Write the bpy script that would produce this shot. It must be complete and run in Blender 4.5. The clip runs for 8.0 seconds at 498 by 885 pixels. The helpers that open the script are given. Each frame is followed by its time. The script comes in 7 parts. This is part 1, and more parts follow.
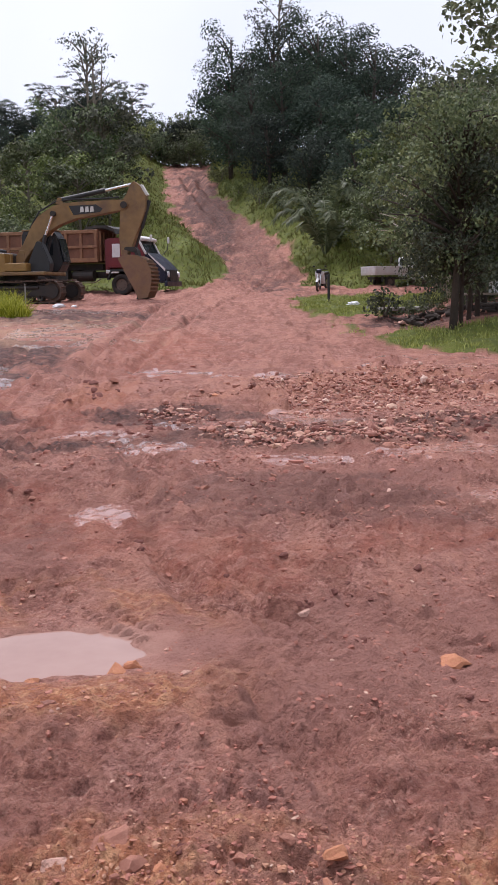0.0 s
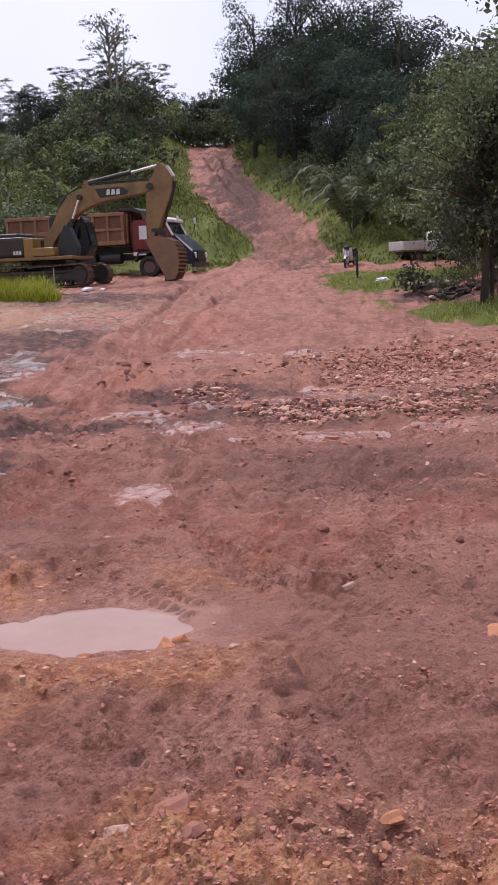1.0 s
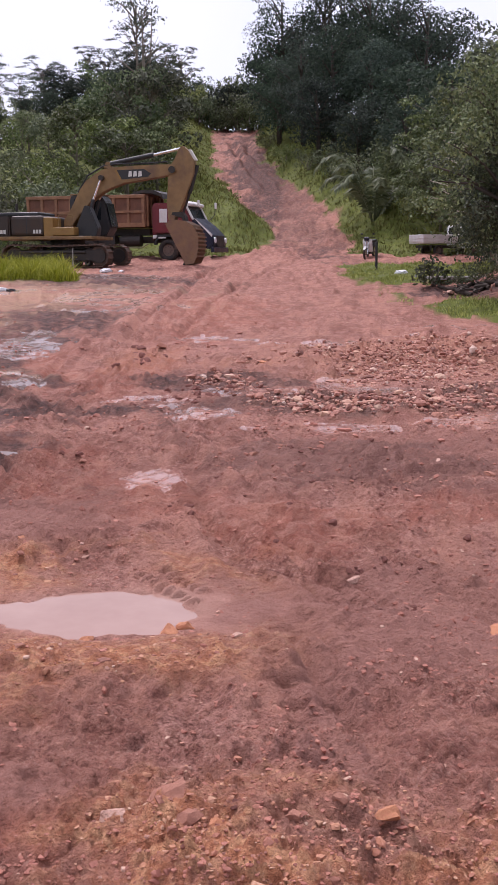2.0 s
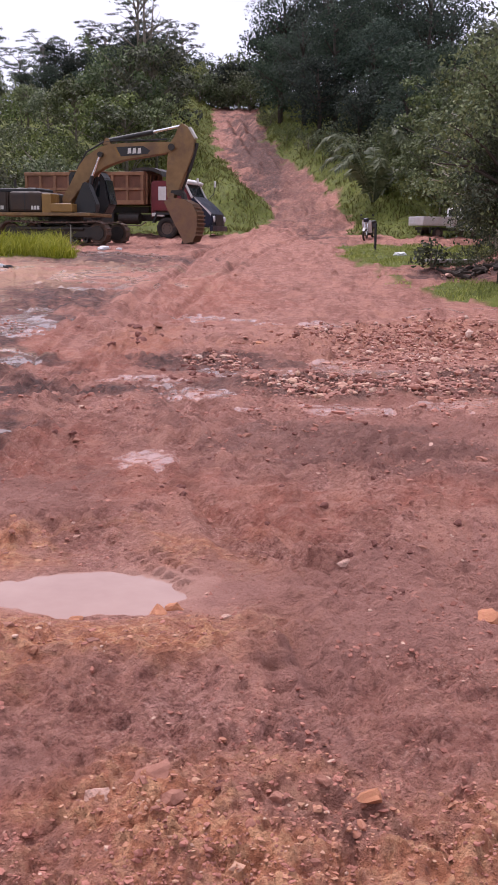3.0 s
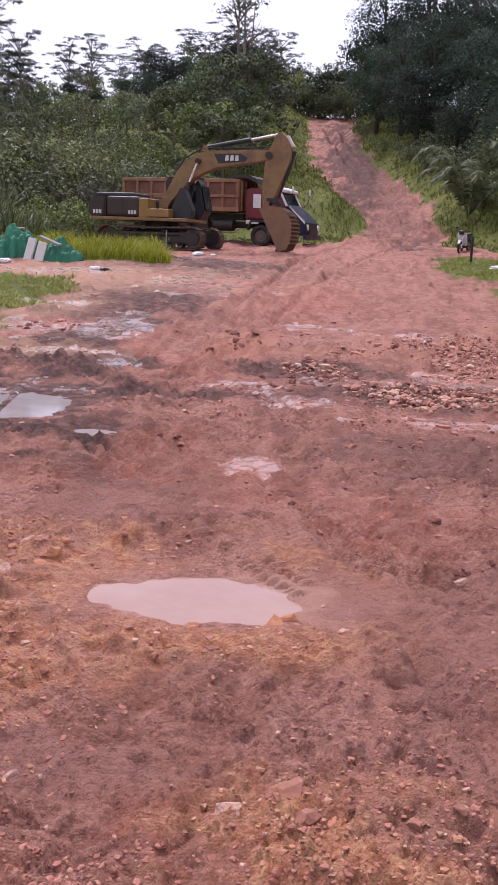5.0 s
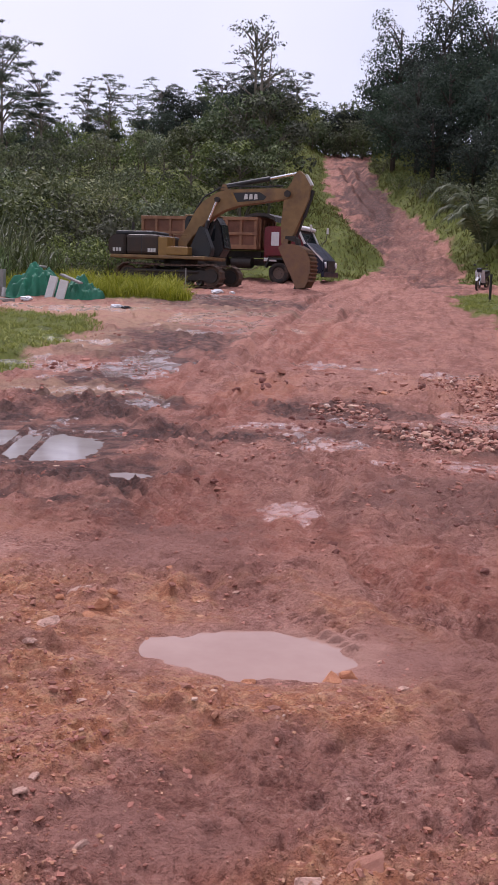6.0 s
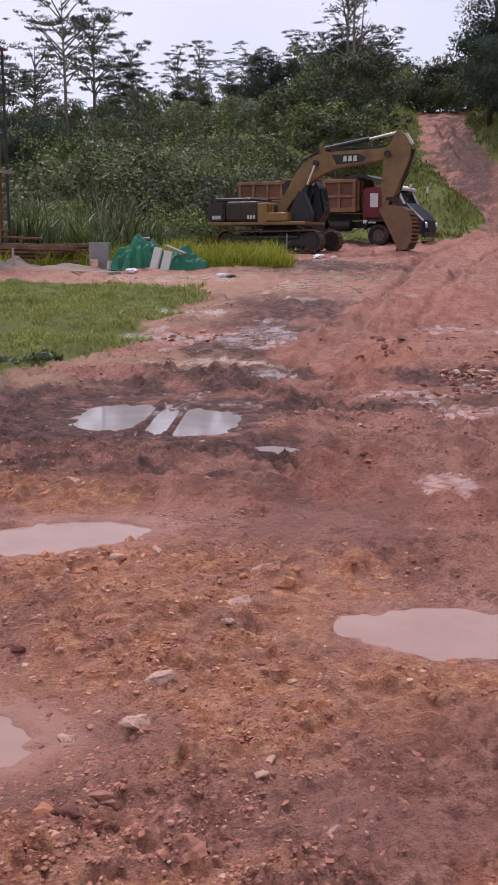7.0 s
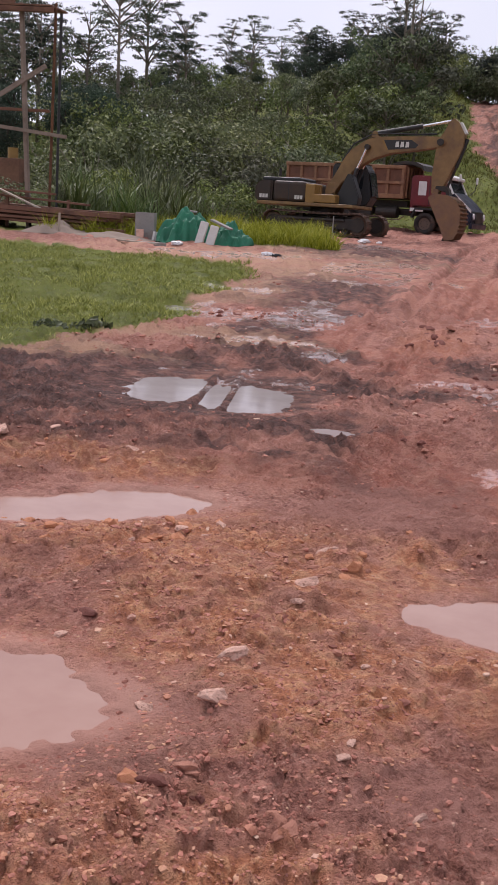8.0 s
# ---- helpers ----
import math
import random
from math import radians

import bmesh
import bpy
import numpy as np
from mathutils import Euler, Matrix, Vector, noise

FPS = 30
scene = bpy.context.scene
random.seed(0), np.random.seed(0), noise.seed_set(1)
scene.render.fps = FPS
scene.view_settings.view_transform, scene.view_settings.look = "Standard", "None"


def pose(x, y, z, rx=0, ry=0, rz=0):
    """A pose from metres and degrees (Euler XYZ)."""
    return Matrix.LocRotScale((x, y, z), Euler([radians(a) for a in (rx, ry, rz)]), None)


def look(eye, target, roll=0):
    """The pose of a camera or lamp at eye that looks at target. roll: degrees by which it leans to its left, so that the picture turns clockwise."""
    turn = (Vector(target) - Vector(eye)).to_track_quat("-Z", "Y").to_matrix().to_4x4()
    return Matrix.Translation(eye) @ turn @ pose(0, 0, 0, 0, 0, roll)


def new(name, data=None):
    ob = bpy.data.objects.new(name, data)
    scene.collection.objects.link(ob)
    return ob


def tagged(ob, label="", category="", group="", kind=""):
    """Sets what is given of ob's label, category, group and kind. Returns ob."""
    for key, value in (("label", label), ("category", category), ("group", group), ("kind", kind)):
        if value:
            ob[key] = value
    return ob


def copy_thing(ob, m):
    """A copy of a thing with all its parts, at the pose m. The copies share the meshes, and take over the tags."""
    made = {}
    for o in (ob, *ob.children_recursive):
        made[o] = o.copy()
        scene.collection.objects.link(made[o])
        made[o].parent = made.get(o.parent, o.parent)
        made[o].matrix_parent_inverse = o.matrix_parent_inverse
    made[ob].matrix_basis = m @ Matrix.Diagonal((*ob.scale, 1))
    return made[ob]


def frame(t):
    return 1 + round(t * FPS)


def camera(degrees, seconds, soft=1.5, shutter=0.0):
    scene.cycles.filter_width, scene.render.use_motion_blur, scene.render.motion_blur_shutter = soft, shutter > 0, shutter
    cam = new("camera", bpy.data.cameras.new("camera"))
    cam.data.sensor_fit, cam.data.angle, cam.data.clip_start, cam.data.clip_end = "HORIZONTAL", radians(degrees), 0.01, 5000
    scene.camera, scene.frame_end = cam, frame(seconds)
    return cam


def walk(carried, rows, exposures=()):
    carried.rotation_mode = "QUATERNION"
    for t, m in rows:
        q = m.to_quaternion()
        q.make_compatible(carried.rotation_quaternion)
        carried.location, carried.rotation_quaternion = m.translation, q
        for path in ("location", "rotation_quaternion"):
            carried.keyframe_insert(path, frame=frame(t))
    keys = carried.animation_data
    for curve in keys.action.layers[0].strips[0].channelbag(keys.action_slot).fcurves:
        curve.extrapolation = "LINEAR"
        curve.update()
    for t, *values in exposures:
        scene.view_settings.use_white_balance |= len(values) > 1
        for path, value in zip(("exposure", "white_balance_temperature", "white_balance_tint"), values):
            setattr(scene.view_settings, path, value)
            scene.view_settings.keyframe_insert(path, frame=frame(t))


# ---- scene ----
cam = camera(26.5, 8.0, soft=1.25)
PATH = [
    (0, (0.118, -0.03, 1.472), (0.092, 1.95, 1.189), -1.0),
    (0.5, (0.095, -0.065, 1.466), (0.028, 1.91, 1.162), -1.9),
    (1, (0.067, -0.056, 1.456), (-0.017, 1.917, 1.137), -2.5),
    (2.5, (0.076, -0.064, 1.48), (-0.034, 1.9, 1.12), 0.6),
    (3, (0.09, -0.065, 1.484), (-0.009, 1.896, 1.104), 0.6),
    (3.5, (0.076, -0.056, 1.482), (-0.012, 1.904, 1.094), 1.1),
    (4, (0.043, -0.038, 1.483), (-0.088, 1.916, 1.078), 2.2),
    (4.5, (-0.028, -0.037, 1.482), (-0.193, 1.914, 1.074), 2.1),
    (5, (-0.087, -0.015, 1.472), (-0.339, 1.934, 1.104), 2.1),
    (6.5, (-0.433, 0.026, 1.561), (-0.742, 1.979, 1.263), 1.9),
    (7, (-0.659, -0.022, 1.574), (-1.114, 1.89, 1.202), -0.2),
    (7.5, (-0.816, -0.038, 1.561), (-1.321, 1.86, 1.184), 1.5),
    (8, (-0.889, -0.06, 1.56), (-1.386, 1.833, 1.149), 3.6),
]
walk(cam, [(t, look(eye, target, roll)) for t, eye, target, roll in PATH],
     [(0, 0.11, 6350, 20), (0.5, 0.0, 6350, 22), (1.2, 0.06, 6350, 24), (2.5, 0.2, 6350, 27), (5, 0.23, 6300, 29), (6.5, -0.17, 6250, 26), (8, -0.08, 6600, 22)])

# ---- overcast sky and a weak, very soft sun ----
SUN_UP, SUN_TURN = 54, 332
world = bpy.data.worlds.new("overcast_sky")
scene.world = world
world.use_nodes = True
wn, wl = world.node_tree.nodes, world.node_tree.links
wn.clear()
sky = wn.new("ShaderNodeTexSky")
sky.sky_type, sky.sun_disc = "NISHITA", False
sky.sun_elevation, sky.sun_rotation = radians(SUN_UP), radians(SUN_TURN)
sky.dust_density, sky.air_density = 3.0, 1.0
grey = wn.new("ShaderNodeHueSaturation")
grey.inputs["Saturation"].default_value = 0.45
cloudtex = wn.new("ShaderNodeTexNoise")
cloudtex.inputs["Scale"].default_value, cloudtex.inputs["Detail"].default_value = 2.2, 4
cloudramp = wn.new("ShaderNodeValToRGB")
cloudramp.color_ramp.elements[0].position, cloudramp.color_ramp.elements[0].color = 0.35, (7.45, 8.2, 9.45, 1)
cloudramp.color_ramp.elements[1].position, cloudramp.color_ramp.elements[1].color = 0.7, (8.9, 9.5, 10.4, 1)
veil = wn.new("ShaderNodeMix")
veil.data_type, veil.inputs["Factor"].default_value = "RGBA", 0.9
back = wn.new("ShaderNodeBackground")
back.inputs["Strength"].default_value = 0.109
wout = wn.new("ShaderNodeOutputWorld")
wl.new(sky.outputs[0], grey.inputs["Color"])
wl.new(grey.outputs[0], veil.inputs["A"])
wl.new(cloudtex.outputs["Fac"], cloudramp.inputs[0])
wl.new(cloudramp.outputs[0], veil.inputs["B"])
wl.new(veil.outputs["Result"], back.inputs["Color"])
wl.new(back.outputs[0], wout.inputs[0])
sun = new("sun", bpy.data.lights.new("sun", "SUN"))
sun.data.energy, sun.data.angle, sun.data.color = 2.8, radians(20), (1.0, 0.97, 0.93)
su, st = radians(SUN_UP), radians(SUN_TURN)
sun.matrix_world = look((0, 0, 40), Vector((0, 0, 40)) - Vector((math.sin(st) * math.cos(su), math.cos(st) * math.cos(su), math.sin(su))))

# ---- materials ----
def mat_new(name):
    m = bpy.data.materials.new(name)
    m.use_nodes = True
    nt = m.node_tree
    return m, nt, nt.nodes["Principled BSDF"]


def nd(nt, kind, **values):
    n = nt.nodes.new("ShaderNode" + kind)
    for k, v in values.items():
        n.inputs[k.replace("_", " ")].default_value = v
    return n


def noise_tex(nt, scale, detail=4.0, rough=0.55, coord=None):
    n = nd(nt, "TexNoise", Scale=scale, Detail=detail, Roughness=rough)
    if coord is not None:
        nt.links.new(coord, n.inputs["Vector"])
    return n.outputs["Fac"]


def ramp(nt, fac, stops):
    r = nt.nodes.new("ShaderNodeValToRGB")
    el = r.color_ramp.elements
    while len(el) < len(stops):
        el.new(0.5)
    for e, (p, c) in zip(el, stops):
        e.position, e.color = p, (*c, 1) if len(c) == 3 else c
    nt.links.new(fac, r.inputs[0])
    return r.outputs[0]


def grey_ramp(nt, fac, a, b, lo=0.0, hi=1.0):
    n = nt.nodes.new("ShaderNodeMapRange")
    n.inputs["From Min"].default_value, n.inputs["From Max"].default_value = a, b
    n.inputs["To Min"].default_value, n.inputs["To Max"].default_value = lo, hi
    nt.links.new(fac, n.inputs["Value"])
    return n.outputs["Result"]


def mix(nt, fac, a, b, blend="MIX"):
    n = nt.nodes.new("ShaderNodeMix")
    n.data_type, n.blend_type = "RGBA", blend
    for sock, v in ((n.inputs["Factor"], fac), (n.inputs["A"], a), (n.inputs["B"], b)):
        if isinstance(v, (int, float)):
            sock.default_value = v
        elif isinstance(v, tuple):
            sock.default_value = (*v, 1)
        else:
            nt.links.new(v, sock)
    return n.outputs["Result"]


def maths(nt, op, a, b=0.0):
    n = nt.nodes.new("ShaderNodeMath")
    n.operation = op
    for sock, v in ((n.inputs[0], a), (n.inputs[1], b)):
        if isinstance(v, (int, float)):
            sock.default_value = v
        else:
            nt.links.new(v, sock)
    return n.outputs[0]


def bumped(nt, bsdf, height, strength=0.5, distance=0.02):
    b = nd(nt, "Bump", Strength=strength, Distance=distance)
    nt.links.new(height, b.inputs["Height"])
    nt.links.new(b.outputs[0], bsdf.inputs["Normal"])


def position(nt):
    return nt.nodes.new("ShaderNodeNewGeometry").outputs["Position"]


def local(nt):
    return nt.nodes.new("ShaderNodeTexCoord").outputs["Object"]


def attr(nt, name):
    n = nt.nodes.new("ShaderNodeAttribute")
    n.attribute_name = name
    return n.outputs["Fac"]


def worn(name, base, second, rough=0.6, metal=0.0, scale=6.0, amount=0.5, grain=60.0, bump=0.25, dist=0.004, dirt=None, dirt_at=(0.5, 0.72)):
    """A surface of two tones in patches, a fine grain, relief and patches of dirt."""
    m, nt, b = mat_new(name)
    co = local(nt)
    big, fine = noise_tex(nt, scale, 5, 0.6, co), noise_tex(nt, grain, 3, 0.6, co)
    col = mix(nt, grey_ramp(nt, big, 0.35, 0.68, 0, amount), base, second)
    col = mix(nt, grey_ramp(nt, fine, 0.3, 0.75, 0, 0.35), col, tuple(c * 0.6 for c in base))
    if dirt:
        d = noise_tex(nt, scale * 0.6, 6, 0.7, co)
        col = mix(nt, grey_ramp(nt, d, dirt_at[0], dirt_at[1], 0, 0.9), col, dirt)
    nt.links.new(col, b.inputs["Base Color"])
    nt.links.new(grey_ramp(nt, big, 0.3, 0.7, max(0.02, rough - 0.12), min(1, rough + 0.15)), b.inputs["Roughness"])
    b.inputs["Metallic"].default_value = metal
    b.inputs["Specular IOR Level"].default_value = 0.2 if rough >= 0.7 else 0.4
    bumped(nt, b, fine, bump, dist)
    return m


MUD = (0.20, 0.095, 0.07)
RUSTY_MUD = (0.17, 0.08, 0.05)


def make_ground_mat():
    m, nt, b = mat_new("wet_laterite_ground")
    p = position(nt)
    n_big = noise_tex(nt, 0.35, 5, 0.6, p)
    n_mid = noise_tex(nt, 2.2, 6, 0.65, p)
    n_fine = noise_tex(nt, 14, 6, 0.7, p)
    n_grit_shade = noise_tex(nt, 85, 4, 0.75, p)
    wet, grav, dark, green, pale = (attr(nt, k) for k in ("wet", "gravel", "dark_mud_and_shade", "green", "pale"))
    silt = attr(nt, "silt")
    col = ramp(nt, n_mid, [(0.36, (0.335, 0.138, 0.103)), (0.46, (0.395, 0.17, 0.13)), (0.54, (0.435, 0.198, 0.155)), (0.64, (0.495, 0.248, 0.2))])
    col = mix(nt, grey_ramp(nt, n_big, 0.42, 0.58, 0, 0.34), col, (0.33, 0.132, 0.102))
    # dark flecks painted in for the shade of small crevices
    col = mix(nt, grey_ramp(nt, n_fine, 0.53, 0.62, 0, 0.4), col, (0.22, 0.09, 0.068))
    col = mix(nt, grey_ramp(nt, n_fine, 0.47, 0.37, 0, 0.4), col, (0.54, 0.28, 0.215))
    # crumbs of loose mud: crevice shade painted dark, lit tops and chips pale
    n_crumb_shade = noise_tex(nt, 38, 5, 0.75, p)
    n_loose = grey_ramp(nt, noise_tex(nt, 1.3, 5, 0.65, p), 0.44, 0.58, 0.4, 1.0)
    col = mix(nt, maths(nt, "MULTIPLY", n_loose, grey_ramp(nt, n_crumb_shade, 0.525, 0.575, 0, 0.8)), col, (0.14, 0.057, 0.043))
    col = mix(nt, maths(nt, "MULTIPLY", n_loose, grey_ramp(nt, n_crumb_shade, 0.455, 0.39, 0, 0.85)), col, (0.64, 0.37, 0.285))
    n_patch = noise_tex(nt, 5.5, 6, 0.72, p)
    # shaded creases and lit clod tops put into the colour as patches
    col = mix(nt, maths(nt, "MULTIPLY", n_loose, grey_ramp(nt, n_patch, 0.52, 0.57, 0, 0.24)), col, (0.20, 0.084, 0.062))
    col = mix(nt, grey_ramp(nt, n_patch, 0.475, 0.42, 0, 0.55), col, (0.57, 0.29, 0.222))
    # brick-red clay and grey-brown slurry
    col = mix(nt, maths(nt, "MULTIPLY", attr(nt, "red_clay"), grey_ramp(nt, n_patch, 0.38, 0.58, 0.15, 0.6)), col, (0.43, 0.135, 0.085))
    # streaks along the driving direction
    sm = nd(nt, "Mapping", Scale=(1.6, 0.3, 1.0), Rotation=(0, 0, 0.12))
    nt.links.new(p, sm.inputs["Vector"])
    n_streak = noise_tex(nt, 1.0, 7, 0.68, sm.outputs[0])
    col = mix(nt, grey_ramp(nt, n_streak, 0.50, 0.58, 0, 0.32), col, (0.27, 0.108, 0.078))
    sm2 = nd(nt, "Mapping", Scale=(2.5, 0.9, 1.0), Rotation=(0, 0, 0.2))
    nt.links.new(p, sm2.inputs["Vector"])
    n_streak2 = noise_tex(nt, 1.6, 6, 0.7, sm2.outputs[0])
    col = mix(nt, grey_ramp(nt, n_streak2, 0.51, 0.58, 0, 0.36), col, (0.23, 0.092, 0.06))
    col = mix(nt, grey_ramp(nt, n_streak2, 0.48, 0.40, 0, 0.45), col, (0.56, 0.27, 0.19))
    col = mix(nt, grey_ramp(nt, n_streak, 0.48, 0.40, 0, 0.5), col, (0.52, 0.25, 0.18))
    # orange stony laterite
    og = ramp(nt, n_fine, [(0.34, (0.34, 0.125, 0.068)), (0.48, (0.54, 0.218, 0.118)), (0.58, (0.70, 0.36, 0.20))])
    col = mix(nt, maths(nt, "MULTIPLY", maths(nt, "MULTIPLY", grav, maths(nt, "SUBTRACT", 1.0, silt)), grey_ramp(nt, n_patch, 0.42, 0.56, 0.4, 1.0)), col, og)
    col = mix(nt, maths(nt, "MULTIPLY", attr(nt, "slurry"), grey_ramp(nt, n_mid, 0.36, 0.6, 0.45, 0.9)), col, (0.39, 0.188, 0.148))
    # churned dark clay, with painted litter and shade under the verge trees
    dk = ramp(nt, n_fine, [(0.38, (0.062, 0.035, 0.031)), (0.52, (0.105, 0.057, 0.05)), (0.66, (0.17, 0.09, 0.077))])
    col = mix(nt, maths(nt, "MULTIPLY", dark, grey_ramp(nt, n_patch, 0.42, 0.54, 0.72, 1.0)), col, dk)
    # pale sandy flats
    col = mix(nt, maths(nt, "MULTIPLY", pale, grey_ramp(nt, n_mid, 0.35, 0.6, 0.3, 0.9)), col, (0.50, 0.30, 0.20))
    gr = ramp(nt, n_mid, [(0.3, (0.085, 0.11, 0.022)), (0.6, (0.15, 0.18, 0.035)), (0.8, (0.2, 0.2, 0.06))])
    col = mix(nt, green, col, gr)
    # shade of the tiniest crevices painted in at grit size
    col = mix(nt, grey_ramp(nt, n_grit_shade, 0.53, 0.62, 0, 0.45), col, (0.17, 0.068, 0.05))
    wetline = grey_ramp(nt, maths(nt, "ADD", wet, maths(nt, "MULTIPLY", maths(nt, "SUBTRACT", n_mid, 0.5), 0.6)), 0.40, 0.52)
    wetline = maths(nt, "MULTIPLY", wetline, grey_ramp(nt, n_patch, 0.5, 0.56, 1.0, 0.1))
    # fine silt left round the pools
    col = mix(nt, maths(nt, "MULTIPLY", silt, grey_ramp(nt, n_mid, 0.4, 0.6, 0.5, 0.9)), col, (0.31, 0.168, 0.13))
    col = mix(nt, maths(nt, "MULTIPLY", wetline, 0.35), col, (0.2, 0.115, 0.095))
    nt.links.new(col, b.inputs["Base Color"])
    dry = grey_ramp(nt, n_mid, 0.3, 0.7, 0.62, 0.95)
    rough = nt.nodes.new("ShaderNodeMix")
    nt.links.new(wetline, rough.inputs["Factor"])
    nt.links.new(dry, rough.inputs["A"])
    rough.inputs["B"].default_value = 0.14
    nt.links.new(rough.outputs["Result"], b.inputs["Roughness"])
    nt.links.new(grey_ramp(nt, wetline, 0, 1, 0.12, 0.55), b.inputs["Specular IOR Level"])
    h = maths(nt, "ADD", maths(nt, "MULTIPLY", n_fine, 1.0), maths(nt, "MULTIPLY", n_grit_shade, 0.3))
    h = maths(nt, "ADD", h, maths(nt, "MULTIPLY", n_patch, 1.1))
    h = maths(nt, "ADD", h, maths(nt, "MULTIPLY", n_crumb_shade, 0.6))
    bm_ = nd(nt, "Bump", Distance=0.055)
    nt.links.new(h, bm_.inputs["Height"])
    nt.links.new(grey_ramp(nt, maths(nt, "MAXIMUM", wetline, maths(nt, "MULTIPLY", silt, 0.55)), 0, 1, 1.0, 0.06), bm_.inputs["Strength"])
    nt.links.new(bm_.outputs[0], b.inputs["Normal"])
    return m


def make_water_mat(name, thin, thick, rough):
    m, nt, b = mat_new(name)
    p = position(nt)
    n = noise_tex(nt, 3.0, 4, 0.6, p)
    nt.links.new(ramp(nt, n, [(0.3, thin), (0.7, thick)]), b.inputs["Base Color"])
    b.inputs["Roughness"].default_value = rough
    b.inputs["IOR"].default_value = 1.33
    bumped(nt, b, noise_tex(nt, 25, 2, 0.5, p), 0.05, 0.002)
    return m


def leaf_mat(name, dark, mid, light, gloss=0.45, spread=0.5, through_light=0.25):
    """Leaves: each its own tone, larger patches of tone over the plant, and some light let through."""
    m, nt, b = mat_new(name)
    isl = nt.nodes.new("ShaderNodeNewGeometry").outputs["Random Per Island"]
    col = ramp(nt, isl, [(0.0, dark), (0.45, mid), (0.85, light), (1.0, tuple(min(1, c * 1.35) for c in light))])
    patch = noise_tex(nt, 0.5, 3, 0.6, position(nt))
    col = mix(nt, grey_ramp(nt, patch, 0.35, 0.65, 0, spread), col, dark)
    rnd = nt.nodes.new("ShaderNodeObjectInfo").outputs["Random"]
    hs = nt.nodes.new("ShaderNodeHueSaturation")
    nt.links.new(grey_ramp(nt, rnd, 0, 1, 0.468, 0.52), hs.inputs["Hue"])
    nt.links.new(grey_ramp(nt, maths(nt, "FRACT", maths(nt, "MULTIPLY", rnd, 7.31)), 0, 1, 0.55, 1.3), hs.inputs["Value"])
    nt.links.new(grey_ramp(nt, maths(nt, "FRACT", maths(nt, "MULTIPLY", rnd, 3.77)), 0, 1, 0.7, 1.15), hs.inputs["Saturation"])
    nt.links.new(col, hs.inputs["Color"])
    nt.links.new(hs.outputs[0], b.inputs["Base Color"])
    b.inputs["Roughness"].default_value = gloss + 0.15
    b.inputs["Specular IOR Level"].default_value = 0.25
    tr = nt.nodes.new("ShaderNodeBsdfTranslucent")
    nt.links.new(hs.outputs[0], tr.inputs["Color"])
    ms = nt.nodes.new("ShaderNodeMixShader")
    ms.inputs[0].default_value = through_light
    nt.links.new(b.outputs[0], ms.inputs[1])
    nt.links.new(tr.outputs[0], ms.inputs[2])
    nt.links.new(ms.outputs[0], nt.nodes["Material Output"].inputs["Surface"])
    return m


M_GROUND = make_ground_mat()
M_WATER = make_water_mat("muddy_water", (0.30, 0.166, 0.13), (0.352, 0.21, 0.167), 0.10)
# pale base colour stands in for sky reflected in the water
M_WATER_SKY_TONE = make_water_mat("rainwater_with_sky_tone", (0.29, 0.245, 0.24), (0.36, 0.31, 0.30), 0.06)
M_BARK = worn("grey_bark", (0.16, 0.13, 0.10), (0.26, 0.23, 0.19), 0.9, 0, 3, 0.7, 30, 0.8, 0.02)
M_BARK_DARK = worn("dark_bark", (0.055, 0.042, 0.034), (0.10, 0.08, 0.065), 0.9, 0, 3, 0.7, 30, 0.8, 0.02)
# slightly bluish tones put the distance haze into the leaf colour
M_LEAF_FOREST = leaf_mat("forest_leaves", (0.026, 0.042, 0.03), (0.046, 0.07, 0.048), (0.075, 0.105, 0.07), 0.6)
M_LEAF_BUSH = leaf_mat("bush_leaves", (0.058, 0.08, 0.028), (0.12, 0.15, 0.052), (0.22, 0.26, 0.10), 0.4, 0.5, 0.15)
M_LEAF_GREY = leaf_mat("dusty_bush_leaves", (0.065, 0.08, 0.036), (0.13, 0.15, 0.07), (0.22, 0.245, 0.125), 0.5)
M_LEAF_MID = leaf_mat("broad_tree_leaves", (0.05, 0.07, 0.036), (0.105, 0.135, 0.064), (0.185, 0.215, 0.11), 0.45, 0.4, 0.2)
M_LEAF_SKY = leaf_mat("feathery_leaves", (0.045, 0.06, 0.042), (0.08, 0.10, 0.068), (0.12, 0.145, 0.10), 0.55, 0.5, 0.4)
M_LEAF_LIGHT = leaf_mat("yellow_green_leaves", (0.065, 0.08, 0.03), (0.125, 0.15, 0.058), (0.21, 0.235, 0.11), 0.4)
M_PALM = leaf_mat("palm_leaflets", (0.08, 0.11, 0.05), (0.15, 0.19, 0.09), (0.25, 0.29, 0.15), 0.45, 0.3)
M_GRASS = leaf_mat("fresh_grass", (0.11, 0.132, 0.018), (0.235, 0.25, 0.04), (0.35, 0.355, 0.09), 0.5, 0.45, 0.3)
M_GRASS_HILL = leaf_mat("hill_grass", (0.12, 0.145, 0.025), (0.21, 0.245, 0.05), (0.31, 0.335, 0.09), 0.5, 0.5, 0.3)
M_REED = leaf_mat("reed_leaves", (0.05, 0.08, 0.022), (0.10, 0.145, 0.04), (0.2, 0.25, 0.10), 0.4, 0.3)
M_STONE = worn("laterite_stone", (0.42, 0.18, 0.125), (0.5, 0.245, 0.17), 0.75, 0, 9, 0.8, 80, 0.7, 0.006)
M_STONE_PALE = worn("pale_stone", (0.66, 0.38, 0.29), (0.7, 0.47, 0.38), 0.85, 0, 12, 0.8, 90, 0.7, 0.006, RUSTY_MUD)
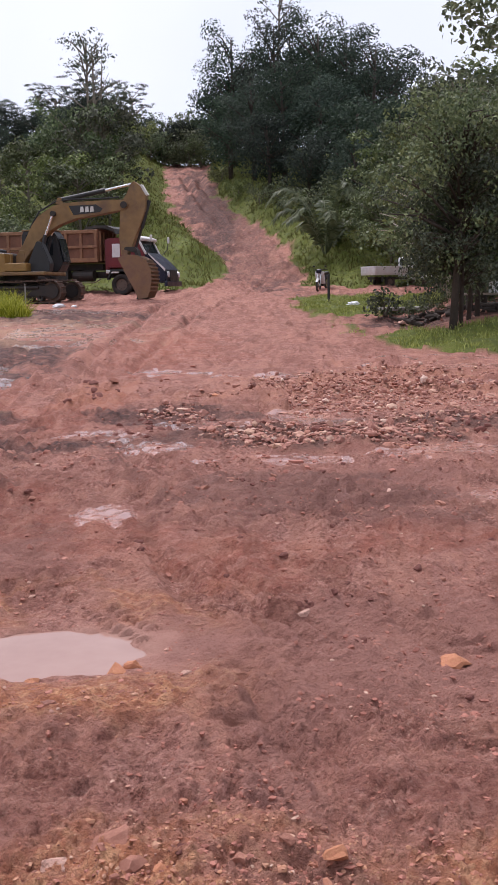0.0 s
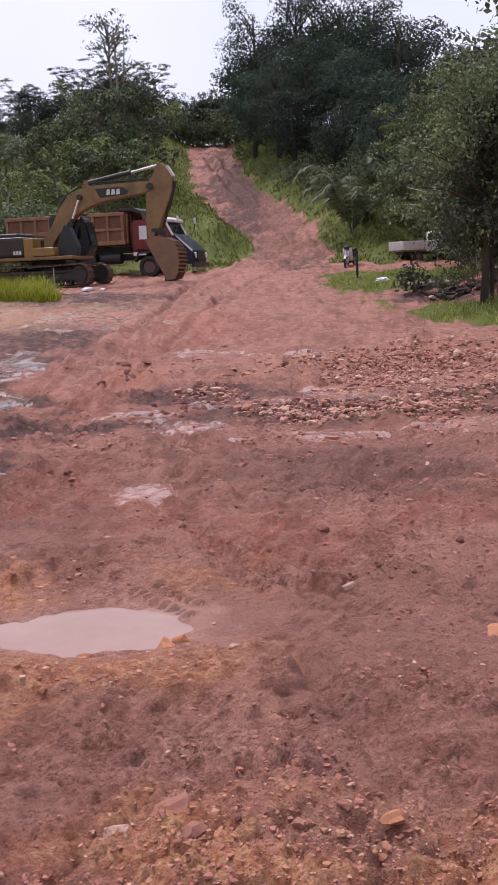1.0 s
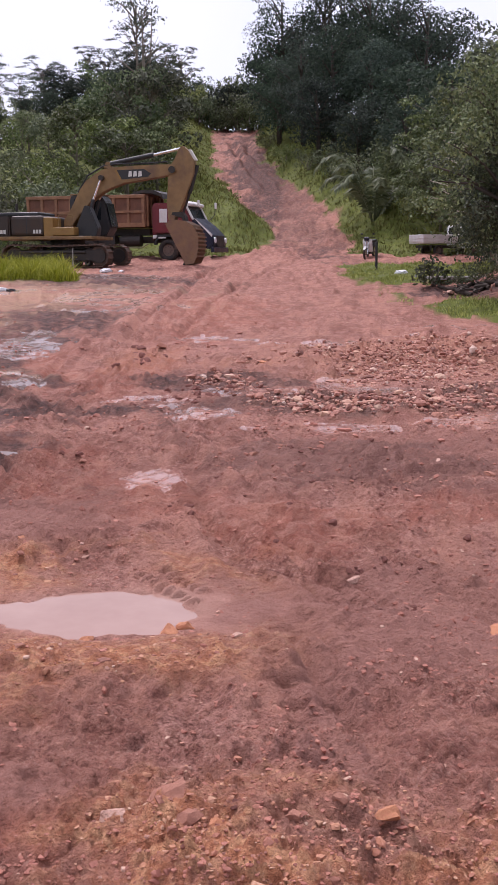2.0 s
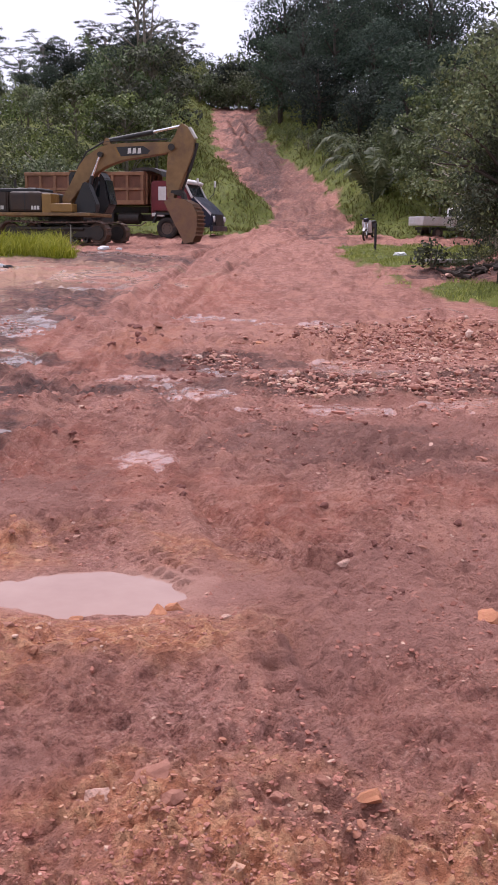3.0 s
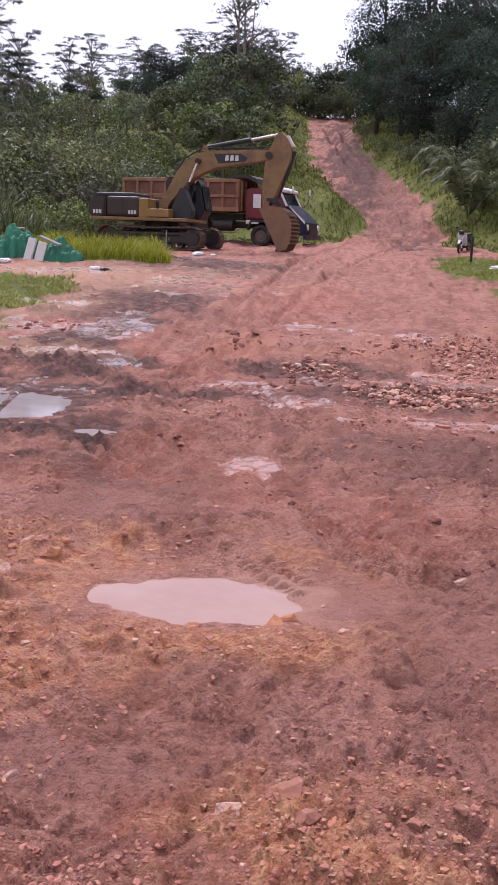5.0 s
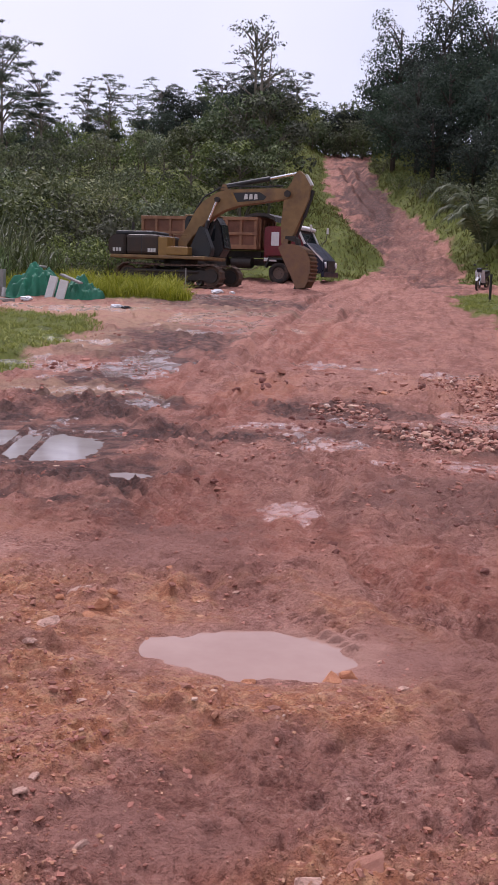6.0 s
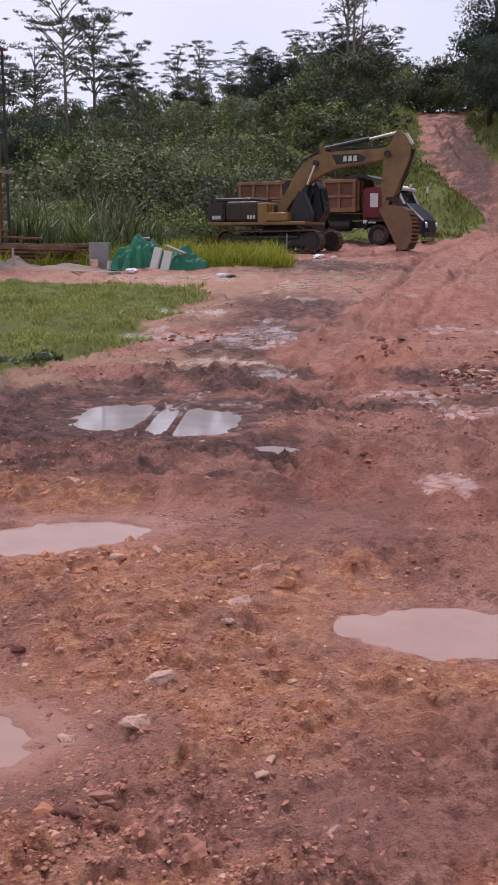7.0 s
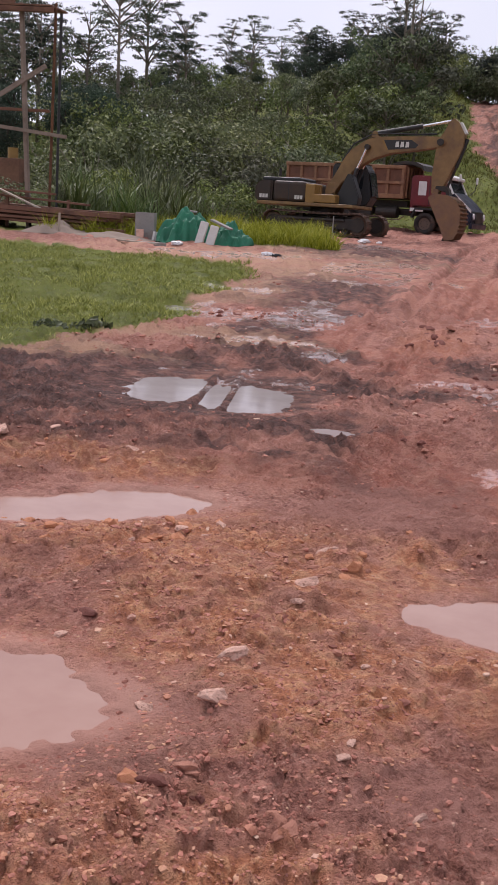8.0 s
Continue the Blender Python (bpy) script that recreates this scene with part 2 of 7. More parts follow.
M_STONE_DARK = worn("dark_clod", (0.2, 0.078, 0.062), (0.27, 0.105, 0.08), 0.85, 0, 9, 0.8, 80, 0.8, 0.006)
M_STONE_ORANGE = worn("orange_stone", (0.56, 0.22, 0.12), (0.6, 0.29, 0.15), 0.7, 0, 9, 0.8, 80, 0.7, 0.006)
M_YELLOW = worn("faded_yellow_paint", (0.25, 0.145, 0.055), (0.16, 0.09, 0.042), 0.55, 0, 2.5, 0.8, 40, 0.25, 0.003, (0.12, 0.07, 0.045))
M_YELLOW_CLEAN = worn("yellow_paint", (0.27, 0.15, 0.04), (0.20, 0.11, 0.035), 0.5, 0, 3, 0.6, 40, 0.2, 0.003, (0.14, 0.08, 0.05), (0.6, 0.85))
M_STEEL_DARK = worn("greasy_dark_steel", (0.035, 0.032, 0.03), (0.08, 0.06, 0.05), 0.55, 0.5, 4, 0.7, 50, 0.4, 0.004, (0.11, 0.07, 0.055), (0.55, 0.8))
M_BLACK = worn("black_paint", (0.02, 0.02, 0.022), (0.04, 0.036, 0.034), 0.5, 0, 3, 0.6, 50, 0.2, 0.003)
M_HOOD = worn("sooty_brown_panel", (0.035, 0.024, 0.019), (0.07, 0.042, 0.027), 0.6, 0, 2.5, 0.8, 40, 0.3, 0.003)
M_TRACK = worn("muddy_track_steel", (0.10, 0.07, 0.055), (0.17, 0.11, 0.085), 0.75, 0.2, 5, 0.8, 60, 0.5, 0.005, (0.2, 0.115, 0.085))
M_CHROME = worn("chrome_rod", (0.75, 0.75, 0.75), (0.6, 0.6, 0.6), 0.2, 0.9, 5, 0.3, 60, 0.05, 0.001)
M_BUCKET = worn("mud_stained_bucket_steel", (0.19, 0.105, 0.065), (0.27, 0.155, 0.075), 0.65, 0.2, 3, 0.8, 50, 0.4, 0.004, (0.15, 0.08, 0.055))
M_GLASS = worn("grimy_cab_glass", (0.012, 0.015, 0.018), (0.03, 0.034, 0.04), 0.15, 0, 2, 0.5, 20, 0.05, 0.001)
M_DUMP = worn("rusty_orange_dump_paint", (0.20, 0.08, 0.042), (0.105, 0.046, 0.03), 0.65, 0, 2.0, 0.9, 30, 0.3, 0.004, (0.13, 0.055, 0.035))
M_DUMP_RIB = worn("faded_orange_rib_paint", (0.31, 0.155, 0.078), (0.17, 0.075, 0.042), 0.65, 0, 2.5, 0.9, 30, 0.3, 0.004, (0.15, 0.065, 0.04))
M_RED = worn("maroon_cab_paint", (0.17, 0.018, 0.022), (0.10, 0.014, 0.018), 0.4, 0, 2, 0.7, 40, 0.15, 0.002, (0.14, 0.07, 0.05), (0.62, 0.85))
M_BLUE = worn("dark_blue_paint", (0.010, 0.012, 0.032), (0.02, 0.02, 0.035), 0.35, 0, 2, 0.5, 40, 0.1, 0.002)
M_WHITE = worn("dirty_white_paint", (0.70, 0.69, 0.68), (0.55, 0.52, 0.49), 0.5, 0, 3, 0.7, 40, 0.15, 0.002)
M_TYRE = worn("muddy_tyre_rubber", (0.03, 0.028, 0.027), (0.07, 0.05, 0.042), 0.85, 0, 4, 0.8, 40, 0.4, 0.004, (0.17, 0.10, 0.075))
M_RIM = worn("dusty_wheel_rim", (0.16, 0.11, 0.085), (0.22, 0.16, 0.13), 0.65, 0.3, 5, 0.7, 40, 0.2, 0.003)
M_LAMP = worn("lamp_glass", (0.75, 0.77, 0.8), (0.6, 0.62, 0.66), 0.15, 0, 5, 0.4, 40, 0.05, 0.001)
M_TARP = worn("green_tarpaulin", (0.010, 0.12, 0.065), (0.022, 0.22, 0.12), 0.62, 0, 3, 0.7, 25, 0.4, 0.006, (0.03, 0.14, 0.09), (0.55, 0.75))
M_CONCRETE = worn("weathered_concrete", (0.24, 0.23, 0.215), (0.33, 0.31, 0.29), 0.85, 0, 3, 0.8, 50, 0.4, 0.004, (0.2, 0.15, 0.12))
M_SLAB = worn("whitewashed_slab", (0.62, 0.61, 0.58), (0.52, 0.49, 0.45), 0.8, 0, 4, 0.7, 50, 0.3, 0.003, (0.3, 0.22, 0.17), (0.62, 0.85))
M_TIMBER = worn("rain_dark_timber", (0.14, 0.065, 0.045), (0.24, 0.13, 0.085), 0.75, 0, 2, 0.8, 30, 0.5, 0.004, (0.07, 0.04, 0.032))
M_TIMBER_PALE = worn("grey_weathered_timber", (0.36, 0.30, 0.24), (0.46, 0.40, 0.33), 0.8, 0, 2, 0.8, 30, 0.5, 0.004)
M_TIMBER_GREY = worn("mud_splashed_timber", (0.20, 0.155, 0.125), (0.30, 0.24, 0.20), 0.85, 0, 2, 0.8, 30, 0.5, 0.004, (0.12, 0.08, 0.06))
M_RUSTPIPE = worn("rusty_pipe", (0.16, 0.075, 0.04), (0.09, 0.05, 0.035), 0.7, 0.3, 4, 0.8, 40, 0.4, 0.003)
M_SAND = worn("grey_sand", (0.24, 0.185, 0.15), (0.30, 0.235, 0.19), 0.95, 0, 2, 0.8, 60, 0.6, 0.01)
M_PLASTIC = worn("white_plastic", (0.75, 0.75, 0.76), (0.62, 0.62, 0.64), 0.4, 0, 8, 0.5, 40, 0.2, 0.003)

# ---- mesh tools ----
def mesh_of(name, verts, faces, material, smooth=False):
    """A mesh from arrays: verts n x 3, faces all with the same number of corners."""
    verts, faces = np.asarray(verts, dtype=np.float32), np.asarray(faces, dtype=np.int32)
    me = bpy.data.meshes.new(name)
    k = faces.shape[1]
    me.vertices.add(len(verts))
    me.vertices.foreach_set("co", verts.ravel())
    me.loops.add(faces.size)
    me.loops.foreach_set("vertex_index", faces.ravel())
    me.polygons.add(len(faces))
    me.polygons.foreach_set("loop_start", np.arange(0, faces.size, k, dtype=np.int32))
    me.polygons.foreach_set("use_smooth", np.full(len(faces), smooth))
    me.update(calc_edges=True)
    me.materials.append(material)
    return me


def part(name, bm, material, parent=None, label="", smooth=False):
    """Links a bmesh as one mesh object under a thing or a part."""
    me = bpy.data.meshes.new(name)
    for f in bm.faces:
        f.smooth = smooth
    bm.to_mesh(me)
    bm.free()
    me.materials.append(material)
    ob = new(name, me)
    ob.parent = parent
    return tagged(ob, label)


def thing(name, label, category, m=None, group="", kind=""):
    ob = new(name)
    ob.empty_display_size = 0.2
    if m is not None:
        ob.matrix_basis = m
    return tagged(ob, label, category, group, kind)


def add_box(bm, size, at=(0, 0, 0), rot=(0, 0, 0), bevel=0.0, taper=1.0):
    r = bmesh.ops.create_cube(bm, size=1.0)
    vs = r["verts"]
    for v in vs:
        k = taper if v.co.z > 0 else 1.0
        v.co = Vector((v.co.x * size[0] * k, v.co.y * size[1] * k, v.co.z * size[2]))
    if bevel:
        es = list({e for v in vs for e in v.link_edges})
        g = bmesh.ops.bevel(bm, geom=es, offset=bevel, segments=2, affect="EDGES", profile=0.5)
        vs = list({v for f in g["faces"] for v in f.verts} | {v for v in vs if v.is_valid})
    bmesh.ops.transform(bm, matrix=pose(*at, *rot), verts=vs)
    return bm


def box(size, at=(0, 0, 0), rot=(0, 0, 0), bevel=0.01, taper=1.0):
    return add_box(bmesh.new(), size, at, rot, bevel, taper)


def add_tube(bm, a, b, r0, r1=None, sides=10):
    a, b = Vector(a), Vector(b)
    r1 = r0 if r1 is None else r1
    q = (b - a).to_track_quat("Z", "Y").to_matrix().to_4x4()
    bmesh.ops.create_cone(bm, cap_ends=True, segments=sides, radius1=r0, radius2=r1, depth=(b - a).length,
                          matrix=Matrix.Translation((a + b) / 2) @ q)
    return bm


def tube(a, b, r0, r1=None, sides=12):
    return add_tube(bmesh.new(), a, b, r0, r1, sides)


def add_limb(bm, points, radii, sides=7):
    """A bent, tapered branch through the points."""
    rings = []
    pts = [Vector(p) for p in points]
    for i, (p, r) in enumerate(zip(pts, radii)):
        d = (pts[min(i + 1, len(pts) - 1)] - pts[max(i - 1, 0)]).normalized()
        q = d.to_track_quat("Z", "Y")
        rings.append([bm.verts.new(p + q @ Vector((r * math.cos(k * math.tau / sides), r * math.sin(k * math.tau / sides), 0))) for k in range(sides)])
    for a, b in zip(rings, rings[1:]):
        for k in range(sides):
            bm.faces.new((a[k], a[(k + 1) % sides], b[(k + 1) % sides], b[k]))
    bm.faces.new(rings[0][::-1])
    bm.faces.new(rings[-1])
    return bm


def plate(outline, width, y=0.0, bevel=0.02):
    """A profile in the x-z plane, given thickness along y."""
    bm = bmesh.new()
    f = bm.faces.new([bm.verts.new((x, y - width / 2, z)) for x, z in outline])
    g = bmesh.ops.extrude_face_region(bm, geom=[f])
    bmesh.ops.translate(bm, vec=(0, width, 0), verts=[v for v in g["geom"] if isinstance(v, bmesh.types.BMVert)])
    bmesh.ops.recalc_face_normals(bm, faces=bm.faces[:])
    if bevel:
        bmesh.ops.bevel(bm, geom=bm.edges[:], offset=bevel, segments=2, affect="EDGES")
    return bm


def ring(outer, inner, width, at=(0, 0, 0), sides=28, round_off=0.25):
    """A wheel-like ring about the y axis with rounded shoulders."""
    prof = [(inner, -width * 0.42), (outer * (1 - 0.06), -width / 2), (outer, -width * (0.5 - round_off)), (outer, width * (0.5 - round_off)), (outer * (1 - 0.06), width / 2), (inner, width * 0.42)]
    bm = bmesh.new()
    rows = []
    for k in range(sides):
        a = k * math.tau / sides
        rows.append([bm.verts.new((at[0] + r * math.cos(a), at[1] + w, at[2] + r * math.sin(a))) for r, w in prof])
    n = len(prof)
    for k in range(sides):
        a, b = rows[k], rows[(k + 1) % sides]
        for i in range(n):
            bm.faces.new((a[i], b[i], b[(i + 1) % n], a[(i + 1) % n]))
    bmesh.ops.recalc_face_normals(bm, faces=bm.faces[:])
    return bm


# ---- smooth random fields ----
def lattice(ix, iy, seed):
    h = (ix.astype(np.int64) * 374761393 + iy.astype(np.int64) * 668265263 + seed * 974634777) & 0xFFFFFFFF
    h = ((h ^ (h >> 13)) * 1274126177) & 0xFFFFFFFF
    return ((h ^ (h >> 16)) & 0xFFFF) / 65535.0


def field(x, y, size, seed=0):
    """Value noise from -1 to 1 with features of about that size in metres."""
    x, y = np.asarray(x, float) / size, np.asarray(y, float) / size
    ix, iy = np.floor(x), np.floor(y)
    fx, fy = x - ix, y - iy
    fx, fy = fx * fx * (3 - 2 * fx), fy * fy * (3 - 2 * fy)
    a, b = lattice(ix, iy, seed), lattice(ix + 1, iy, seed)
    c, d = lattice(ix, iy + 1, seed), lattice(ix + 1, iy + 1, seed)
    return 2 * ((a * (1 - fx) + b * fx) * (1 - fy) + (c * (1 - fx) + d * fx) * fy) - 1


def turned_field(x, y, size, seed=0):
    """The same, with its lattice turned a way of its own."""
    c, s = math.cos(seed * 1.37 + 0.4), math.sin(seed * 1.37 + 0.4)
    return field(x * c - y * s, x * s + y * c, size, seed)


def step(a, b, x):
    k = np.clip((np.asarray(x, float) - a) / (b - a), 0, 1)
    return k * k * (3 - 2 * k)

# ---- the lie of the land ----
SLOPE_Y = np.linspace(-100, 1000, 4401)
SLOPE = np.interp(SLOPE_Y, [13, 15, 52, 66, 104, 112, 200, 1000], [0, 0.04, 0.04, 0.25, 0.25, 0.04, 0.0, 0.0])
RISE = np.concatenate([[0], np.cumsum((SLOPE[1:] + SLOPE[:-1]) / 2 * 0.25)])
ROAD_Y = (30, 57, 63, 69, 78, 88, 100, 120)
ROAD_L = (-4.0, -2.2, -1.2, -3.1, -5.3, -7.2, -7.9, -9.5)
ROAD_R = (4.0, 3.1, 2.0, 1.1, -1.5, -3.6, -4.8, -6.4)

# pools of muddy water: centre x, y, radii, turn in degrees
POOLS = [(-0.79, 4.2, 0.44, 0.30, 0), (-3.0, 5.18, 0.56, 0.33, 35), (-3.42, 4.88, 0.46, 0.27, 35), (-2.54, 2.78, 0.46, 0.42, 0),
         (-4.02, 9.15, 0.5, 0.85, 10), (-3.35, 9.0, 0.52, 0.8, 8), (-2.32, 7.85, 0.2, 0.2, 0)]
# strips squeezed up between tyre treads, across the pool
REDS = [(-2.1, 6.5, 1.3, 0.45, 22), (-0.9, 6.2, 0.5, 0.5, 0), (-1.7, 7.6, 0.6, 0.7, 0), (0.1, 5.6, 0.5, 0.6, 0), (1.0, 5.9, 0.5, 0.4, 0), (-0.5, 2.4, 0.35, 0.2, 0), (-3.6, 13.5, 0.7, 2.5, 8), (-1.9, 22, 1.2, 4.0, 4), (-2.2, 12.5, 0.5, 2.5, 0)]
# fine grey-brown slurry beside the pools and in the wheel paths
SLURRY = [(-2.0, 2.72, 0.36, 0.5, 20), (-0.28, 4.25, 0.22, 0.3, 0), (0.18, 2.42, 0.2, 0.16, 0), (0.14, 3.28, 0.16, 0.2, 0), (0.16, 2.86, 0.12, 0.22, 25), (0.6, 4.2, 0.5, 0.9, -25), (-1.0, 2.6, 0.4, 0.25, 0), (0.6, 7.6, 1.2, 0.9, 0), (-1.5, 5.6, 0.5, 0.5, 0)]
# wheel paths pressed through soft mud, each a line of places
TREADS = [((-2.3, 10.32), (-1.63, 8.86), (-1.16, 7.99), (-0.75, 6.92), (-0.44, 5.98), (-0.2, 5.37), (0.05, 4.85), (0.3, 4.3)),
          ((-2.18, 7.42), (-1.59, 6.49), (-1.22, 5.75), (-1.04, 5.1)),
          ((0.03, 3.85), (0.08, 3.62), (0.16, 3.27), (0.3, 2.9)),
          ((-1.3, 10.4), (-0.6, 8.2), (-0.05, 6.6), (0.5, 5.3), (0.95, 4.4)),
          ((-2.49, 8.74), (-2.36, 10.14), (-2.4, 14.67), (-2.6, 23.65))]
RIDGES = [((-3.58, 8.0), (-4.1, 11.2), 0.042), ((-3.32, 8.2), (-3.78, 10.6), 0.036)]
# tread lugs pressed into the mud: start, end
LUGS = [((-0.71, 4.69), (-0.39, 4.30)), ((-0.60, 4.73), (-0.36, 4.44))]
# wet, shining patches
WETS = [(-3.7, 9.6, 0.9, 1.3, 10), (-5.4, 16.2, 1.3, 1.2, 0), (-4.4, 16.6, 0.8, 2.1, 12), (-5.0, 14.6, 0.9, 0.4, 0), (-6.4, 19.5, 1.0, 0.7, 0), (-3.4, 12.4, 0.3, 0.9, 10), (-0.95, 6.9, 0.2, 0.34, 0),
        (-0.7, 11.6, 0.7, 0.7, 0), (-0.9, 9.9, 0.35, 0.45, 0), (-0.3, 9.0, 0.2, 0.2, 0), (0.4, 9.1, 0.4, 0.3, 0), (0.8, 11.9, 0.5, 0.6, 0),
        (2.0, 9.6, 0.9, 0.5, 0), (1.7, 7.3, 0.35, 0.3, 0), (-1.2, 17.6, 1.9, 0.4, 0), (0.9, 17.0, 1.3, 0.25, 0), (2.2, 13.4, 1.4, 0.9, 0), (3.4, 15.6, 1.2, 0.4, 0), (1.0, 12.6, 1.5, 0.35, 0), (3.2, 10.7, 0.8, 0.3, 0), (-1.6, 10.9, 0.5, 0.5, 0), (3.0, 18.0, 1.6, 0.3, 0), (-6.5, 36, 2.2, 2.5, 0),
        (-4.7, 26, 1.4, 3.5, 8),  (-4.6, 13.2, 1.0, 0.5, 0), (-9.0, 29, 3, 1.2, 0), (3.0, 19.3, 1.2, 0.5, 0)]
STONY = [(-2.1, 4.45, 1.5, 0.75, 0), (-1.7, 3.4, 0.9, 1.0, 0), (-0.75, 3.65, 0.75, 0.32, 0), (-1.4, 4.6, 0.35, 0.6, 0), (2.0, 15.2, 2.2, 3.0, -15), (1.2, 10.6, 1.7, 0.9, 5),
         (-3.6, 5.9, 0.9, 0.45, 0), (-5.4, 13.7, 1.2, 0.6, 0), (0.05, 2.35, 0.7, 0.4, 0), (-2.0, 2.1, 1.2, 0.5, 0), (-2.2, 14.8, 0.5, 1.2, 0), (3.6, 12.0, 1.0, 1.5, 0)]
# the spot at (5.2, 27.6) paints leaf litter and shade under the trees
DARKS = [(-4.5, 8.9, 3.1, 2.7, 10), (-2.7, 7.8, 1.2, 0.8, 0), (-5.6, 7.6, 1.6, 1.1, 0), (-4.4, 13.6, 0.9, 2.8, 12), (-5.2, 20.5, 1.5, 4.0, 8), (-3.7, 11.6, 0.7, 1.4, 10), (0.6, 10.6, 1.8, 0.8, 0), (0.5, 7.2, 1.1, 0.9, 0), (-6.3, 33, 3.0, 4.5, 10),
         (-0.9, 12.2, 1.0, 0.9, 0), (-1.9, 2.5, 0.5, 0.2, 0), (2.3, 11.4, 1.4, 0.9, 0), (-6.0, 9.6, 1.5, 1.6, 0), (0.3, 2.4, 0.25, 0.15, 0), (5.2, 27.6, 2.4, 2.0, 0), (-2.6, 78, 2.4, 26, 8.6)]
PALES = [(-9.0, 27, 4.5, 4.5, 10), (-7.0, 19.5, 1.6, 2.6, 10), (-5.6, 13.2, 1.6, 0.7, 0), (-6.3, 10.6, 1.2, 0.9, 20)]
# wheel ruts: start, end, depth
RUTS = [((-2.9, 17), (-3.45, 36), 0.09), ((-3.45, 36), (-2.2, 56), 0.10), ((-2.05, 18), (-1.95, 31), 0.09), ((-1.95, 31), (0.2, 56), 0.10),
        ((-3.0, 10), (-3.6, 17), 0.05), ((-3.6, 17), (-4.0, 29), 0.035), ((-2.95, 15), (-3.25, 29), 0.03), ((-3.42, 8.1), (-4.05, 11.6), 0.02), ((-3.25, 8.3), (-3.75, 10.7), 0.02),
        ((-0.15, 3.9), (-1.1, 9.5), 0.022), ((-0.35, 4.1), (-1.35, 9.5), 0.02), ((0.35, 3.0), (-0.55, 6.0), 0.015), ((0.1, 4.6), (-0.75, 9.0), 0.018), ((1.3, 4.4), (0.3, 8.5), 0.015), ((-6.9, 99), (-4.6, 86), 0.3), ((-4.6, 86), (-2.6, 77), 0.25), ((-5.3, 99), (-4.4, 90), 0.25)]


def blob(spots, x, y):
    """How far inside the nearest of the spots a place is: 1 at a middle, 0 on its rim, below outside."""
    best = np.full(np.shape(x), -9.0)
    for cx, cy, rx, ry, turn in spots:
        c, s = math.cos(radians(turn)), math.sin(radians(turn))
        dx, dy = x - cx, y - cy
        f = np.sqrt(((dx * c + dy * s) / rx) ** 2 + ((dy * c - dx * s) / ry) ** 2)
        best = np.maximum(best, 1 - f)
    return best


def road_edges(y):
    return np.interp(y, ROAD_Y, ROAD_L), np.interp(y, ROAD_Y, ROAD_R)


def land(x, y):
    """The height of the ground without its small lumps."""
    x, y = np.asarray(x, float), np.asarray(y, float)
    z = np.interp(y, SLOPE_Y, RISE)
    left, right = road_edges(y)
    left, right = left + 0.35 * field(x * 0, y, 4, 3), right + 0.35 * field(x * 0, y, 3, 4)
    hill = step(54, 64, y)
    z = z - hill * (z - 2.0) * 0.42 * step(16, 48, -x)
    z = z + hill * (1.6 * step(0.2, 3.5, left - x) + 0.8 * field(x, y, 9, 5) * step(2, 10, left - x))
    z = z + hill * (1.3 * step(0.2, 3.0, x - right) + 0.8 * field(x, y, 9, 6) * step(2, 10, x - right))
    z = z + 0.3 * step(2.4, 4.5, x - 0.05 * y) * step(19, 26, y) * step(44, 36, y)
    z = z + 0.35 * step(0, 3, -7.4 - x) * step(31.5, 34, y) * (1 - step(43, 46, y)) * step(0, 2.5, -0.16 * (y - 30) + 9.5 - np.abs(x + 1.5))
    return z


def grass_cover(x, y):
    """1 where grass or bush covers the ground."""
    x, y = np.asarray(x, float), np.asarray(y, float)
    edge = 0.35 * field(x, y, 1.3, 11) + 0.2 * field(x, y, 0.4, 12) + 0.1 * field(x, y, 0.15, 13)
    near_left = np.minimum(-5.9 - 0.075 * (y - 10) + edge - x, np.minimum(y - 9.2 - 0.35 * (-6 - x) * 0 + edge, 25.5 + 0.25 * (x + 8) * -1 + edge - y))
    near_left = np.minimum(near_left, (-0.02 * (y - 15) ** 2 - x - 5.9) + edge)
    mid = np.minimum(np.minimum(-7.3 - 0.28 * (y - 34) + edge - x, y - 32.6 + edge - 0.35 * np.maximum(0, -10.5 - x) * 0), x + 60)
    mid = np.where(y < 40, mid, np.minimum(mid, np.where(y < 46, -13.0 - x, -5.2 - x)))
    verge = np.minimum(x - 2.3 + 0.09 * (y - 24) * np.where(y > 28, 0.0, 1.0) + edge * 1.5, np.minimum(y - 19.9 - 1.7 * np.maximum(0, 4.0 - x) + edge, 60 - y))
    verge = np.maximum(verge, np.minimum(np.minimum(x - 1.4 + edge, y - 31 + edge), 44 - y + edge))
    dirt = np.minimum(np.minimum(y - 24.6 - 0.3 * (x - 3), 31 + 0.8 * (x - 3) - y), x - 2.6) + 2 * edge
    verge = np.minimum(verge, -dirt)
    verge = np.minimum(verge, np.where((y > 44) & (y < 53), -1, 1) + 0 * x + np.where(x > 12, 2, 0))
    left, right = road_edges(y)
    bank = np.where(y > 54, np.maximum(left - 0.3 - x, x - right - 0.4) + edge * 1.6, -1)
    bank = np.maximum(bank, np.where((y > 52.5 + 0.3 * (x + 5)) & (x < -3.6 + edge) & (y < 66), 1, -1))
    bank = np.maximum(bank, np.where(y > 118, 1, -1))
    side = np.maximum(-24 - x, x - 16) * 0.5
    return step(-0.05, 0.25, np.maximum(np.maximum(near_left, mid), np.maximum(np.maximum(verge, bank), side)))


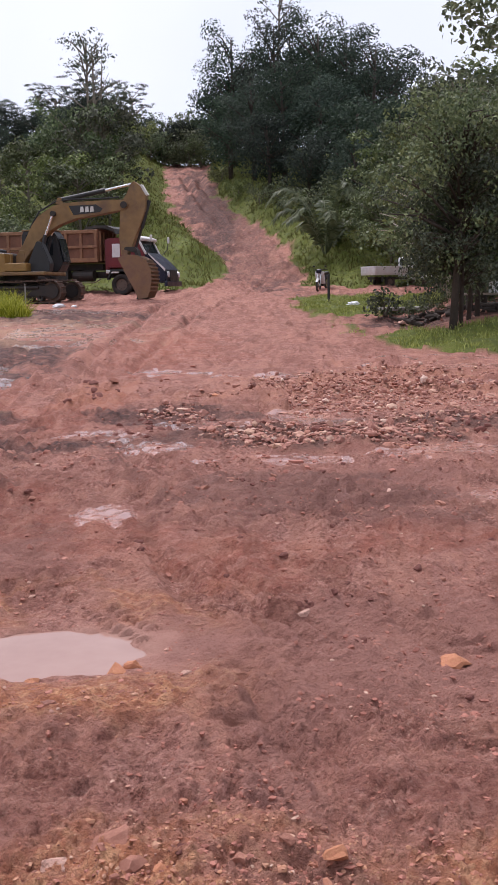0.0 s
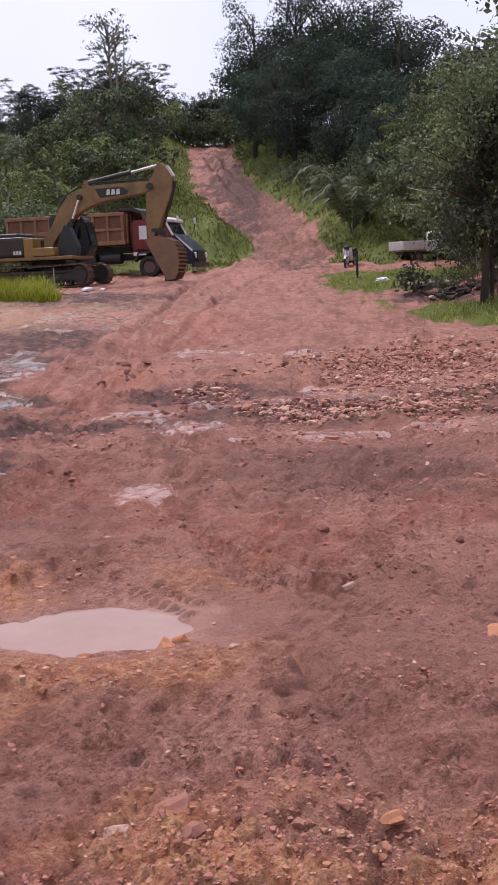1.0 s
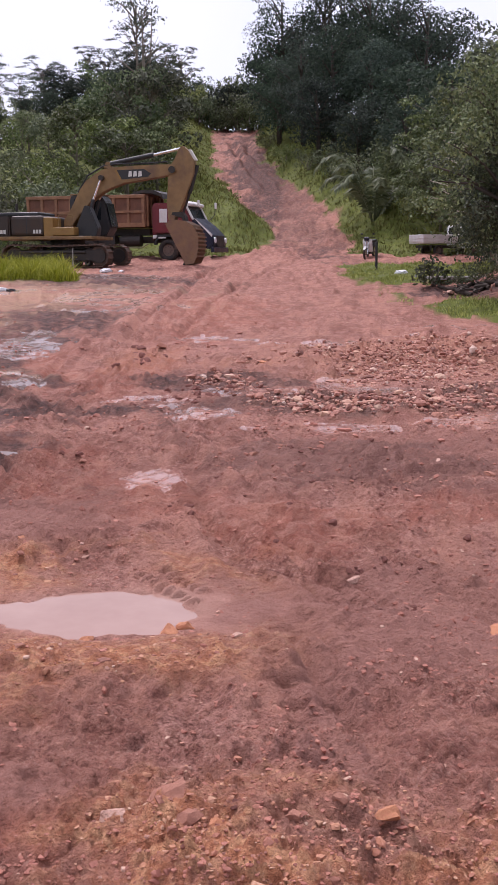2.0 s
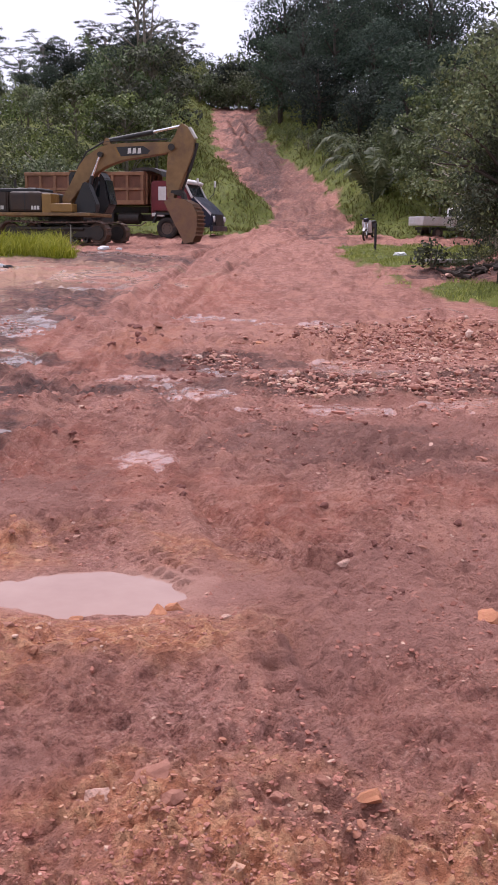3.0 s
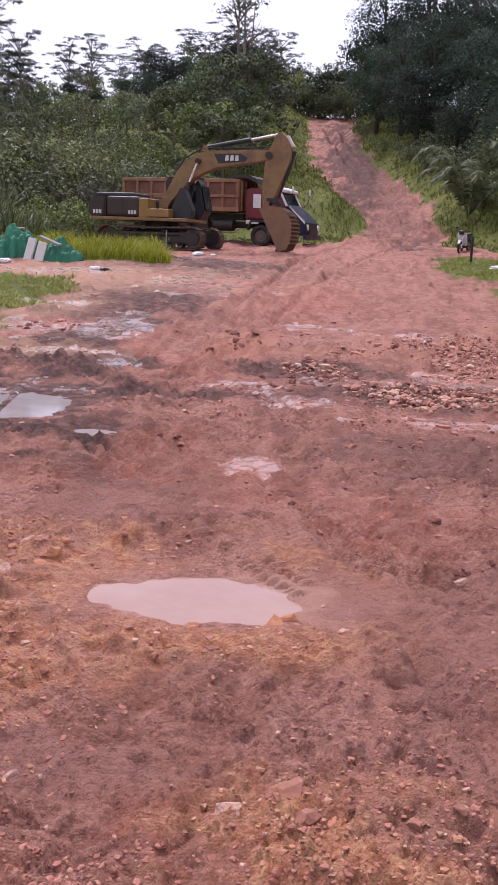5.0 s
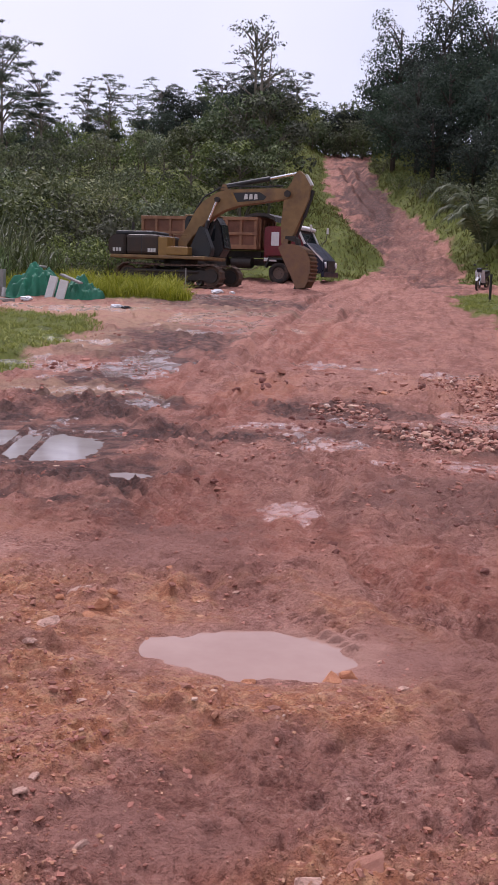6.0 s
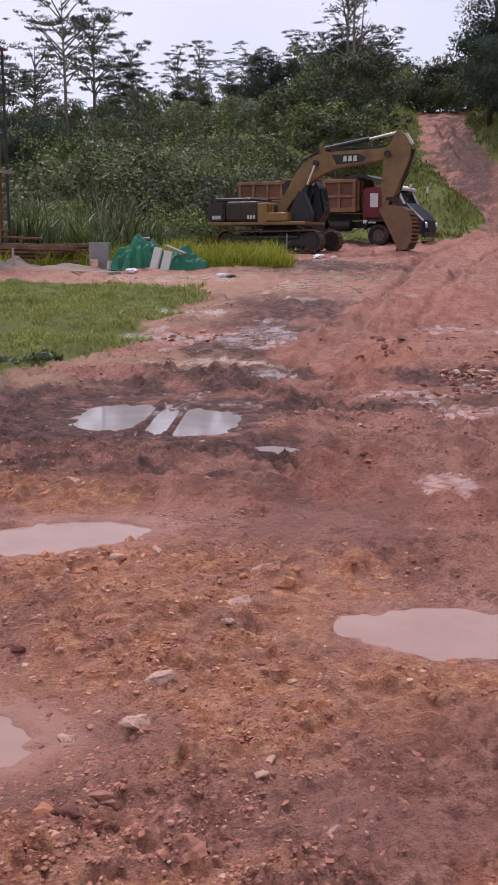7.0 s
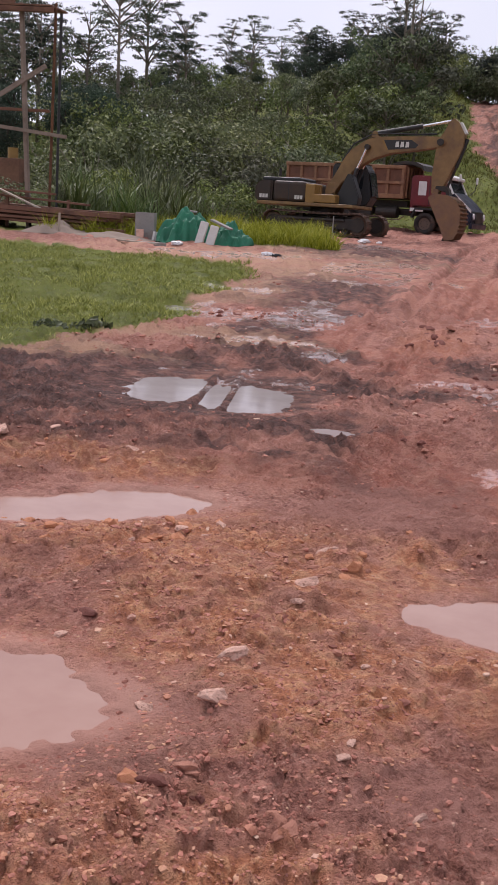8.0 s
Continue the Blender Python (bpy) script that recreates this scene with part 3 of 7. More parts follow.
def tread_marks(x, y):
    """Parallel grooves and lug prints along the wheel paths."""
    z = np.zeros(np.shape(x))
    for line in TREADS:
        best, side, run = np.full(np.shape(x), 9.0), np.zeros(np.shape(x)), np.zeros(np.shape(x))
        gone = 0.0
        for (ax, ay), (bx, by) in zip(line, line[1:]):
            ln = math.hypot(bx - ax, by - ay)
            ux, uy = (bx - ax) / ln, (by - ay) / ln
            along = np.clip((x - ax) * ux + (y - ay) * uy, 0, ln)
            d = np.hypot(x - ax - ux * along, y - ay - uy * along)
            near = d < best
            best = np.where(near, d, best)
            side = np.where(near, np.sign((x - ax) * uy - (y - ay) * ux) * d, side)
            run = np.where(near, gone + along, run)
            gone += ln
        inside = np.exp(-(best / 0.24) ** 4) * step(-0.5, 0.3, turned_field(x, y, 0.7, 131))
        wob = side + 0.025 * turned_field(x, y, 0.4, 132)
        z = z - inside * (0.014 + 0.024 * np.cos(wob * math.tau / 0.13) + 0.007 * np.sign(np.sin(run * math.tau / 0.085 + 14 * np.abs(wob))))
        z = z + 0.035 * np.exp(-((best - 0.3) / 0.06) ** 2) * step(-0.2, 0.5, turned_field(x, y, 0.3, 133))
    return z


def lumps(x, y, grid):
    """Small relief of trodden, driven-over mud: no finer than the grid."""
    def layer(size, amount, seed):
        return amount * turned_field(x, y, size, seed) * step(0.9, 2.2, size / grid)

    def clods(size, rise, seed):
        """Flattened clods with broken edges."""
        wx, wy = x + 0.5 * size * turned_field(x, y, size * 0.7, seed + 1), y + 0.5 * size * turned_field(x, y, size * 0.7, seed + 2)
        n_ = turned_field(wx, wy, size, seed) + 0.5 * turned_field(wx, wy, size * 0.45, seed + 3)
        return rise * step(0.08, 0.3, n_) * (0.6 + 0.4 * turned_field(x, y, size * 0.5, seed + 4)) * step(0.7, 1.8, size / grid)
    z = 0.02 + layer(1.6, 0.02, 21) + layer(0.55, 0.022, 22) + layer(0.3, 0.016, 20)
    z = z - np.abs(layer(0.16, 0.02, 34)) - np.abs(layer(0.1, 0.016, 24)) - np.abs(layer(0.055, 0.012, 25)) - np.abs(layer(0.032, 0.008, 29)) + layer(0.022, 0.004, 19)
    trodden = 0.3 + 0.7 * step(-0.35, 0.4, turned_field(x, y, 1.5, 141) + 0.4 * turned_field(x, y, 0.5, 142))
    z = z + trodden * (clods(0.3, 0.024, 151) + clods(0.16, 0.024, 161) + clods(0.085, 0.024, 171) + clods(0.05, 0.019, 181) + clods(0.03, 0.011, 251))
    churn = np.maximum(0, np.maximum(blob(DARKS, x, y), blob(STONY, x, y)) + 0.25).clip(0, 0.6)
    z = z + churn * (clods(0.22, 0.05, 191) + clods(0.11, 0.045, 201) + np.abs(layer(0.28, 0.05, 26)) + np.abs(layer(0.12, 0.04, 27)))
    mid_yard = step(4, 6, y) * step(24, 16, y) * (0.35 + 0.65 * step(-0.3, 0.5, turned_field(x, y, 1.4, 61)))
    z = z + mid_yard * ((0.45 + 0.55 * step(8, 12, y)) * (clods(0.34, 0.075, 211) + clods(0.18, 0.065, 221) + clods(0.1, 0.035, 225) + np.abs(layer(0.13, 0.03, 63)) - 0.035))
    z = z + step(40, 60, y) * (layer(1.3, 0.13, 28) - np.abs(layer(0.7, 0.16, 38)) + clods(1.1, 0.16, 231))
    z = z + step(12, 18, y) * (layer(0.9, 0.05, 48) - np.abs(layer(0.5, 0.05, 49)) + clods(0.6, 0.12, 241))
    z = z + tread_marks(x, y)
    for (ax, ay), (bx, by), depth in RUTS:
        along = ((x - ax) * (bx - ax) + (y - ay) * (by - ay)) / ((bx - ax) ** 2 + (by - ay) ** 2)
        inside = (along > -0.05) & (along < 1.05)
        wob = 0.12 * field(x, y, 2.5, 31)
        off = np.abs((x - ax) - (bx - ax) * along + wob)
        w = np.where(y > 70, 0.3, np.where(y > 17, 0.12, 0.06))
        z = z - np.where(inside, depth * np.exp(-(off / w) ** 2) - 0.5 * depth * np.exp(-((off - 2 * w) / w) ** 2), 0)
    return z


def ridges(x, y):
    z = np.zeros(np.shape(x))
    for (ax, ay), (bx, by), rise in RIDGES:
        along = ((x - ax) * (bx - ax) + (y - ay) * (by - ay)) / ((bx - ax) ** 2 + (by - ay) ** 2)
        off = np.abs((x - ax) - (bx - ax) * along)
        tread = 0.85 + 0.15 * np.sin(along * 90)
        z = z + np.where((along > 0) & (along < 1), rise * tread * np.exp(-(off / 0.045) ** 4), 0)
    return z


def lugs(x, y):
    """Rows of dents that tyre lugs have left."""
    z = np.zeros(np.shape(x))
    for (ax, ay), (bx, by) in LUGS:
        d = np.array([bx - ax, by - ay])
        ln = float(np.hypot(*d))
        along = ((x - ax) * d[0] + (y - ay) * d[1]) / ln
        off = np.abs((x - ax) * d[1] - (y - ay) * d[0]) / ln
        wave = np.where(np.sin(along * math.tau / 0.062) > 0.0, 0.014, -0.014)
        z = z + np.where((along > 0) & (along < ln), wave * np.exp(-(off / 0.035) ** 6), 0)
    return z


def ground_z(x, y, grid=0.05):
    x, y = np.asarray(x, float), np.asarray(y, float)
    small = lumps(x, y, grid)
    small = small * (1 - 0.65 * step(-1.3, -0.3, blob(POOLS, x, y))) * (1 - 0.6 * step(-0.3, 0.3, blob(WETS, x, y)))
    z = land(x, y) + small
    rag = 0.16 * turned_field(x, y, 0.35, 41) + 0.1 * turned_field(x, y, 0.13, 42) + 0.08 * turned_field(x, y, 0.05, 43)
    for first, last in ((0, 1), (1, 3), (3, 4), (4, 6), (6, 7)):
        spots = POOLS[first:last]
        p = blob(spots, x, y) + rag
        level = float(land(np.array([np.mean([q[0] for q in spots])]), np.array([np.mean([q[1] for q in spots])]))[0])
        k = step(-0.6, -0.1, p)
        z = z * (1 - k) + (level + 0.006 - 0.04 * step(-0.12, 0.3, p) + 0.15 * np.clip(small, -0.03, 0.03)) * k
    return z + ridges(x, y) + lugs(x, y)


def build_ground():
    ys = [-900, -500, -250, -120, -60, -30, -15, -8, -4, -2, -0.5, 0.5]
    y = 1.3
    while y < 130:
        ys.append(y)
        y += min(0.5, max(0.013, 0.00082 * y * y))
    while y < 1500:
        ys.append(y)
        y *= 1.12
    ys = np.array(ys)
    n = 500
    u = np.linspace(0, 1, n)
    far = np.array([0.03, 0.08, 0.16, 0.3, 0.6, 1.2, 2.5, 5, 10, 20, 40])
    yy = np.clip(ys, 1.3, 130)
    lo, hi = -(0.57 * yy + 1.0), 0.27 * yy + 0.5
    core = lo[:, None] + (hi - lo)[:, None] * u[None, :]
    reach = np.maximum(hi - lo, 25)[:, None]
    xs = np.concatenate([lo[:, None] - reach * far[::-1][None, :], core, hi[:, None] + reach * far[None, :]], axis=1)
    yg = np.repeat(ys[:, None], xs.shape[1], axis=1)
    grid = np.maximum(np.gradient(ys)[:, None] * 0.5, ((hi - lo) / n)[:, None]) + 0 * xs
    z = ground_z(xs, yg, grid)
    rows, cols = xs.shape
    verts = np.stack([xs, yg, z], axis=-1).reshape(-1, 3)
    i = np.arange(rows * cols).reshape(rows, cols)
    faces = np.stack([i[:-1, :-1], i[:-1, 1:], i[1:, 1:], i[1:, :-1]], axis=-1).reshape(-1, 4)
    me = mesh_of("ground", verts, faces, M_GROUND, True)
    x, y = xs.ravel(), yg.ravel()
    rag = 0.45 * turned_field(x, y, 0.9, 51) + 0.4 * turned_field(x, y, 0.3, 52) + 0.25 * turned_field(x, y, 0.1, 53)
    streak = 0.35 * field(x, y * 0.35, 0.3, 54)
    pool = blob(POOLS, x, y)
    low = np.clip((0.035 - lumps(x, y, grid.ravel())) / 0.035, -1, 1)
    soak = blob(WETS, x, y)
    far_yard = step(8.5, 10, y)
    wet = step(-0.25, 0.85, (0.7 + 0.35 * far_yard) * np.clip(soak, -0.45, 0.5) + np.clip(0.6 * low, -0.5, 0.3) + (rag + streak) * (0.4 + 0.5 * far_yard))
    wet = np.maximum(wet * step(62, 54, y) * step(-0.5, -0.05, soak + 0.3 * rag * far_yard), 0.3 * step(-0.25, 0.1, pool + rag * 0.6))
    masks = {"wet": wet, "gravel": step(-0.35, 0.5, blob(STONY, x, y) + rag) * (1 - 0.7 * step(7, 9, y)), "red_clay": step(-0.4, 0.4, blob(REDS, x, y) + rag), "slurry": step(-0.35, 0.3, blob(SLURRY, x, y) + 0.7 * rag), "dark_mud_and_shade": step(-0.35, 0.45, blob(DARKS, x, y) + rag) * np.clip(0.22 + 0.2 * step(4.5, 7, y) + 0.7 * step(-1.0, -2.6, x) * step(5.8, 7, y) + 0.4 * step(8.5, 10, y) * step(20, 17, y) + step(19, 21, y) * (1 - 0.85 * step(54, 60, y)), 0, 1),
             "silt": step(-0.42, 0.02, pool + 0.5 * rag) * step(7.5, 6, y), "green": grass_cover(x, y), "pale": step(-0.4, 0.4, blob(PALES, x, y) + rag)}
    for key, values in masks.items():
        me.attributes.new(key, "FLOAT", "POINT").data.foreach_set("value", values.astype(np.float32))
    return tagged(new("ground", me), "wet reddish-brown mud yard with ruts, loose stones and grassy edges", "ground", "", "structure")


build_ground()


def ground_at(x, y):
    return float(land(np.array([x]), np.array([y]))[0])


def build_puddle(spots, label, level=-0.012, water=M_WATER):
    """A flat sheet of muddy water that ends where the ground rises out of it."""
    bm = bmesh.new()
    cx, cy = sum(s[0] for s in spots) / len(spots), sum(s[1] for s in spots) / len(spots)
    level += ground_at(cx, cy)
    reach = max(max(s[2], s[3]) + math.hypot(s[0] - cx, s[1] - cy) for s in spots) * 1.15
    ring_v = [bm.verts.new((reach * math.cos(k * math.tau / 48), reach * math.sin(k * math.tau / 48), 0)) for k in range(48)]
    mid = bm.verts.new((0, 0, 0))
    for k in range(48):
        bm.faces.new((mid, ring_v[k], ring_v[(k + 1) % 48]))
    ob = part("puddle", bm, water)
    ob.location = (cx, cy, level)
    return tagged(ob, label, "puddle", "puddles in the yard", "structure")


build_puddle(POOLS[0:1], "shallow pinkish muddy puddle beside a tyre tread mark")
build_puddle(POOLS[1:3], "muddy puddle behind a bank of orange stones")
build_puddle(POOLS[3:4], "milky brown puddle among loose gravel")
build_puddle(POOLS[4:6], "sky-reflecting puddle crossed by tyre tracks in dark mud", -0.010, M_WATER_SKY_TONE)
build_puddle(POOLS[6:7], "small puddle at the edge of dark mud", -0.012, M_WATER_SKY_TONE)

# ---- machines ----
def build_excavator(m):
    """Front towards +x; the boom is in the middle, the cab on the left side (+y)."""
    ex = thing("excavator", "old yellow crawler excavator resting its mud-caked bucket on the ground", "excavator", m)
    # undercarriage
    part("track_frame", box((2.2, 1.5, 0.35), (0, 0, 0.62), bevel=0.04), M_STEEL_DARK, ex)
    for side in (-1.28, 1.28):
        tr = part("track", bmesh.new(), M_TRACK, ex, "mud-caked steel crawler track")
        bm = bmesh.new()
        add_box(bm, (3.5, 0.3, 0.5), (0, side, 0.46), bevel=0.08)
        add_box(bm, (2.6, 0.46, 0.12), (0, side, 0.62), bevel=0.04)
        part("side_frame", bm, M_STEEL_DARK, tr)
        half, rad, n = 1.83, 0.44, 46
        length = 4 * half + math.tau * rad
        shoe = bmesh.new()
        add_box(shoe, (length / n * 0.93, 0.6, 0.035), (0, 0, 0), bevel=0.006)
        add_box(shoe, (0.03, 0.6, 0.05), (0.03, 0, 0.04), bevel=0.0)
        first = None
        for k in range(n):
            s = k * length / n
            if s < 2 * half:
                at, turn = (-half + s, side, 2 * rad + 0.02 - 0.05 * math.sin(math.pi * s / (2 * half))), 0
            elif s < 2 * half + math.pi * rad:
                a = (s - 2 * half) / rad
                at, turn = (half + rad * math.sin(a), side, rad + 0.02 + rad * math.cos(a)), math.degrees(a)
            elif s < 4 * half + math.pi * rad:
                at, turn = (half - (s - 2 * half - math.pi * rad), side, 0.02), 180
            else:
                a = (s - 4 * half - math.pi * rad) / rad
                at, turn = (-half - rad * math.sin(a), side, rad + 0.02 - rad * math.cos(a)), 180 + math.degrees(a)
            if first is None:
                first = part("track_shoe", shoe, M_TRACK, tr)
                ob = first
            else:
                ob = new("track_shoe", first.data)
                ob.parent = tr
            ob.matrix_basis = pose(*at, 0, turn, 0)
        for x, r in ((1.83, 0.40), (-1.83, 0.38)):
            wh = part("sprocket", ring(r, 0.16, 0.2, (x, side, 0.46), 20), M_TRACK, tr)
            part("hub_plate", tube((x, side - 0.16, 0.46), (x, side + 0.16, 0.46), r * 0.72, sides=20), M_STEEL_DARK, wh)
        for k in range(7):
            part("track_roller", ring(0.13, 0.04, 0.42, (-1.35 + 0.45 * k, side, 0.2), 14), M_STEEL_DARK, tr)
        for k in range(2):
            part("carrier_roller", ring(0.09, 0.03, 0.4, (-0.6 + 1.2 * k, side, 0.76), 12), M_STEEL_DARK, tr)
    part("slew_ring", tube((0, 0, 0.75), (0, 0, 1.12), 0.72, sides=28), M_STEEL_DARK, ex)
    # upper deck
    part("deck", box((4.2, 2.75, 0.14), (-0.55, 0, 1.19), bevel=0.03), M_YELLOW, ex, "dull yellow deck rail")
    counter = plate([(-2.68, 1.24), (-2.0, 1.24), (-2.0, 2.08), (-2.55, 2.08), (-2.73, 1.9), (-2.78, 1.5)], 2.7, 0, 0.06)
    part("counterweight", counter, M_HOOD, ex, "sooty brown rounded counterweight")
    hood = part("engine_hood", box((1.45, 2.68, 0.82), (-1.24, 0, 1.68), bevel=0.12), M_HOOD, ex, "sooty engine cover with side doors")
    part("hood_seam", box((0.03, 0.01, 0.76), (-1.25, -1.345, 1.68), bevel=0), M_BLACK, hood)
    for x, w in ((-2.35, 0.45), (-0.8, 0.42)):
        base = part("model_plate", box((w, 0.006, 0.2), (x, -1.353, 1.45), bevel=0), M_HOOD, hood)
        for k in range(3):
            part("model_mark", box((w / 4.4, 0.006, 0.15), (x - w * 0.3 + k * w * 0.3, -1.36, 1.45), bevel=0), M_SLAB, base, "pale painted mark")
    lid = part("hood_lid", box((1.7, 1.9, 0.16), (-1.75, 0, 2.16), bevel=0.05), M_BLACK, ex, "black top cover")
    part("lid_stripe", box((0.28, 1.7, 0.03), (-1.15, 0, 2.25), bevel=0.01), M_CONCRETE, lid)
    part("lid_stripe", box((0.22, 1.7, 0.03), (-1.62, 0, 2.25), bevel=0.01), M_CONCRETE, lid)
    part("exhaust_pipe", tube((-2.0, -0.5, 2.3), (-2.0, -0.5, 2.62), 0.06), M_STEEL_DARK, ex)
    part("fuel_tank", box((0.42, 0.95, 0.78), (-0.33, -0.85, 1.62), bevel=0.04), M_YELLOW_CLEAN, ex, "cleaner yellow tank box")
    part("tool_box", box((0.95, 0.95, 0.34), (0.3, -0.85, 1.45), bevel=0.04), M_YELLOW_CLEAN, ex)
    part("grab_rail", add_limb(bmesh.new(), [(0.7, -1.25, 1.6), (0.7, -1.25, 2.1), (0.1, -1.25, 2.1), (0.1, -1.25, 1.6)], [0.02] * 4, 6), M_YELLOW, ex)
    # cab beyond the boom
    cab = part("cab", plate([(0.0, 1.27), (1.55, 1.27), (1.75, 1.6), (1.55, 2.7), (1.35, 2.98), (0.1, 2.98), (0.0, 2.8)], 1.0, 0.85, 0.04), M_BLACK, ex, "black operator's cab with grimy windows")
    part("side_window", plate([(0.2, 1.95), (1.35, 1.95), (1.4, 2.6), (1.25, 2.82), (0.2, 2.82)], 0.02, 0.335, 0.005), M_GLASS, cab, "grimy dark side window")
    part("front_window", box((0.02, 0.86, 1.0), (1.71, 0.85, 2.15), (0, -11, 0), 0.005), M_GLASS, cab)
    part("roof", box((1.4, 1.05, 0.06), (0.72, 0.85, 3.0), bevel=0.02), M_YELLOW, cab)
    part("boom_guard", plate([(0.75, 1.27), (1.55, 1.27), (1.6, 1.6), (1.25, 2.45), (1.05, 2.5), (0.7, 1.7)], 0.5, -0.55, 0.03), M_BLACK, ex, "black guard plates at the foot of the boom")
    # boom
    boom = part("boom", plate([(-0.05, 1.62), (0.22, 1.6), (0.6, 2.1), (1.14, 2.66), (1.55, 2.96), (1.9, 3.16), (2.58, 3.38), (3.6, 3.52), (4.72, 3.7), (4.85, 3.88), (4.72, 4.08), (4.2, 4.1), (3.0, 4.07), (2.04, 4.02), (1.62, 3.92), (1.32, 3.75), (0.95, 3.5), (0.68, 3.16), (0.3, 2.45), (-0.06, 1.9)], 0.5, 0, 0.025), M_YELLOW, ex, "bent mud-stained yellow boom")
    badge = part("boom_badge", plate([(2.42, 3.52), (3.62, 3.62), (3.74, 3.75), (3.45, 3.93), (2.2, 3.9)], 0.012, -0.257, 0), M_BLACK, boom, "black badge with pale shapes")
    for x0, w in ((2.78, 0.16), (2.99, 0.16), (3.2, 0.16)):
        part("badge_mark", plate([(x0, 3.63), (x0 + w, 3.65), (x0 + w * 0.9, 3.86), (x0 + 0.03, 3.85)], 0.01, -0.268, 0), M_SLAB, badge)
    part("badge_edge", plate([(2.2, 3.9), (2.42, 3.52), (2.5, 3.53), (2.3, 3.9)], 0.01, -0.268, 0), M_YELLOW_CLEAN, badge)
    for y in (-0.36, 0.36):
        cyl = part("boom_cylinder", tube((0.95, y, 1.45), (1.3, y, 2.75), 0.085), M_BLACK, ex)
        part("rod", tube((1.3, y, 2.75), (1.66, y, 3.6), 0.05), M_CHROME, cyl, "bright chrome rod")
        part("pin", tube((1.66, y - 0.1, 3.6), (1.66, y + 0.1, 3.6), 0.11), M_STEEL_DARK, cyl)
    part("hydraulic_hose", add_limb(bmesh.new(), [(0.55, -0.1, 3.05), (1.0, -0.12, 3.72), (1.7, -0.12, 4.1), (2.3, -0.12, 4.17), (3.6, -0.12, 4.16), (4.4, -0.12, 4.2)], [0.035] * 6, 6), M_BLACK, boom)
    cyl = part("stick_cylinder", tube((1.85, 0, 4.16), (3.8, 0, 4.5), 0.10), M_BLACK, ex)
    part("rod", tube((3.8, 0, 4.5), (5.05, 0, 4.74), 0.055), M_CHROME, cyl, "bright chrome rod")
    part("lug", plate([(1.7, 4.0), (2.05, 4.0), (1.95, 4.25), (1.8, 4.25)], 0.3, 0, 0.01), M_YELLOW, boom)
    # stick
    stick = part("stick", plate([(4.42, 1.88), (4.62, 1.83), (4.85, 2.1), (5.3, 3.15), (5.52, 3.7), (5.55, 4.2), (5.3, 4.62), (5.05, 4.82), (4.9, 4.7), (4.72, 4.3), (4.46, 3.95), (4.42, 3.3), (4.36, 2.6)], 0.4, 0, 0.025), M_YELLOW, ex, "faded yellow stick arm")
    part("pivot_pin", tube((4.62, -0.32, 3.88), (4.62, 0.32, 3.88), 0.14), M_STEEL_DARK, stick)
    part("tip_plate", plate([(5.22, 4.62), (5.36, 4.68), (5.62, 4.25), (5.5, 4.2)], 0.3, 0, 0.01), M_SLAB, stick)
    cyl = part("bucket_cylinder", tube((5.62, 0, 4.05), (5.28, 0, 2.95), 0.085), M_BLACK, ex)
    part("rod", tube((5.28, 0, 2.95), (4.98, 0, 2.1), 0.05), M_STEEL_DARK, cyl)
    part("link", plate([(4.92, 1.98), (5.08, 2.08), (5.02, 2.2), (4.6, 2.2), (4.56, 2.1)], 0.5, 0, 0.01), M_STEEL_DARK, ex)
    part("link", plate([(4.95, 2.15), (5.1, 2.1), (5.2, 1.72), (5.08, 1.68)], 0.5, 0, 0.01), M_STEEL_DARK, ex)
    # bucket, curled in, standing on its back
    bk = part("bucket", bmesh.new(), M_BUCKET, ex, "mud-caked digging bucket standing on the ground")
    shell = [(4.4, 1.72), (4.62, 1.9), (5.2, 1.84), (5.56, 1.66), (5.76, 1.25), (5.77, 0.8), (5.7, 0.4), (5.58, 0.14), (5.22, 0.08)]
    n = len(shell)
    bm = bmesh.new()
    pts = [[bm.verts.new((x, s, z)) for x, z in shell] for s in (-0.62, 0.62)]
    for k in range(n - 1):
        bm.faces.new((pts[0][k], pts[0][k + 1], pts[1][k + 1], pts[1][k]))
    bmesh.ops.solidify(bm, geom=bm.faces[:], thickness=0.04)
    part("shell", bm, M_BUCKET, bk)
    for s in (-0.62, 0.62):
        part("cheek", plate(shell + [(5.0, 0.55), (4.68, 1.15)], 0.05, s, 0.01), M_BUCKET, bk)
    for k in range(8):
        z = 0.42 + 0.155 * k
        x = np.interp(z, [0.14, 0.4, 0.8, 1.25, 1.66], [5.6, 5.72, 5.79, 5.78, 5.58])
        part("wear_strip", box((0.07, 1.28, 0.06), (float(x), 0, z), bevel=0.012), M_BUCKET, bk)
    for k in range(5):
        part("tooth", box((0.09, 0.11, 0.3), (5.16, -0.5 + 0.25 * k, 0.12), (0, 24, 0), 0.015, 1.3), M_STEEL_DARK, bk)
    part("ear", plate([(4.45, 1.7), (4.7, 1.7), (4.72, 2.08), (4.5, 2.08)], 0.5, 0, 0.01), M_BUCKET, bk)
    return ex


build_excavator(pose(-9.55, 43.0, ground_at(-9.55, 43), 0, 0, -8) @ Matrix.Scale(0.965, 4))


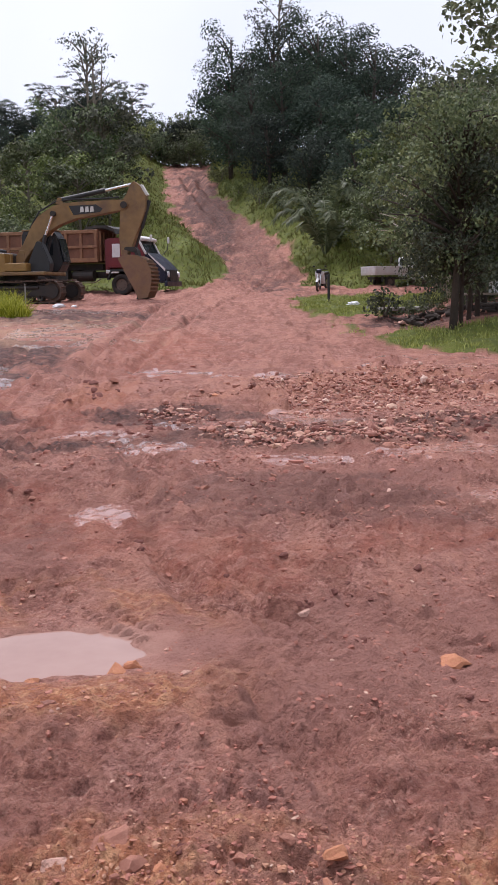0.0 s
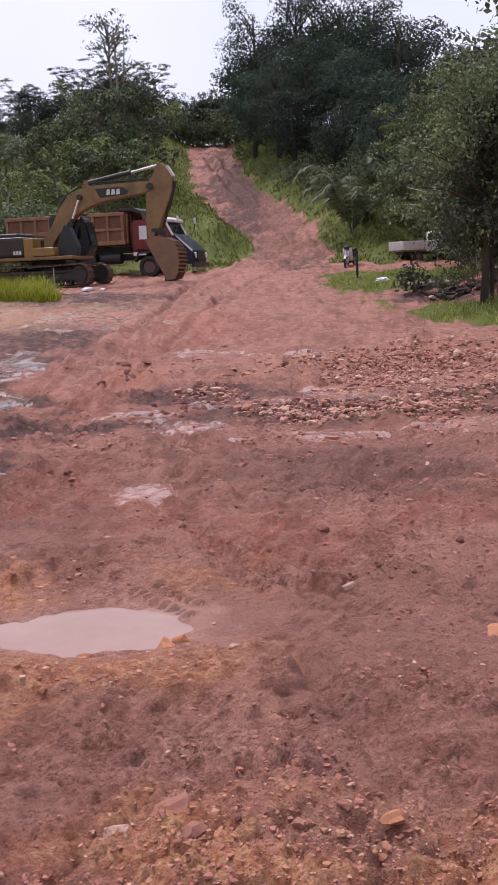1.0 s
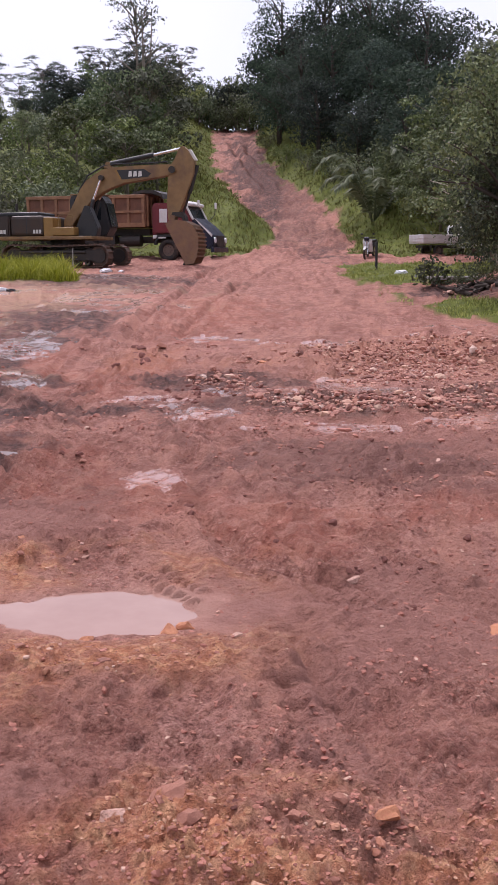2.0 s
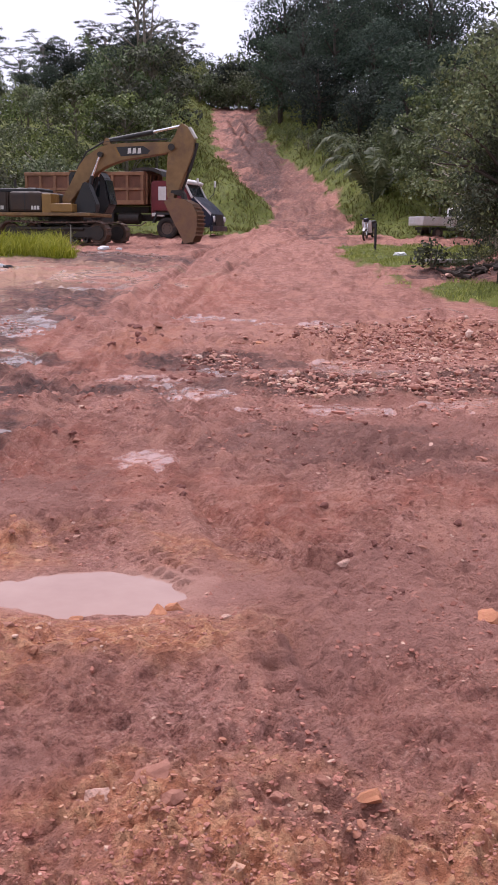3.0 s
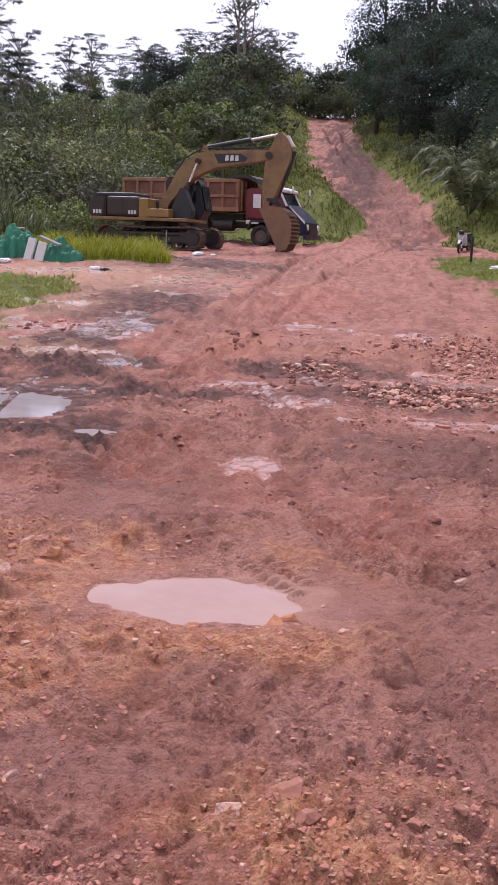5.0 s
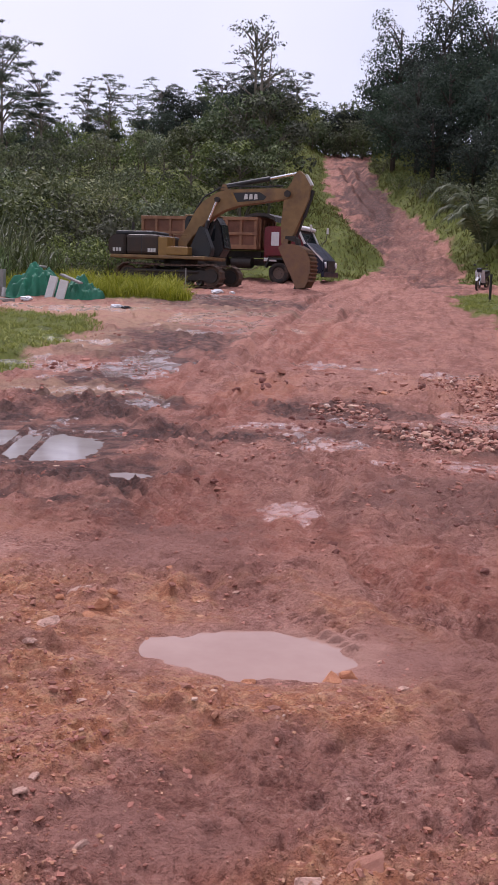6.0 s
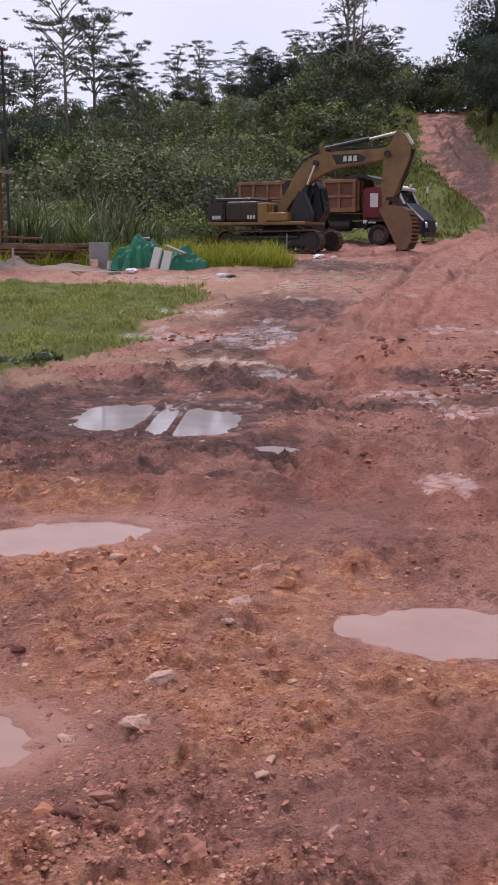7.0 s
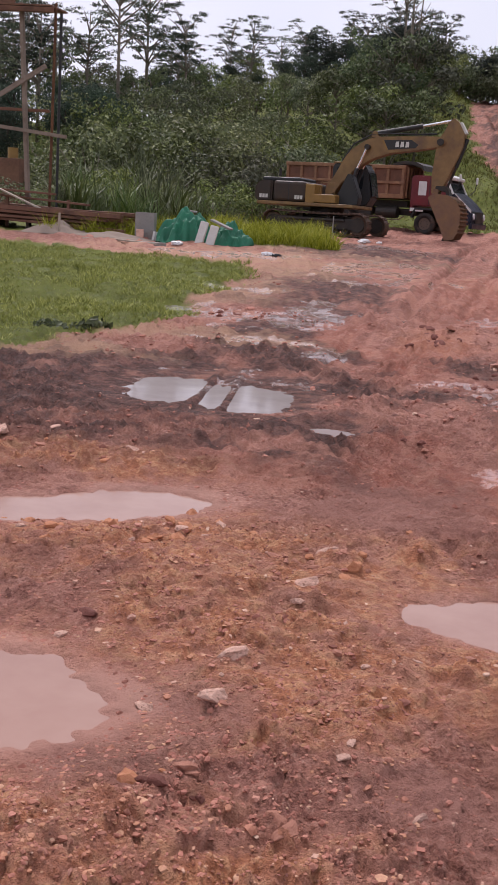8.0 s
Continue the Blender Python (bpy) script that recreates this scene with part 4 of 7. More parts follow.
def wheel(name, at, r, w, parent):
    wh = part(name, ring(r, r * 0.56, w, (0, 0, 0), 32), M_TYRE, parent, smooth=True)
    wh.location = at
    part("rim", ring(r * 0.57, r * 0.2, w * 0.55, (0, 0, 0), 24), M_RIM, wh)
    part("hub", tube((0, -w * 0.42, 0), (0, w * 0.42, 0), r * 0.22, sides=16), M_RIM, wh)
    for k in range(8):
        a = k * math.tau / 8
        part("wheel_nut", tube((r * 0.34 * math.cos(a), -w * 0.36, r * 0.34 * math.sin(a)), (r * 0.34 * math.cos(a), w * 0.36, r * 0.34 * math.sin(a)), r * 0.035, sides=6), M_STEEL_DARK, wh)
    return wh


def build_dump_truck(m):
    """Front towards +x; x = 0 is the front axle; near side is -y."""
    tk = thing("dump_truck", "old tipper truck with rusty orange body and maroon cab", "truck", m)
    for y in (-0.42, 0.42):
        part("chassis_rail", box((8.4, 0.1, 0.3), (-2.7, y, 1.0), bevel=0.01), M_STEEL_DARK, tk)
    for x in (-4.1, -5.45):
        for y in (-1.0, -0.68, 0.68, 1.0):
            wheel("wheel", (x, y, 0.51), 0.51, 0.28, tk)
        part("axle", tube((x, -0.9, 0.51), (x, 0.9, 0.51), 0.12), M_STEEL_DARK, tk)
    for y in (-1.05, 1.05):
        wheel("wheel", (0, y, 0.5), 0.5, 0.28, tk)
    part("axle", tube((0, -0.9, 0.5), (0, 0.9, 0.5), 0.09), M_STEEL_DARK, tk)
    part("fuel_tank", tube((-2.4, -0.95, 0.95), (-1.4, -0.95, 0.95), 0.27, sides=20), M_STEEL_DARK, tk)
    part("battery_box", box((0.6, 0.4, 0.45), (-2.95, -0.95, 0.98), bevel=0.02), M_STEEL_DARK, tk)
    part("side_guard", add_limb(bmesh.new(), [(-3.0, -1.15, 0.75), (-2.6, -1.15, 0.62), (-1.3, -1.15, 0.62), (-1.0, -1.15, 0.8)], [0.025] * 4, 6), M_RIM, tk)
    part("mudguard", plate([(-0.7, 0.75), (-0.62, 0.75), (-0.45, 1.12), (0.45, 1.12), (0.62, 0.75), (0.7, 0.75), (0.5, 1.22), (-0.5, 1.22)], 0.34, -1.05, 0.01), M_BLACK, tk)
    # dump body
    body = part("dump_body", bmesh.new(), M_DUMP, tk, "rust-stained orange steel dump body")
    x0, x1, zb, zt, hw = -7.1, -1.1, 1.62, 2.98, 1.22
    part("floor_plate", box((x1 - x0, 2 * hw, 0.1), ((x0 + x1) / 2, 0, zb), bevel=0.01), M_DUMP, body)
    part("sub_frame", box((x1 - x0, 1.1, 0.3), ((x0 + x1) / 2, 0, zb - 0.26), bevel=0.02), M_STEEL_DARK, body)
    for s in (-1, 1):
        part("side_panel", box((x1 - x0, 0.05, zt - zb), ((x0 + x1) / 2, s * hw, (zb + zt) / 2), bevel=0.005), M_DUMP, body)
        for z, h in ((zt, 0.16), (zb + 0.66, 0.12), (zb + 0.05, 0.2)):
            part("side_rail", box((x1 - x0 + 0.06, 0.14, h), ((x0 + x1) / 2, s * (hw + 0.05), z), bevel=0.015), M_DUMP_RIB, body)
        for k in range(9):
            part("side_rib", box((0.13, 0.12, zt - zb), (x0 + 0.06 + k * (x1 - x0 - 0.12) / 8, s * (hw + 0.045), (zb + zt) / 2), bevel=0.012), M_DUMP_RIB, body)
    part("headboard", box((0.06, 2 * hw, zt - zb + 0.1), (x1, 0, (zb + zt) / 2 + 0.05), bevel=0.005), M_DUMP, body)
    for k in range(5):
        part("headboard_rib", box((0.1, 0.1, zt - zb), (x1 + 0.06, -1.0 + 0.5 * k, (zb + zt) / 2), bevel=0.01), M_DUMP_RIB, body)
    part("tailgate", box((0.06, 2 * hw, zt - zb - 0.1), (x0, 0, (zb + zt) / 2), bevel=0.005), M_DUMP, body)
    part("canopy_arch", plate([(-1.9, 3.03), (-1.75, 3.17), (-1.3, 3.27), (-0.7, 3.25), (-0.35, 3.1), (-0.25, 2.85), (-0.4, 2.97), (-0.8, 3.11), (-1.3, 3.13), (-1.7, 3.03)], 2.1, 0, 0.01), M_STEEL_DARK, body, "dark curved cab guard")
    # cab
    cb = part("cab", plate([(-0.78, 0.95), (-0.7, 0.95), (-0.62, 1.28), (0.62, 1.28), (0.7, 1.0), (1.15, 1.0), (1.15, 1.95), (0.85, 2.52), (0.6, 2.66), (-0.7, 2.66), (-0.78, 2.56)], 2.3, 0, 0.05), M_RED, tk, "maroon cab with white door sign and sill")
    part("door_sign", box((0.38, 0.012, 0.62), (-0.22, -1.158, 2.08), bevel=0.004), M_WHITE, cb, "white sign board")
    part("door_seam", box((0.02, 0.008, 1.3), (0.12, -1.153, 2.0), bevel=0), M_BLACK, cb)
    part("side_window", box((0.42, 0.012, 0.55), (0.4, -1.158, 2.28), bevel=0.004), M_GLASS, cb)
    part("sill", box((0.62, 0.06, 0.16), (-0.42, -1.17, 1.12), bevel=0.01), M_WHITE, cb, "white painted sill")
    part("windscreen", box((0.02, 1.9, 0.7), (1.03, 0, 2.22), (0, -27.5, 0), 0.005), M_GLASS, cb)
    part("roof_visor", box((0.5, 2.2, 0.16), (0.82, 0, 2.64), (0, 18, 0), 0.05), M_WHITE, cb, "white roof visor")
    for y in (-1.05, 1.05):
        part("screen_pillar", box((0.09, 0.12, 0.8), (1.02, y, 2.24), (0, -27.5, 0), 0.02), M_WHITE, cb)
    nose = part("bonnet", plate([(0.7, 0.62), (2.05, 0.55), (2.2, 0.75), (2.16, 1.12), (1.7, 1.6), (1.16, 2.0), (0.7, 2.0)], 2.1, 0, 0.07), M_BLUE, tk, "dark blue sloping bonnet with a white stripe")
    part("stripe", plate([(1.2, 1.98), (1.32, 1.92), (2.14, 1.2), (2.1, 1.1)], 0.02, -1.062, 0.004), M_WHITE, nose, "white stripe")
    for y in (-0.82, 0.82):
        part("headlamp", tube((2.1, y, 0.95), (2.22, y, 0.95), 0.13, sides=18), M_LAMP, nose, "pale round headlamp")
    part("grille", box((0.04, 1.1, 0.5), (2.19, 0, 0.9), bevel=0.01), M_BLACK, nose)
    part("bumper", box((0.16, 2.3, 0.24), (2.16, 0, 0.52), bevel=0.03), M_BLUE, tk)
    for y in (-1.32, 1.32):
        mir = part("mirror_arm", add_limb(bmesh.new(), [(1.3, y * 0.85, 1.9), (1.5, y, 2.15), (1.55, y, 2.5)], [0.018] * 3, 6), M_BLACK, tk)
        part("mirror", box((0.07, 0.2, 0.3), (1.56, y, 2.6), bevel=0.03), M_WHITE, mir, "pale mirror head")
    return tk


build_dump_truck(pose(-6.1, 50.9, ground_at(-6.1, 50.9) - 0.1, 0, 0, -12.5))


def build_motorbike(m):
    """Front towards +x."""
    mb = thing("motorbike", "small white and blue motorbike parked at the road edge", "motorbike", m)
    for x in (-0.6, 0.62):
        w = part("wheel", ring(0.29, 0.23, 0.09, (0, 0, 0), 24), M_TYRE, mb)
        w.location = (x, 0, 0.29)
        part("hub", tube((0, -0.06, 0), (0, 0.06, 0), 0.05), M_RIM, w)
        for k in range(6):
            a = k * math.tau / 6
            part("spoke", tube((0, 0, 0), (0.23 * math.cos(a), 0, 0.23 * math.sin(a)), 0.008, sides=5), M_RIM, w)
    for y in (-0.07, 0.07):
        part("fork", tube((0.62, y, 0.29), (0.42, y, 0.85), 0.025), M_CHROME, mb)
    part("leg_shield", plate([(0.2, 0.35), (0.3, 0.35), (0.45, 0.8), (0.4, 0.95), (0.32, 0.9)], 0.42, 0, 0.02), M_WHITE, mb, "white leg shield")
    part("headlamp", box((0.16, 0.24, 0.18), (0.48, 0, 0.95), bevel=0.05), M_BLUE, mb, "dark blue lamp housing")
    part("front_mudguard", plate([(0.35, 0.5), (0.5, 0.62), (0.7, 0.64), (0.88, 0.5), (0.7, 0.58), (0.5, 0.56)], 0.13, 0, 0.01), M_WHITE, mb)
    part("engine", box((0.4, 0.22, 0.25), (0.05, 0, 0.36), bevel=0.04), M_STEEL_DARK, mb)
    part("body_shell", plate([(-0.75, 0.62), (0.0, 0.5), (0.22, 0.42), (0.2, 0.6), (0.0, 0.72), (-0.8, 0.78)], 0.22, 0, 0.03), M_BLUE, mb, "dark blue side panels")
    part("seat", box((0.72, 0.24, 0.1), (-0.35, 0, 0.79), bevel=0.04), M_BLACK, mb)
    part("handlebar", add_limb(bmesh.new(), [(0.3, -0.34, 1.0), (0.38, -0.1, 1.02), (0.38, 0.1, 1.02), (0.3, 0.34, 1.0)], [0.014] * 4, 6), M_STEEL_DARK, mb)
    for y in (-0.28, 0.28):
        part("mirror", box((0.03, 0.1, 0.07), (0.33, y, 1.16), bevel=0.012), M_BLACK, mb)
    part("exhaust", tube((0.0, -0.14, 0.25), (-0.75, -0.15, 0.36), 0.04), M_CHROME, mb)
    part("side_stand", tube((0.0, 0.1, 0.3), (-0.05, 0.3, 0.0), 0.012), M_STEEL_DARK, mb)
    return mb


build_motorbike(pose(3.05, 50.0, ground_at(3.05, 50.0), 0, 6, -112))


def build_pickup(m):
    """Front towards +x; origin under the middle."""
    pk = thing("flatbed_pickup", "small light truck with a white drop-side bed parked under the trees", "truck", m)
    for x in (-1.0, 1.45):
        for y in (-0.68, 0.68):
            wheel("wheel", (x, y, 0.33), 0.33, 0.2, pk)
    part("chassis", box((4.0, 0.8, 0.16), (0.1, 0, 0.55), bevel=0.02), M_STEEL_DARK, pk)
    bed = part("bed", box((2.5, 1.66, 0.08), (-0.85, 0, 0.78), bevel=0.01), M_WHITE, pk, "white drop-side cargo bed")
    for y in (-0.83, 0.83):
        part("side_board", box((2.5, 0.04, 0.46), (-0.85, y, 1.03), bevel=0.006), M_WHITE, bed)
        for z in (0.9, 1.05, 1.2):
            part("board_rib", box((2.5, 0.03, 0.035), (-0.85, y * 1.03, z), bevel=0.005), M_WHITE, bed)
    part("tailboard", box((0.04, 1.62, 0.46), (-2.1, 0, 1.03), bevel=0.006), M_WHITE, bed)
    for z in (0.9, 1.05, 1.2):
        part("board_rib", box((0.03, 1.6, 0.035), (-2.13, 0, z), bevel=0.005), M_WHITE, bed)
    part("mudflap", box((0.02, 0.24, 0.34), (-1.5, -0.66, 0.5), bevel=0.003), M_BLACK, pk)
    part("mudflap", box((0.02, 0.24, 0.34), (-1.5, 0.66, 0.5), bevel=0.003), M_BLACK, pk)
    cab = part("cab", plate([(0.5, 0.45), (2.2, 0.45), (2.25, 0.95), (1.85, 1.15), (1.5, 1.85), (0.6, 1.85), (0.5, 1.7)], 1.6, 0, 0.05), M_WHITE, pk, "white cab")
    part("rear_window", box((0.02, 1.1, 0.4), (0.5, 0, 1.5), bevel=0.01), M_GLASS, cab)
    part("side_window", box((0.7, 0.012, 0.42), (1.05, -0.806, 1.5), bevel=0.004), M_GLASS, cab)
    part("windscreen", box((0.02, 1.3, 0.6), (1.72, 0, 1.5), (0, -26, 0), 0.005), M_GLASS, cab)
    return pk


build_pickup(pose(7.0, 53.6, ground_at(7.0, 53.6) - 0.05, 0, 0, 25) @ Matrix.Scale(0.82, 4))

# ---- plants ----
def leaf_cloud(rng, clumps, per_area, size, droop=0.15, long=1.9, fill=0.25):
    """Leaves as small folded blades on lumpy clumps (x, y, z, radius, flatness): arrays of corners and faces."""
    pos, nor, siz = [], [], []
    for cx, cy, cz, r, flat in clumps:
        n = max(6, int(per_area * r * r * 4))
        v = rng.normal(size=(n, 3))
        v /= np.linalg.norm(v, axis=1)[:, None]
        v[:, 2] = np.where((v[:, 2] < -0.2) & (rng.random(n) < 0.6), -v[:, 2], v[:, 2])
        rad = r * np.where(rng.random(n) < fill, rng.uniform(0.2, 0.85, n), rng.uniform(0.82, 1.12, n))
        p = v * rad[:, None] * np.array([1, 1, flat]) + np.array([cx, cy, cz])
        pos.append(p)
        nor.append(v + rng.normal(size=(n, 3)) * 0.55 + np.array([0, 0, 0.35]))
        siz.append(size * rng.uniform(0.6, 1.35, n))
    p, nrm, s = np.concatenate(pos), np.concatenate(nor), np.concatenate(siz)
    nrm /= np.linalg.norm(nrm, axis=1)[:, None]
    t = np.cross(nrm, rng.normal(size=nrm.shape))
    t /= np.linalg.norm(t, axis=1)[:, None] + 1e-9
    t[:, 2] -= droop
    t /= np.linalg.norm(t, axis=1)[:, None]
    b = np.cross(nrm, t)
    half_l, half_w = (s * 0.5)[:, None], (s * 0.5 / long)[:, None]
    tip = p + t * half_l - nrm * half_l * 0.25
    root = p - t * half_l - nrm * half_l * 0.1
    quad = np.stack([root, p + b * half_w + t * half_l * 0.1, tip, p - b * half_w + t * half_l * 0.1], axis=1).reshape(-1, 3)
    return quad, np.arange(len(quad)).reshape(-1, 4)


def rough_crown(rng, centre, size, count, r_lo, r_hi, flat=0.75, top=0.0):
    """Clumps on and in an ellipsoid, uneven; top: how much they keep to its upper half."""
    out = []
    for _ in range(count):
        v = rng.normal(size=3)
        v /= np.linalg.norm(v)
        if v[2] < 0 and rng.random() < top:
            v[2] = -v[2]
        k = rng.uniform(0.45, 1.0)
        out.append((centre[0] + v[0] * size[0] * k, centre[1] + v[1] * size[1] * k, centre[2] + v[2] * size[2] * k, rng.uniform(r_lo, r_hi), flat * rng.uniform(0.8, 1.2)))
    return out


def plant(name, label, category, parts, group):
    """A plant at the origin from (part name, mesh) pairs."""
    ob = thing(name, label, category, None, group)
    for pname, me in parts:
        o = new(pname, me)
        o.parent = ob
    return ob


def bm_mesh(name, bm, material):
    me = bpy.data.meshes.new(name)
    for f in bm.faces:
        f.smooth = True
    bm.to_mesh(me)
    bm.free()
    me.materials.append(material)
    return me


def forest_tree(seed, height=13.0, spread=3.4, group="dark forest trees", leaf=0.26, mat=None, low=0.12, dens=24):
    rng = np.random.default_rng(seed)
    bm = bmesh.new()
    bend = rng.uniform(-0.5, 0.5, 2)
    add_limb(bm, [(0, 0, -0.6), (bend[0] * 0.3, bend[1] * 0.3, height * 0.35), (bend[0], bend[1], height * 0.85)], [0.3, 0.22, 0.07], 8)
    clumps = []
    for k in range(15):
        h = height * rng.uniform(0.3, 0.9)
        a = rng.uniform(0, math.tau)
        reach = spread * rng.uniform(0.5, 1.0) * (1.15 - 0.75 * abs(h / height - 0.45))
        tip = (math.cos(a) * reach, math.sin(a) * reach, h + reach * 0.35)
        add_limb(bm, [(bend[0] * h / height, bend[1] * h / height, h * 0.85), (tip[0] * 0.5, tip[1] * 0.5, h * 0.98), tip], [0.1, 0.06, 0.02], 5)
        clumps.append((*tip, rng.uniform(0.8, 1.5), rng.uniform(0.6, 0.9)))
    clumps += rough_crown(rng, (0, 0, height * 0.56), (spread, spread, height * 0.42), 34, 0.7, 1.5, 0.8)
    clumps += rough_crown(rng, (0, 0, height * (low + 0.16)), (spread * 0.85, spread * 0.85, height * 0.2), 10, 0.7, 1.3, 0.9)
    q, f = leaf_cloud(rng, clumps, dens, leaf)
    return plant("forest_tree", "tall dense dark green forest tree on the slope", "tree",
                 [("trunk", bm_mesh("trunk", bm, M_BARK_DARK)), ("crown", mesh_of("crown", q, f, mat or M_LEAF_FOREST))], group)


def feather_tree(seed, height=12.0, spread=3.2, leaves=1.0, label="tall slender tree with thin layered foliage against the sky"):
    """Slender, with upswept limbs and flat, separate layers of foliage."""
    rng = np.random.default_rng(seed)
    bm, clumps = bmesh.new(), []
    lean = rng.uniform(-0.5, 0.5, 2)
    add_limb(bm, [(0, 0, -0.5), (lean[0] * 0.4, lean[1] * 0.4, height * 0.5), (lean[0], lean[1], height * 0.93)], [0.17, 0.11, 0.03], 7)
    for k in range(20):
        h0 = height * rng.uniform(0.42, 0.88)
        a = rng.uniform(0, math.tau)
        reach = spread * rng.uniform(0.4, 1.0) * (1.15 - 0.5 * h0 / height)
        rise = reach * rng.uniform(0.45, 0.95)
        bx, by = lean[0] * h0 / height, lean[1] * h0 / height
        tip = (bx + math.cos(a) * reach, by + math.sin(a) * reach, h0 + rise)
        midp = (bx + math.cos(a) * reach * 0.6, by + math.sin(a) * reach * 0.6, h0 + rise * 0.72)
        add_limb(bm, [(bx, by, h0), midp, tip], [0.07, 0.045, 0.02], 5)
        for j in range(5):
            q = rng.normal(size=3) * np.array([0.6, 0.6, 0.16])
            base = tip if j < 3 else midp
            clumps.append((base[0] + q[0], base[1] + q[1], base[2] + 0.1 + q[2], rng.uniform(0.35, 0.85), rng.uniform(0.16, 0.3)))
    q, f = leaf_cloud(rng, clumps, 26 * leaves, 0.2, 0.1, 2.0, 0.75)
    return plant("feathery_tree", label, "tree", [("trunk", bm_mesh("trunk", bm, M_BARK)), ("crown", mesh_of("crown", q, f, M_LEAF_SKY))], "slender skyline trees")


def bush(seed, size=(2.0, 2.0, 1.6), mat=None, leaf=0.2, name="bush", label="leafy green bush on the hillside", group="hillside bushes", dens=44):
    rng = np.random.default_rng(seed)
    bm = bmesh.new()
    for _ in range(6):
        a, r = rng.uniform(0, math.tau), rng.uniform(0.3, 0.8)
        add_limb(bm, [(0, 0, -0.3), (size[0] * r * 0.4 * math.cos(a), size[1] * r * 0.4 * math.sin(a), size[2] * 0.6), (size[0] * r * math.cos(a), size[1] * r * math.sin(a), size[2] * 1.2)], [0.05, 0.03, 0.01], 5)
    clumps = rough_crown(rng, (0, 0, size[2] * 0.75), size, 22, size[2] * 0.24, size[2] * 0.5, 0.8, 0.5)
    q, f = leaf_cloud(rng, clumps, dens, leaf, fill=0.12)
    return plant(name, label, "bush", [("branching", bm_mesh("branching", bm, M_BARK)), ("foliage", mesh_of("foliage", q, f, mat or M_LEAF_BUSH))], group)


def broad_tree(seed, height=8.0, spread=2.6, leaf=0.34, mat=None, label="broad-leaved tree with mottled green crown", bare=0.28, dens=30, name="broadleaf_tree", group="broad-leaved trees", trunk=0.13, count=24, clump=(0.42, 0.85), bark=None):
    rng = np.random.default_rng(seed)
    bm, clumps = bmesh.new(), []
    lean = rng.uniform(-0.3, 0.3, 2)
    add_limb(bm, [(0, 0, -0.4), (lean[0] * 0.5, lean[1] * 0.5, height * 0.4), (lean[0], lean[1], height * 0.85)], [trunk, trunk * 0.75, trunk * 0.25], 8)
    for k in range(count):
        h0 = height * rng.uniform(bare, 0.85)
        a = rng.uniform(0, math.tau)
        reach = spread * rng.uniform(0.4, 1.0) * (1.2 - 0.7 * max(0, h0 / height - 0.35))
        tip = (lean[0] * h0 / height + math.cos(a) * reach, lean[1] * h0 / height + math.sin(a) * reach, h0 + reach * rng.uniform(0.15, 0.6))
        add_limb(bm, [(lean[0] * h0 / height, lean[1] * h0 / height, h0 * 0.92), (tip[0] * 0.55, tip[1] * 0.55, (h0 + tip[2]) / 2 + 0.1), tip], [trunk * 0.4, trunk * 0.22, 0.012], 5)
        for _ in range(2):
            q = rng.normal(size=3) * 0.3
            clumps.append((tip[0] + q[0], tip[1] + q[1], tip[2] + q[2], rng.uniform(*clump), rng.uniform(0.6, 0.9)))
    q, f = leaf_cloud(rng, clumps, dens, leaf, 0.3, 1.7)
    return plant(name, label, "tree", [("trunk", bm_mesh("trunk", bm, bark or M_BARK)), ("crown", mesh_of("crown", q, f, mat or M_LEAF_MID))], group)


def dead_tree(seed, height=13.0):
    rng = np.random.default_rng(seed)
    bm = bmesh.new()
    add_limb(bm, [(0, 0, -0.5), (0.1, 0, height * 0.5), (0.0, 0.1, height)], [0.2, 0.14, 0.03], 8)
    add_limb(bm, [(0.35, 0.2, -0.5), (0.4, 0.2, height * 0.5), (0.7, 0.2, height * 0.95)], [0.14, 0.1, 0.02], 7)
    clumps = []
    for k in range(20):
        h0 = height * rng.uniform(0.55, 0.97)
        a = rng.uniform(0, math.tau)
        reach = rng.uniform(0.8, 2.3) * (1.3 - 0.7 * h0 / height)
        tip = (math.cos(a) * reach, math.sin(a) * reach, h0 + reach * rng.uniform(0.1, 1.1))
        add_limb(bm, [(0.15, 0.1, h0), (tip[0] * 0.5, tip[1] * 0.5, h0 * 0.55 + tip[2] * 0.45), tip], [0.045, 0.03, 0.01], 5)
        if rng.random() < 0.6:
            clumps.append((tip[0] * 0.9, tip[1] * 0.9, tip[2], rng.uniform(0.25, 0.6), 0.3))
            clumps.append((tip[0] * 0.6, tip[1] * 0.6, tip[2] - 0.2, rng.uniform(0.25, 0.5), 0.3))
    q, f = leaf_cloud(rng, clumps, 50, 0.13, 0.1, 2.0, 0.5)
    return plant("half_dead_tree", "tall half-dead tree with bare twigs and few leaves", "tree", [("trunk", bm_mesh("trunk", bm, M_BARK)), ("crown", mesh_of("crown", q, f, M_LEAF_SKY))], "")


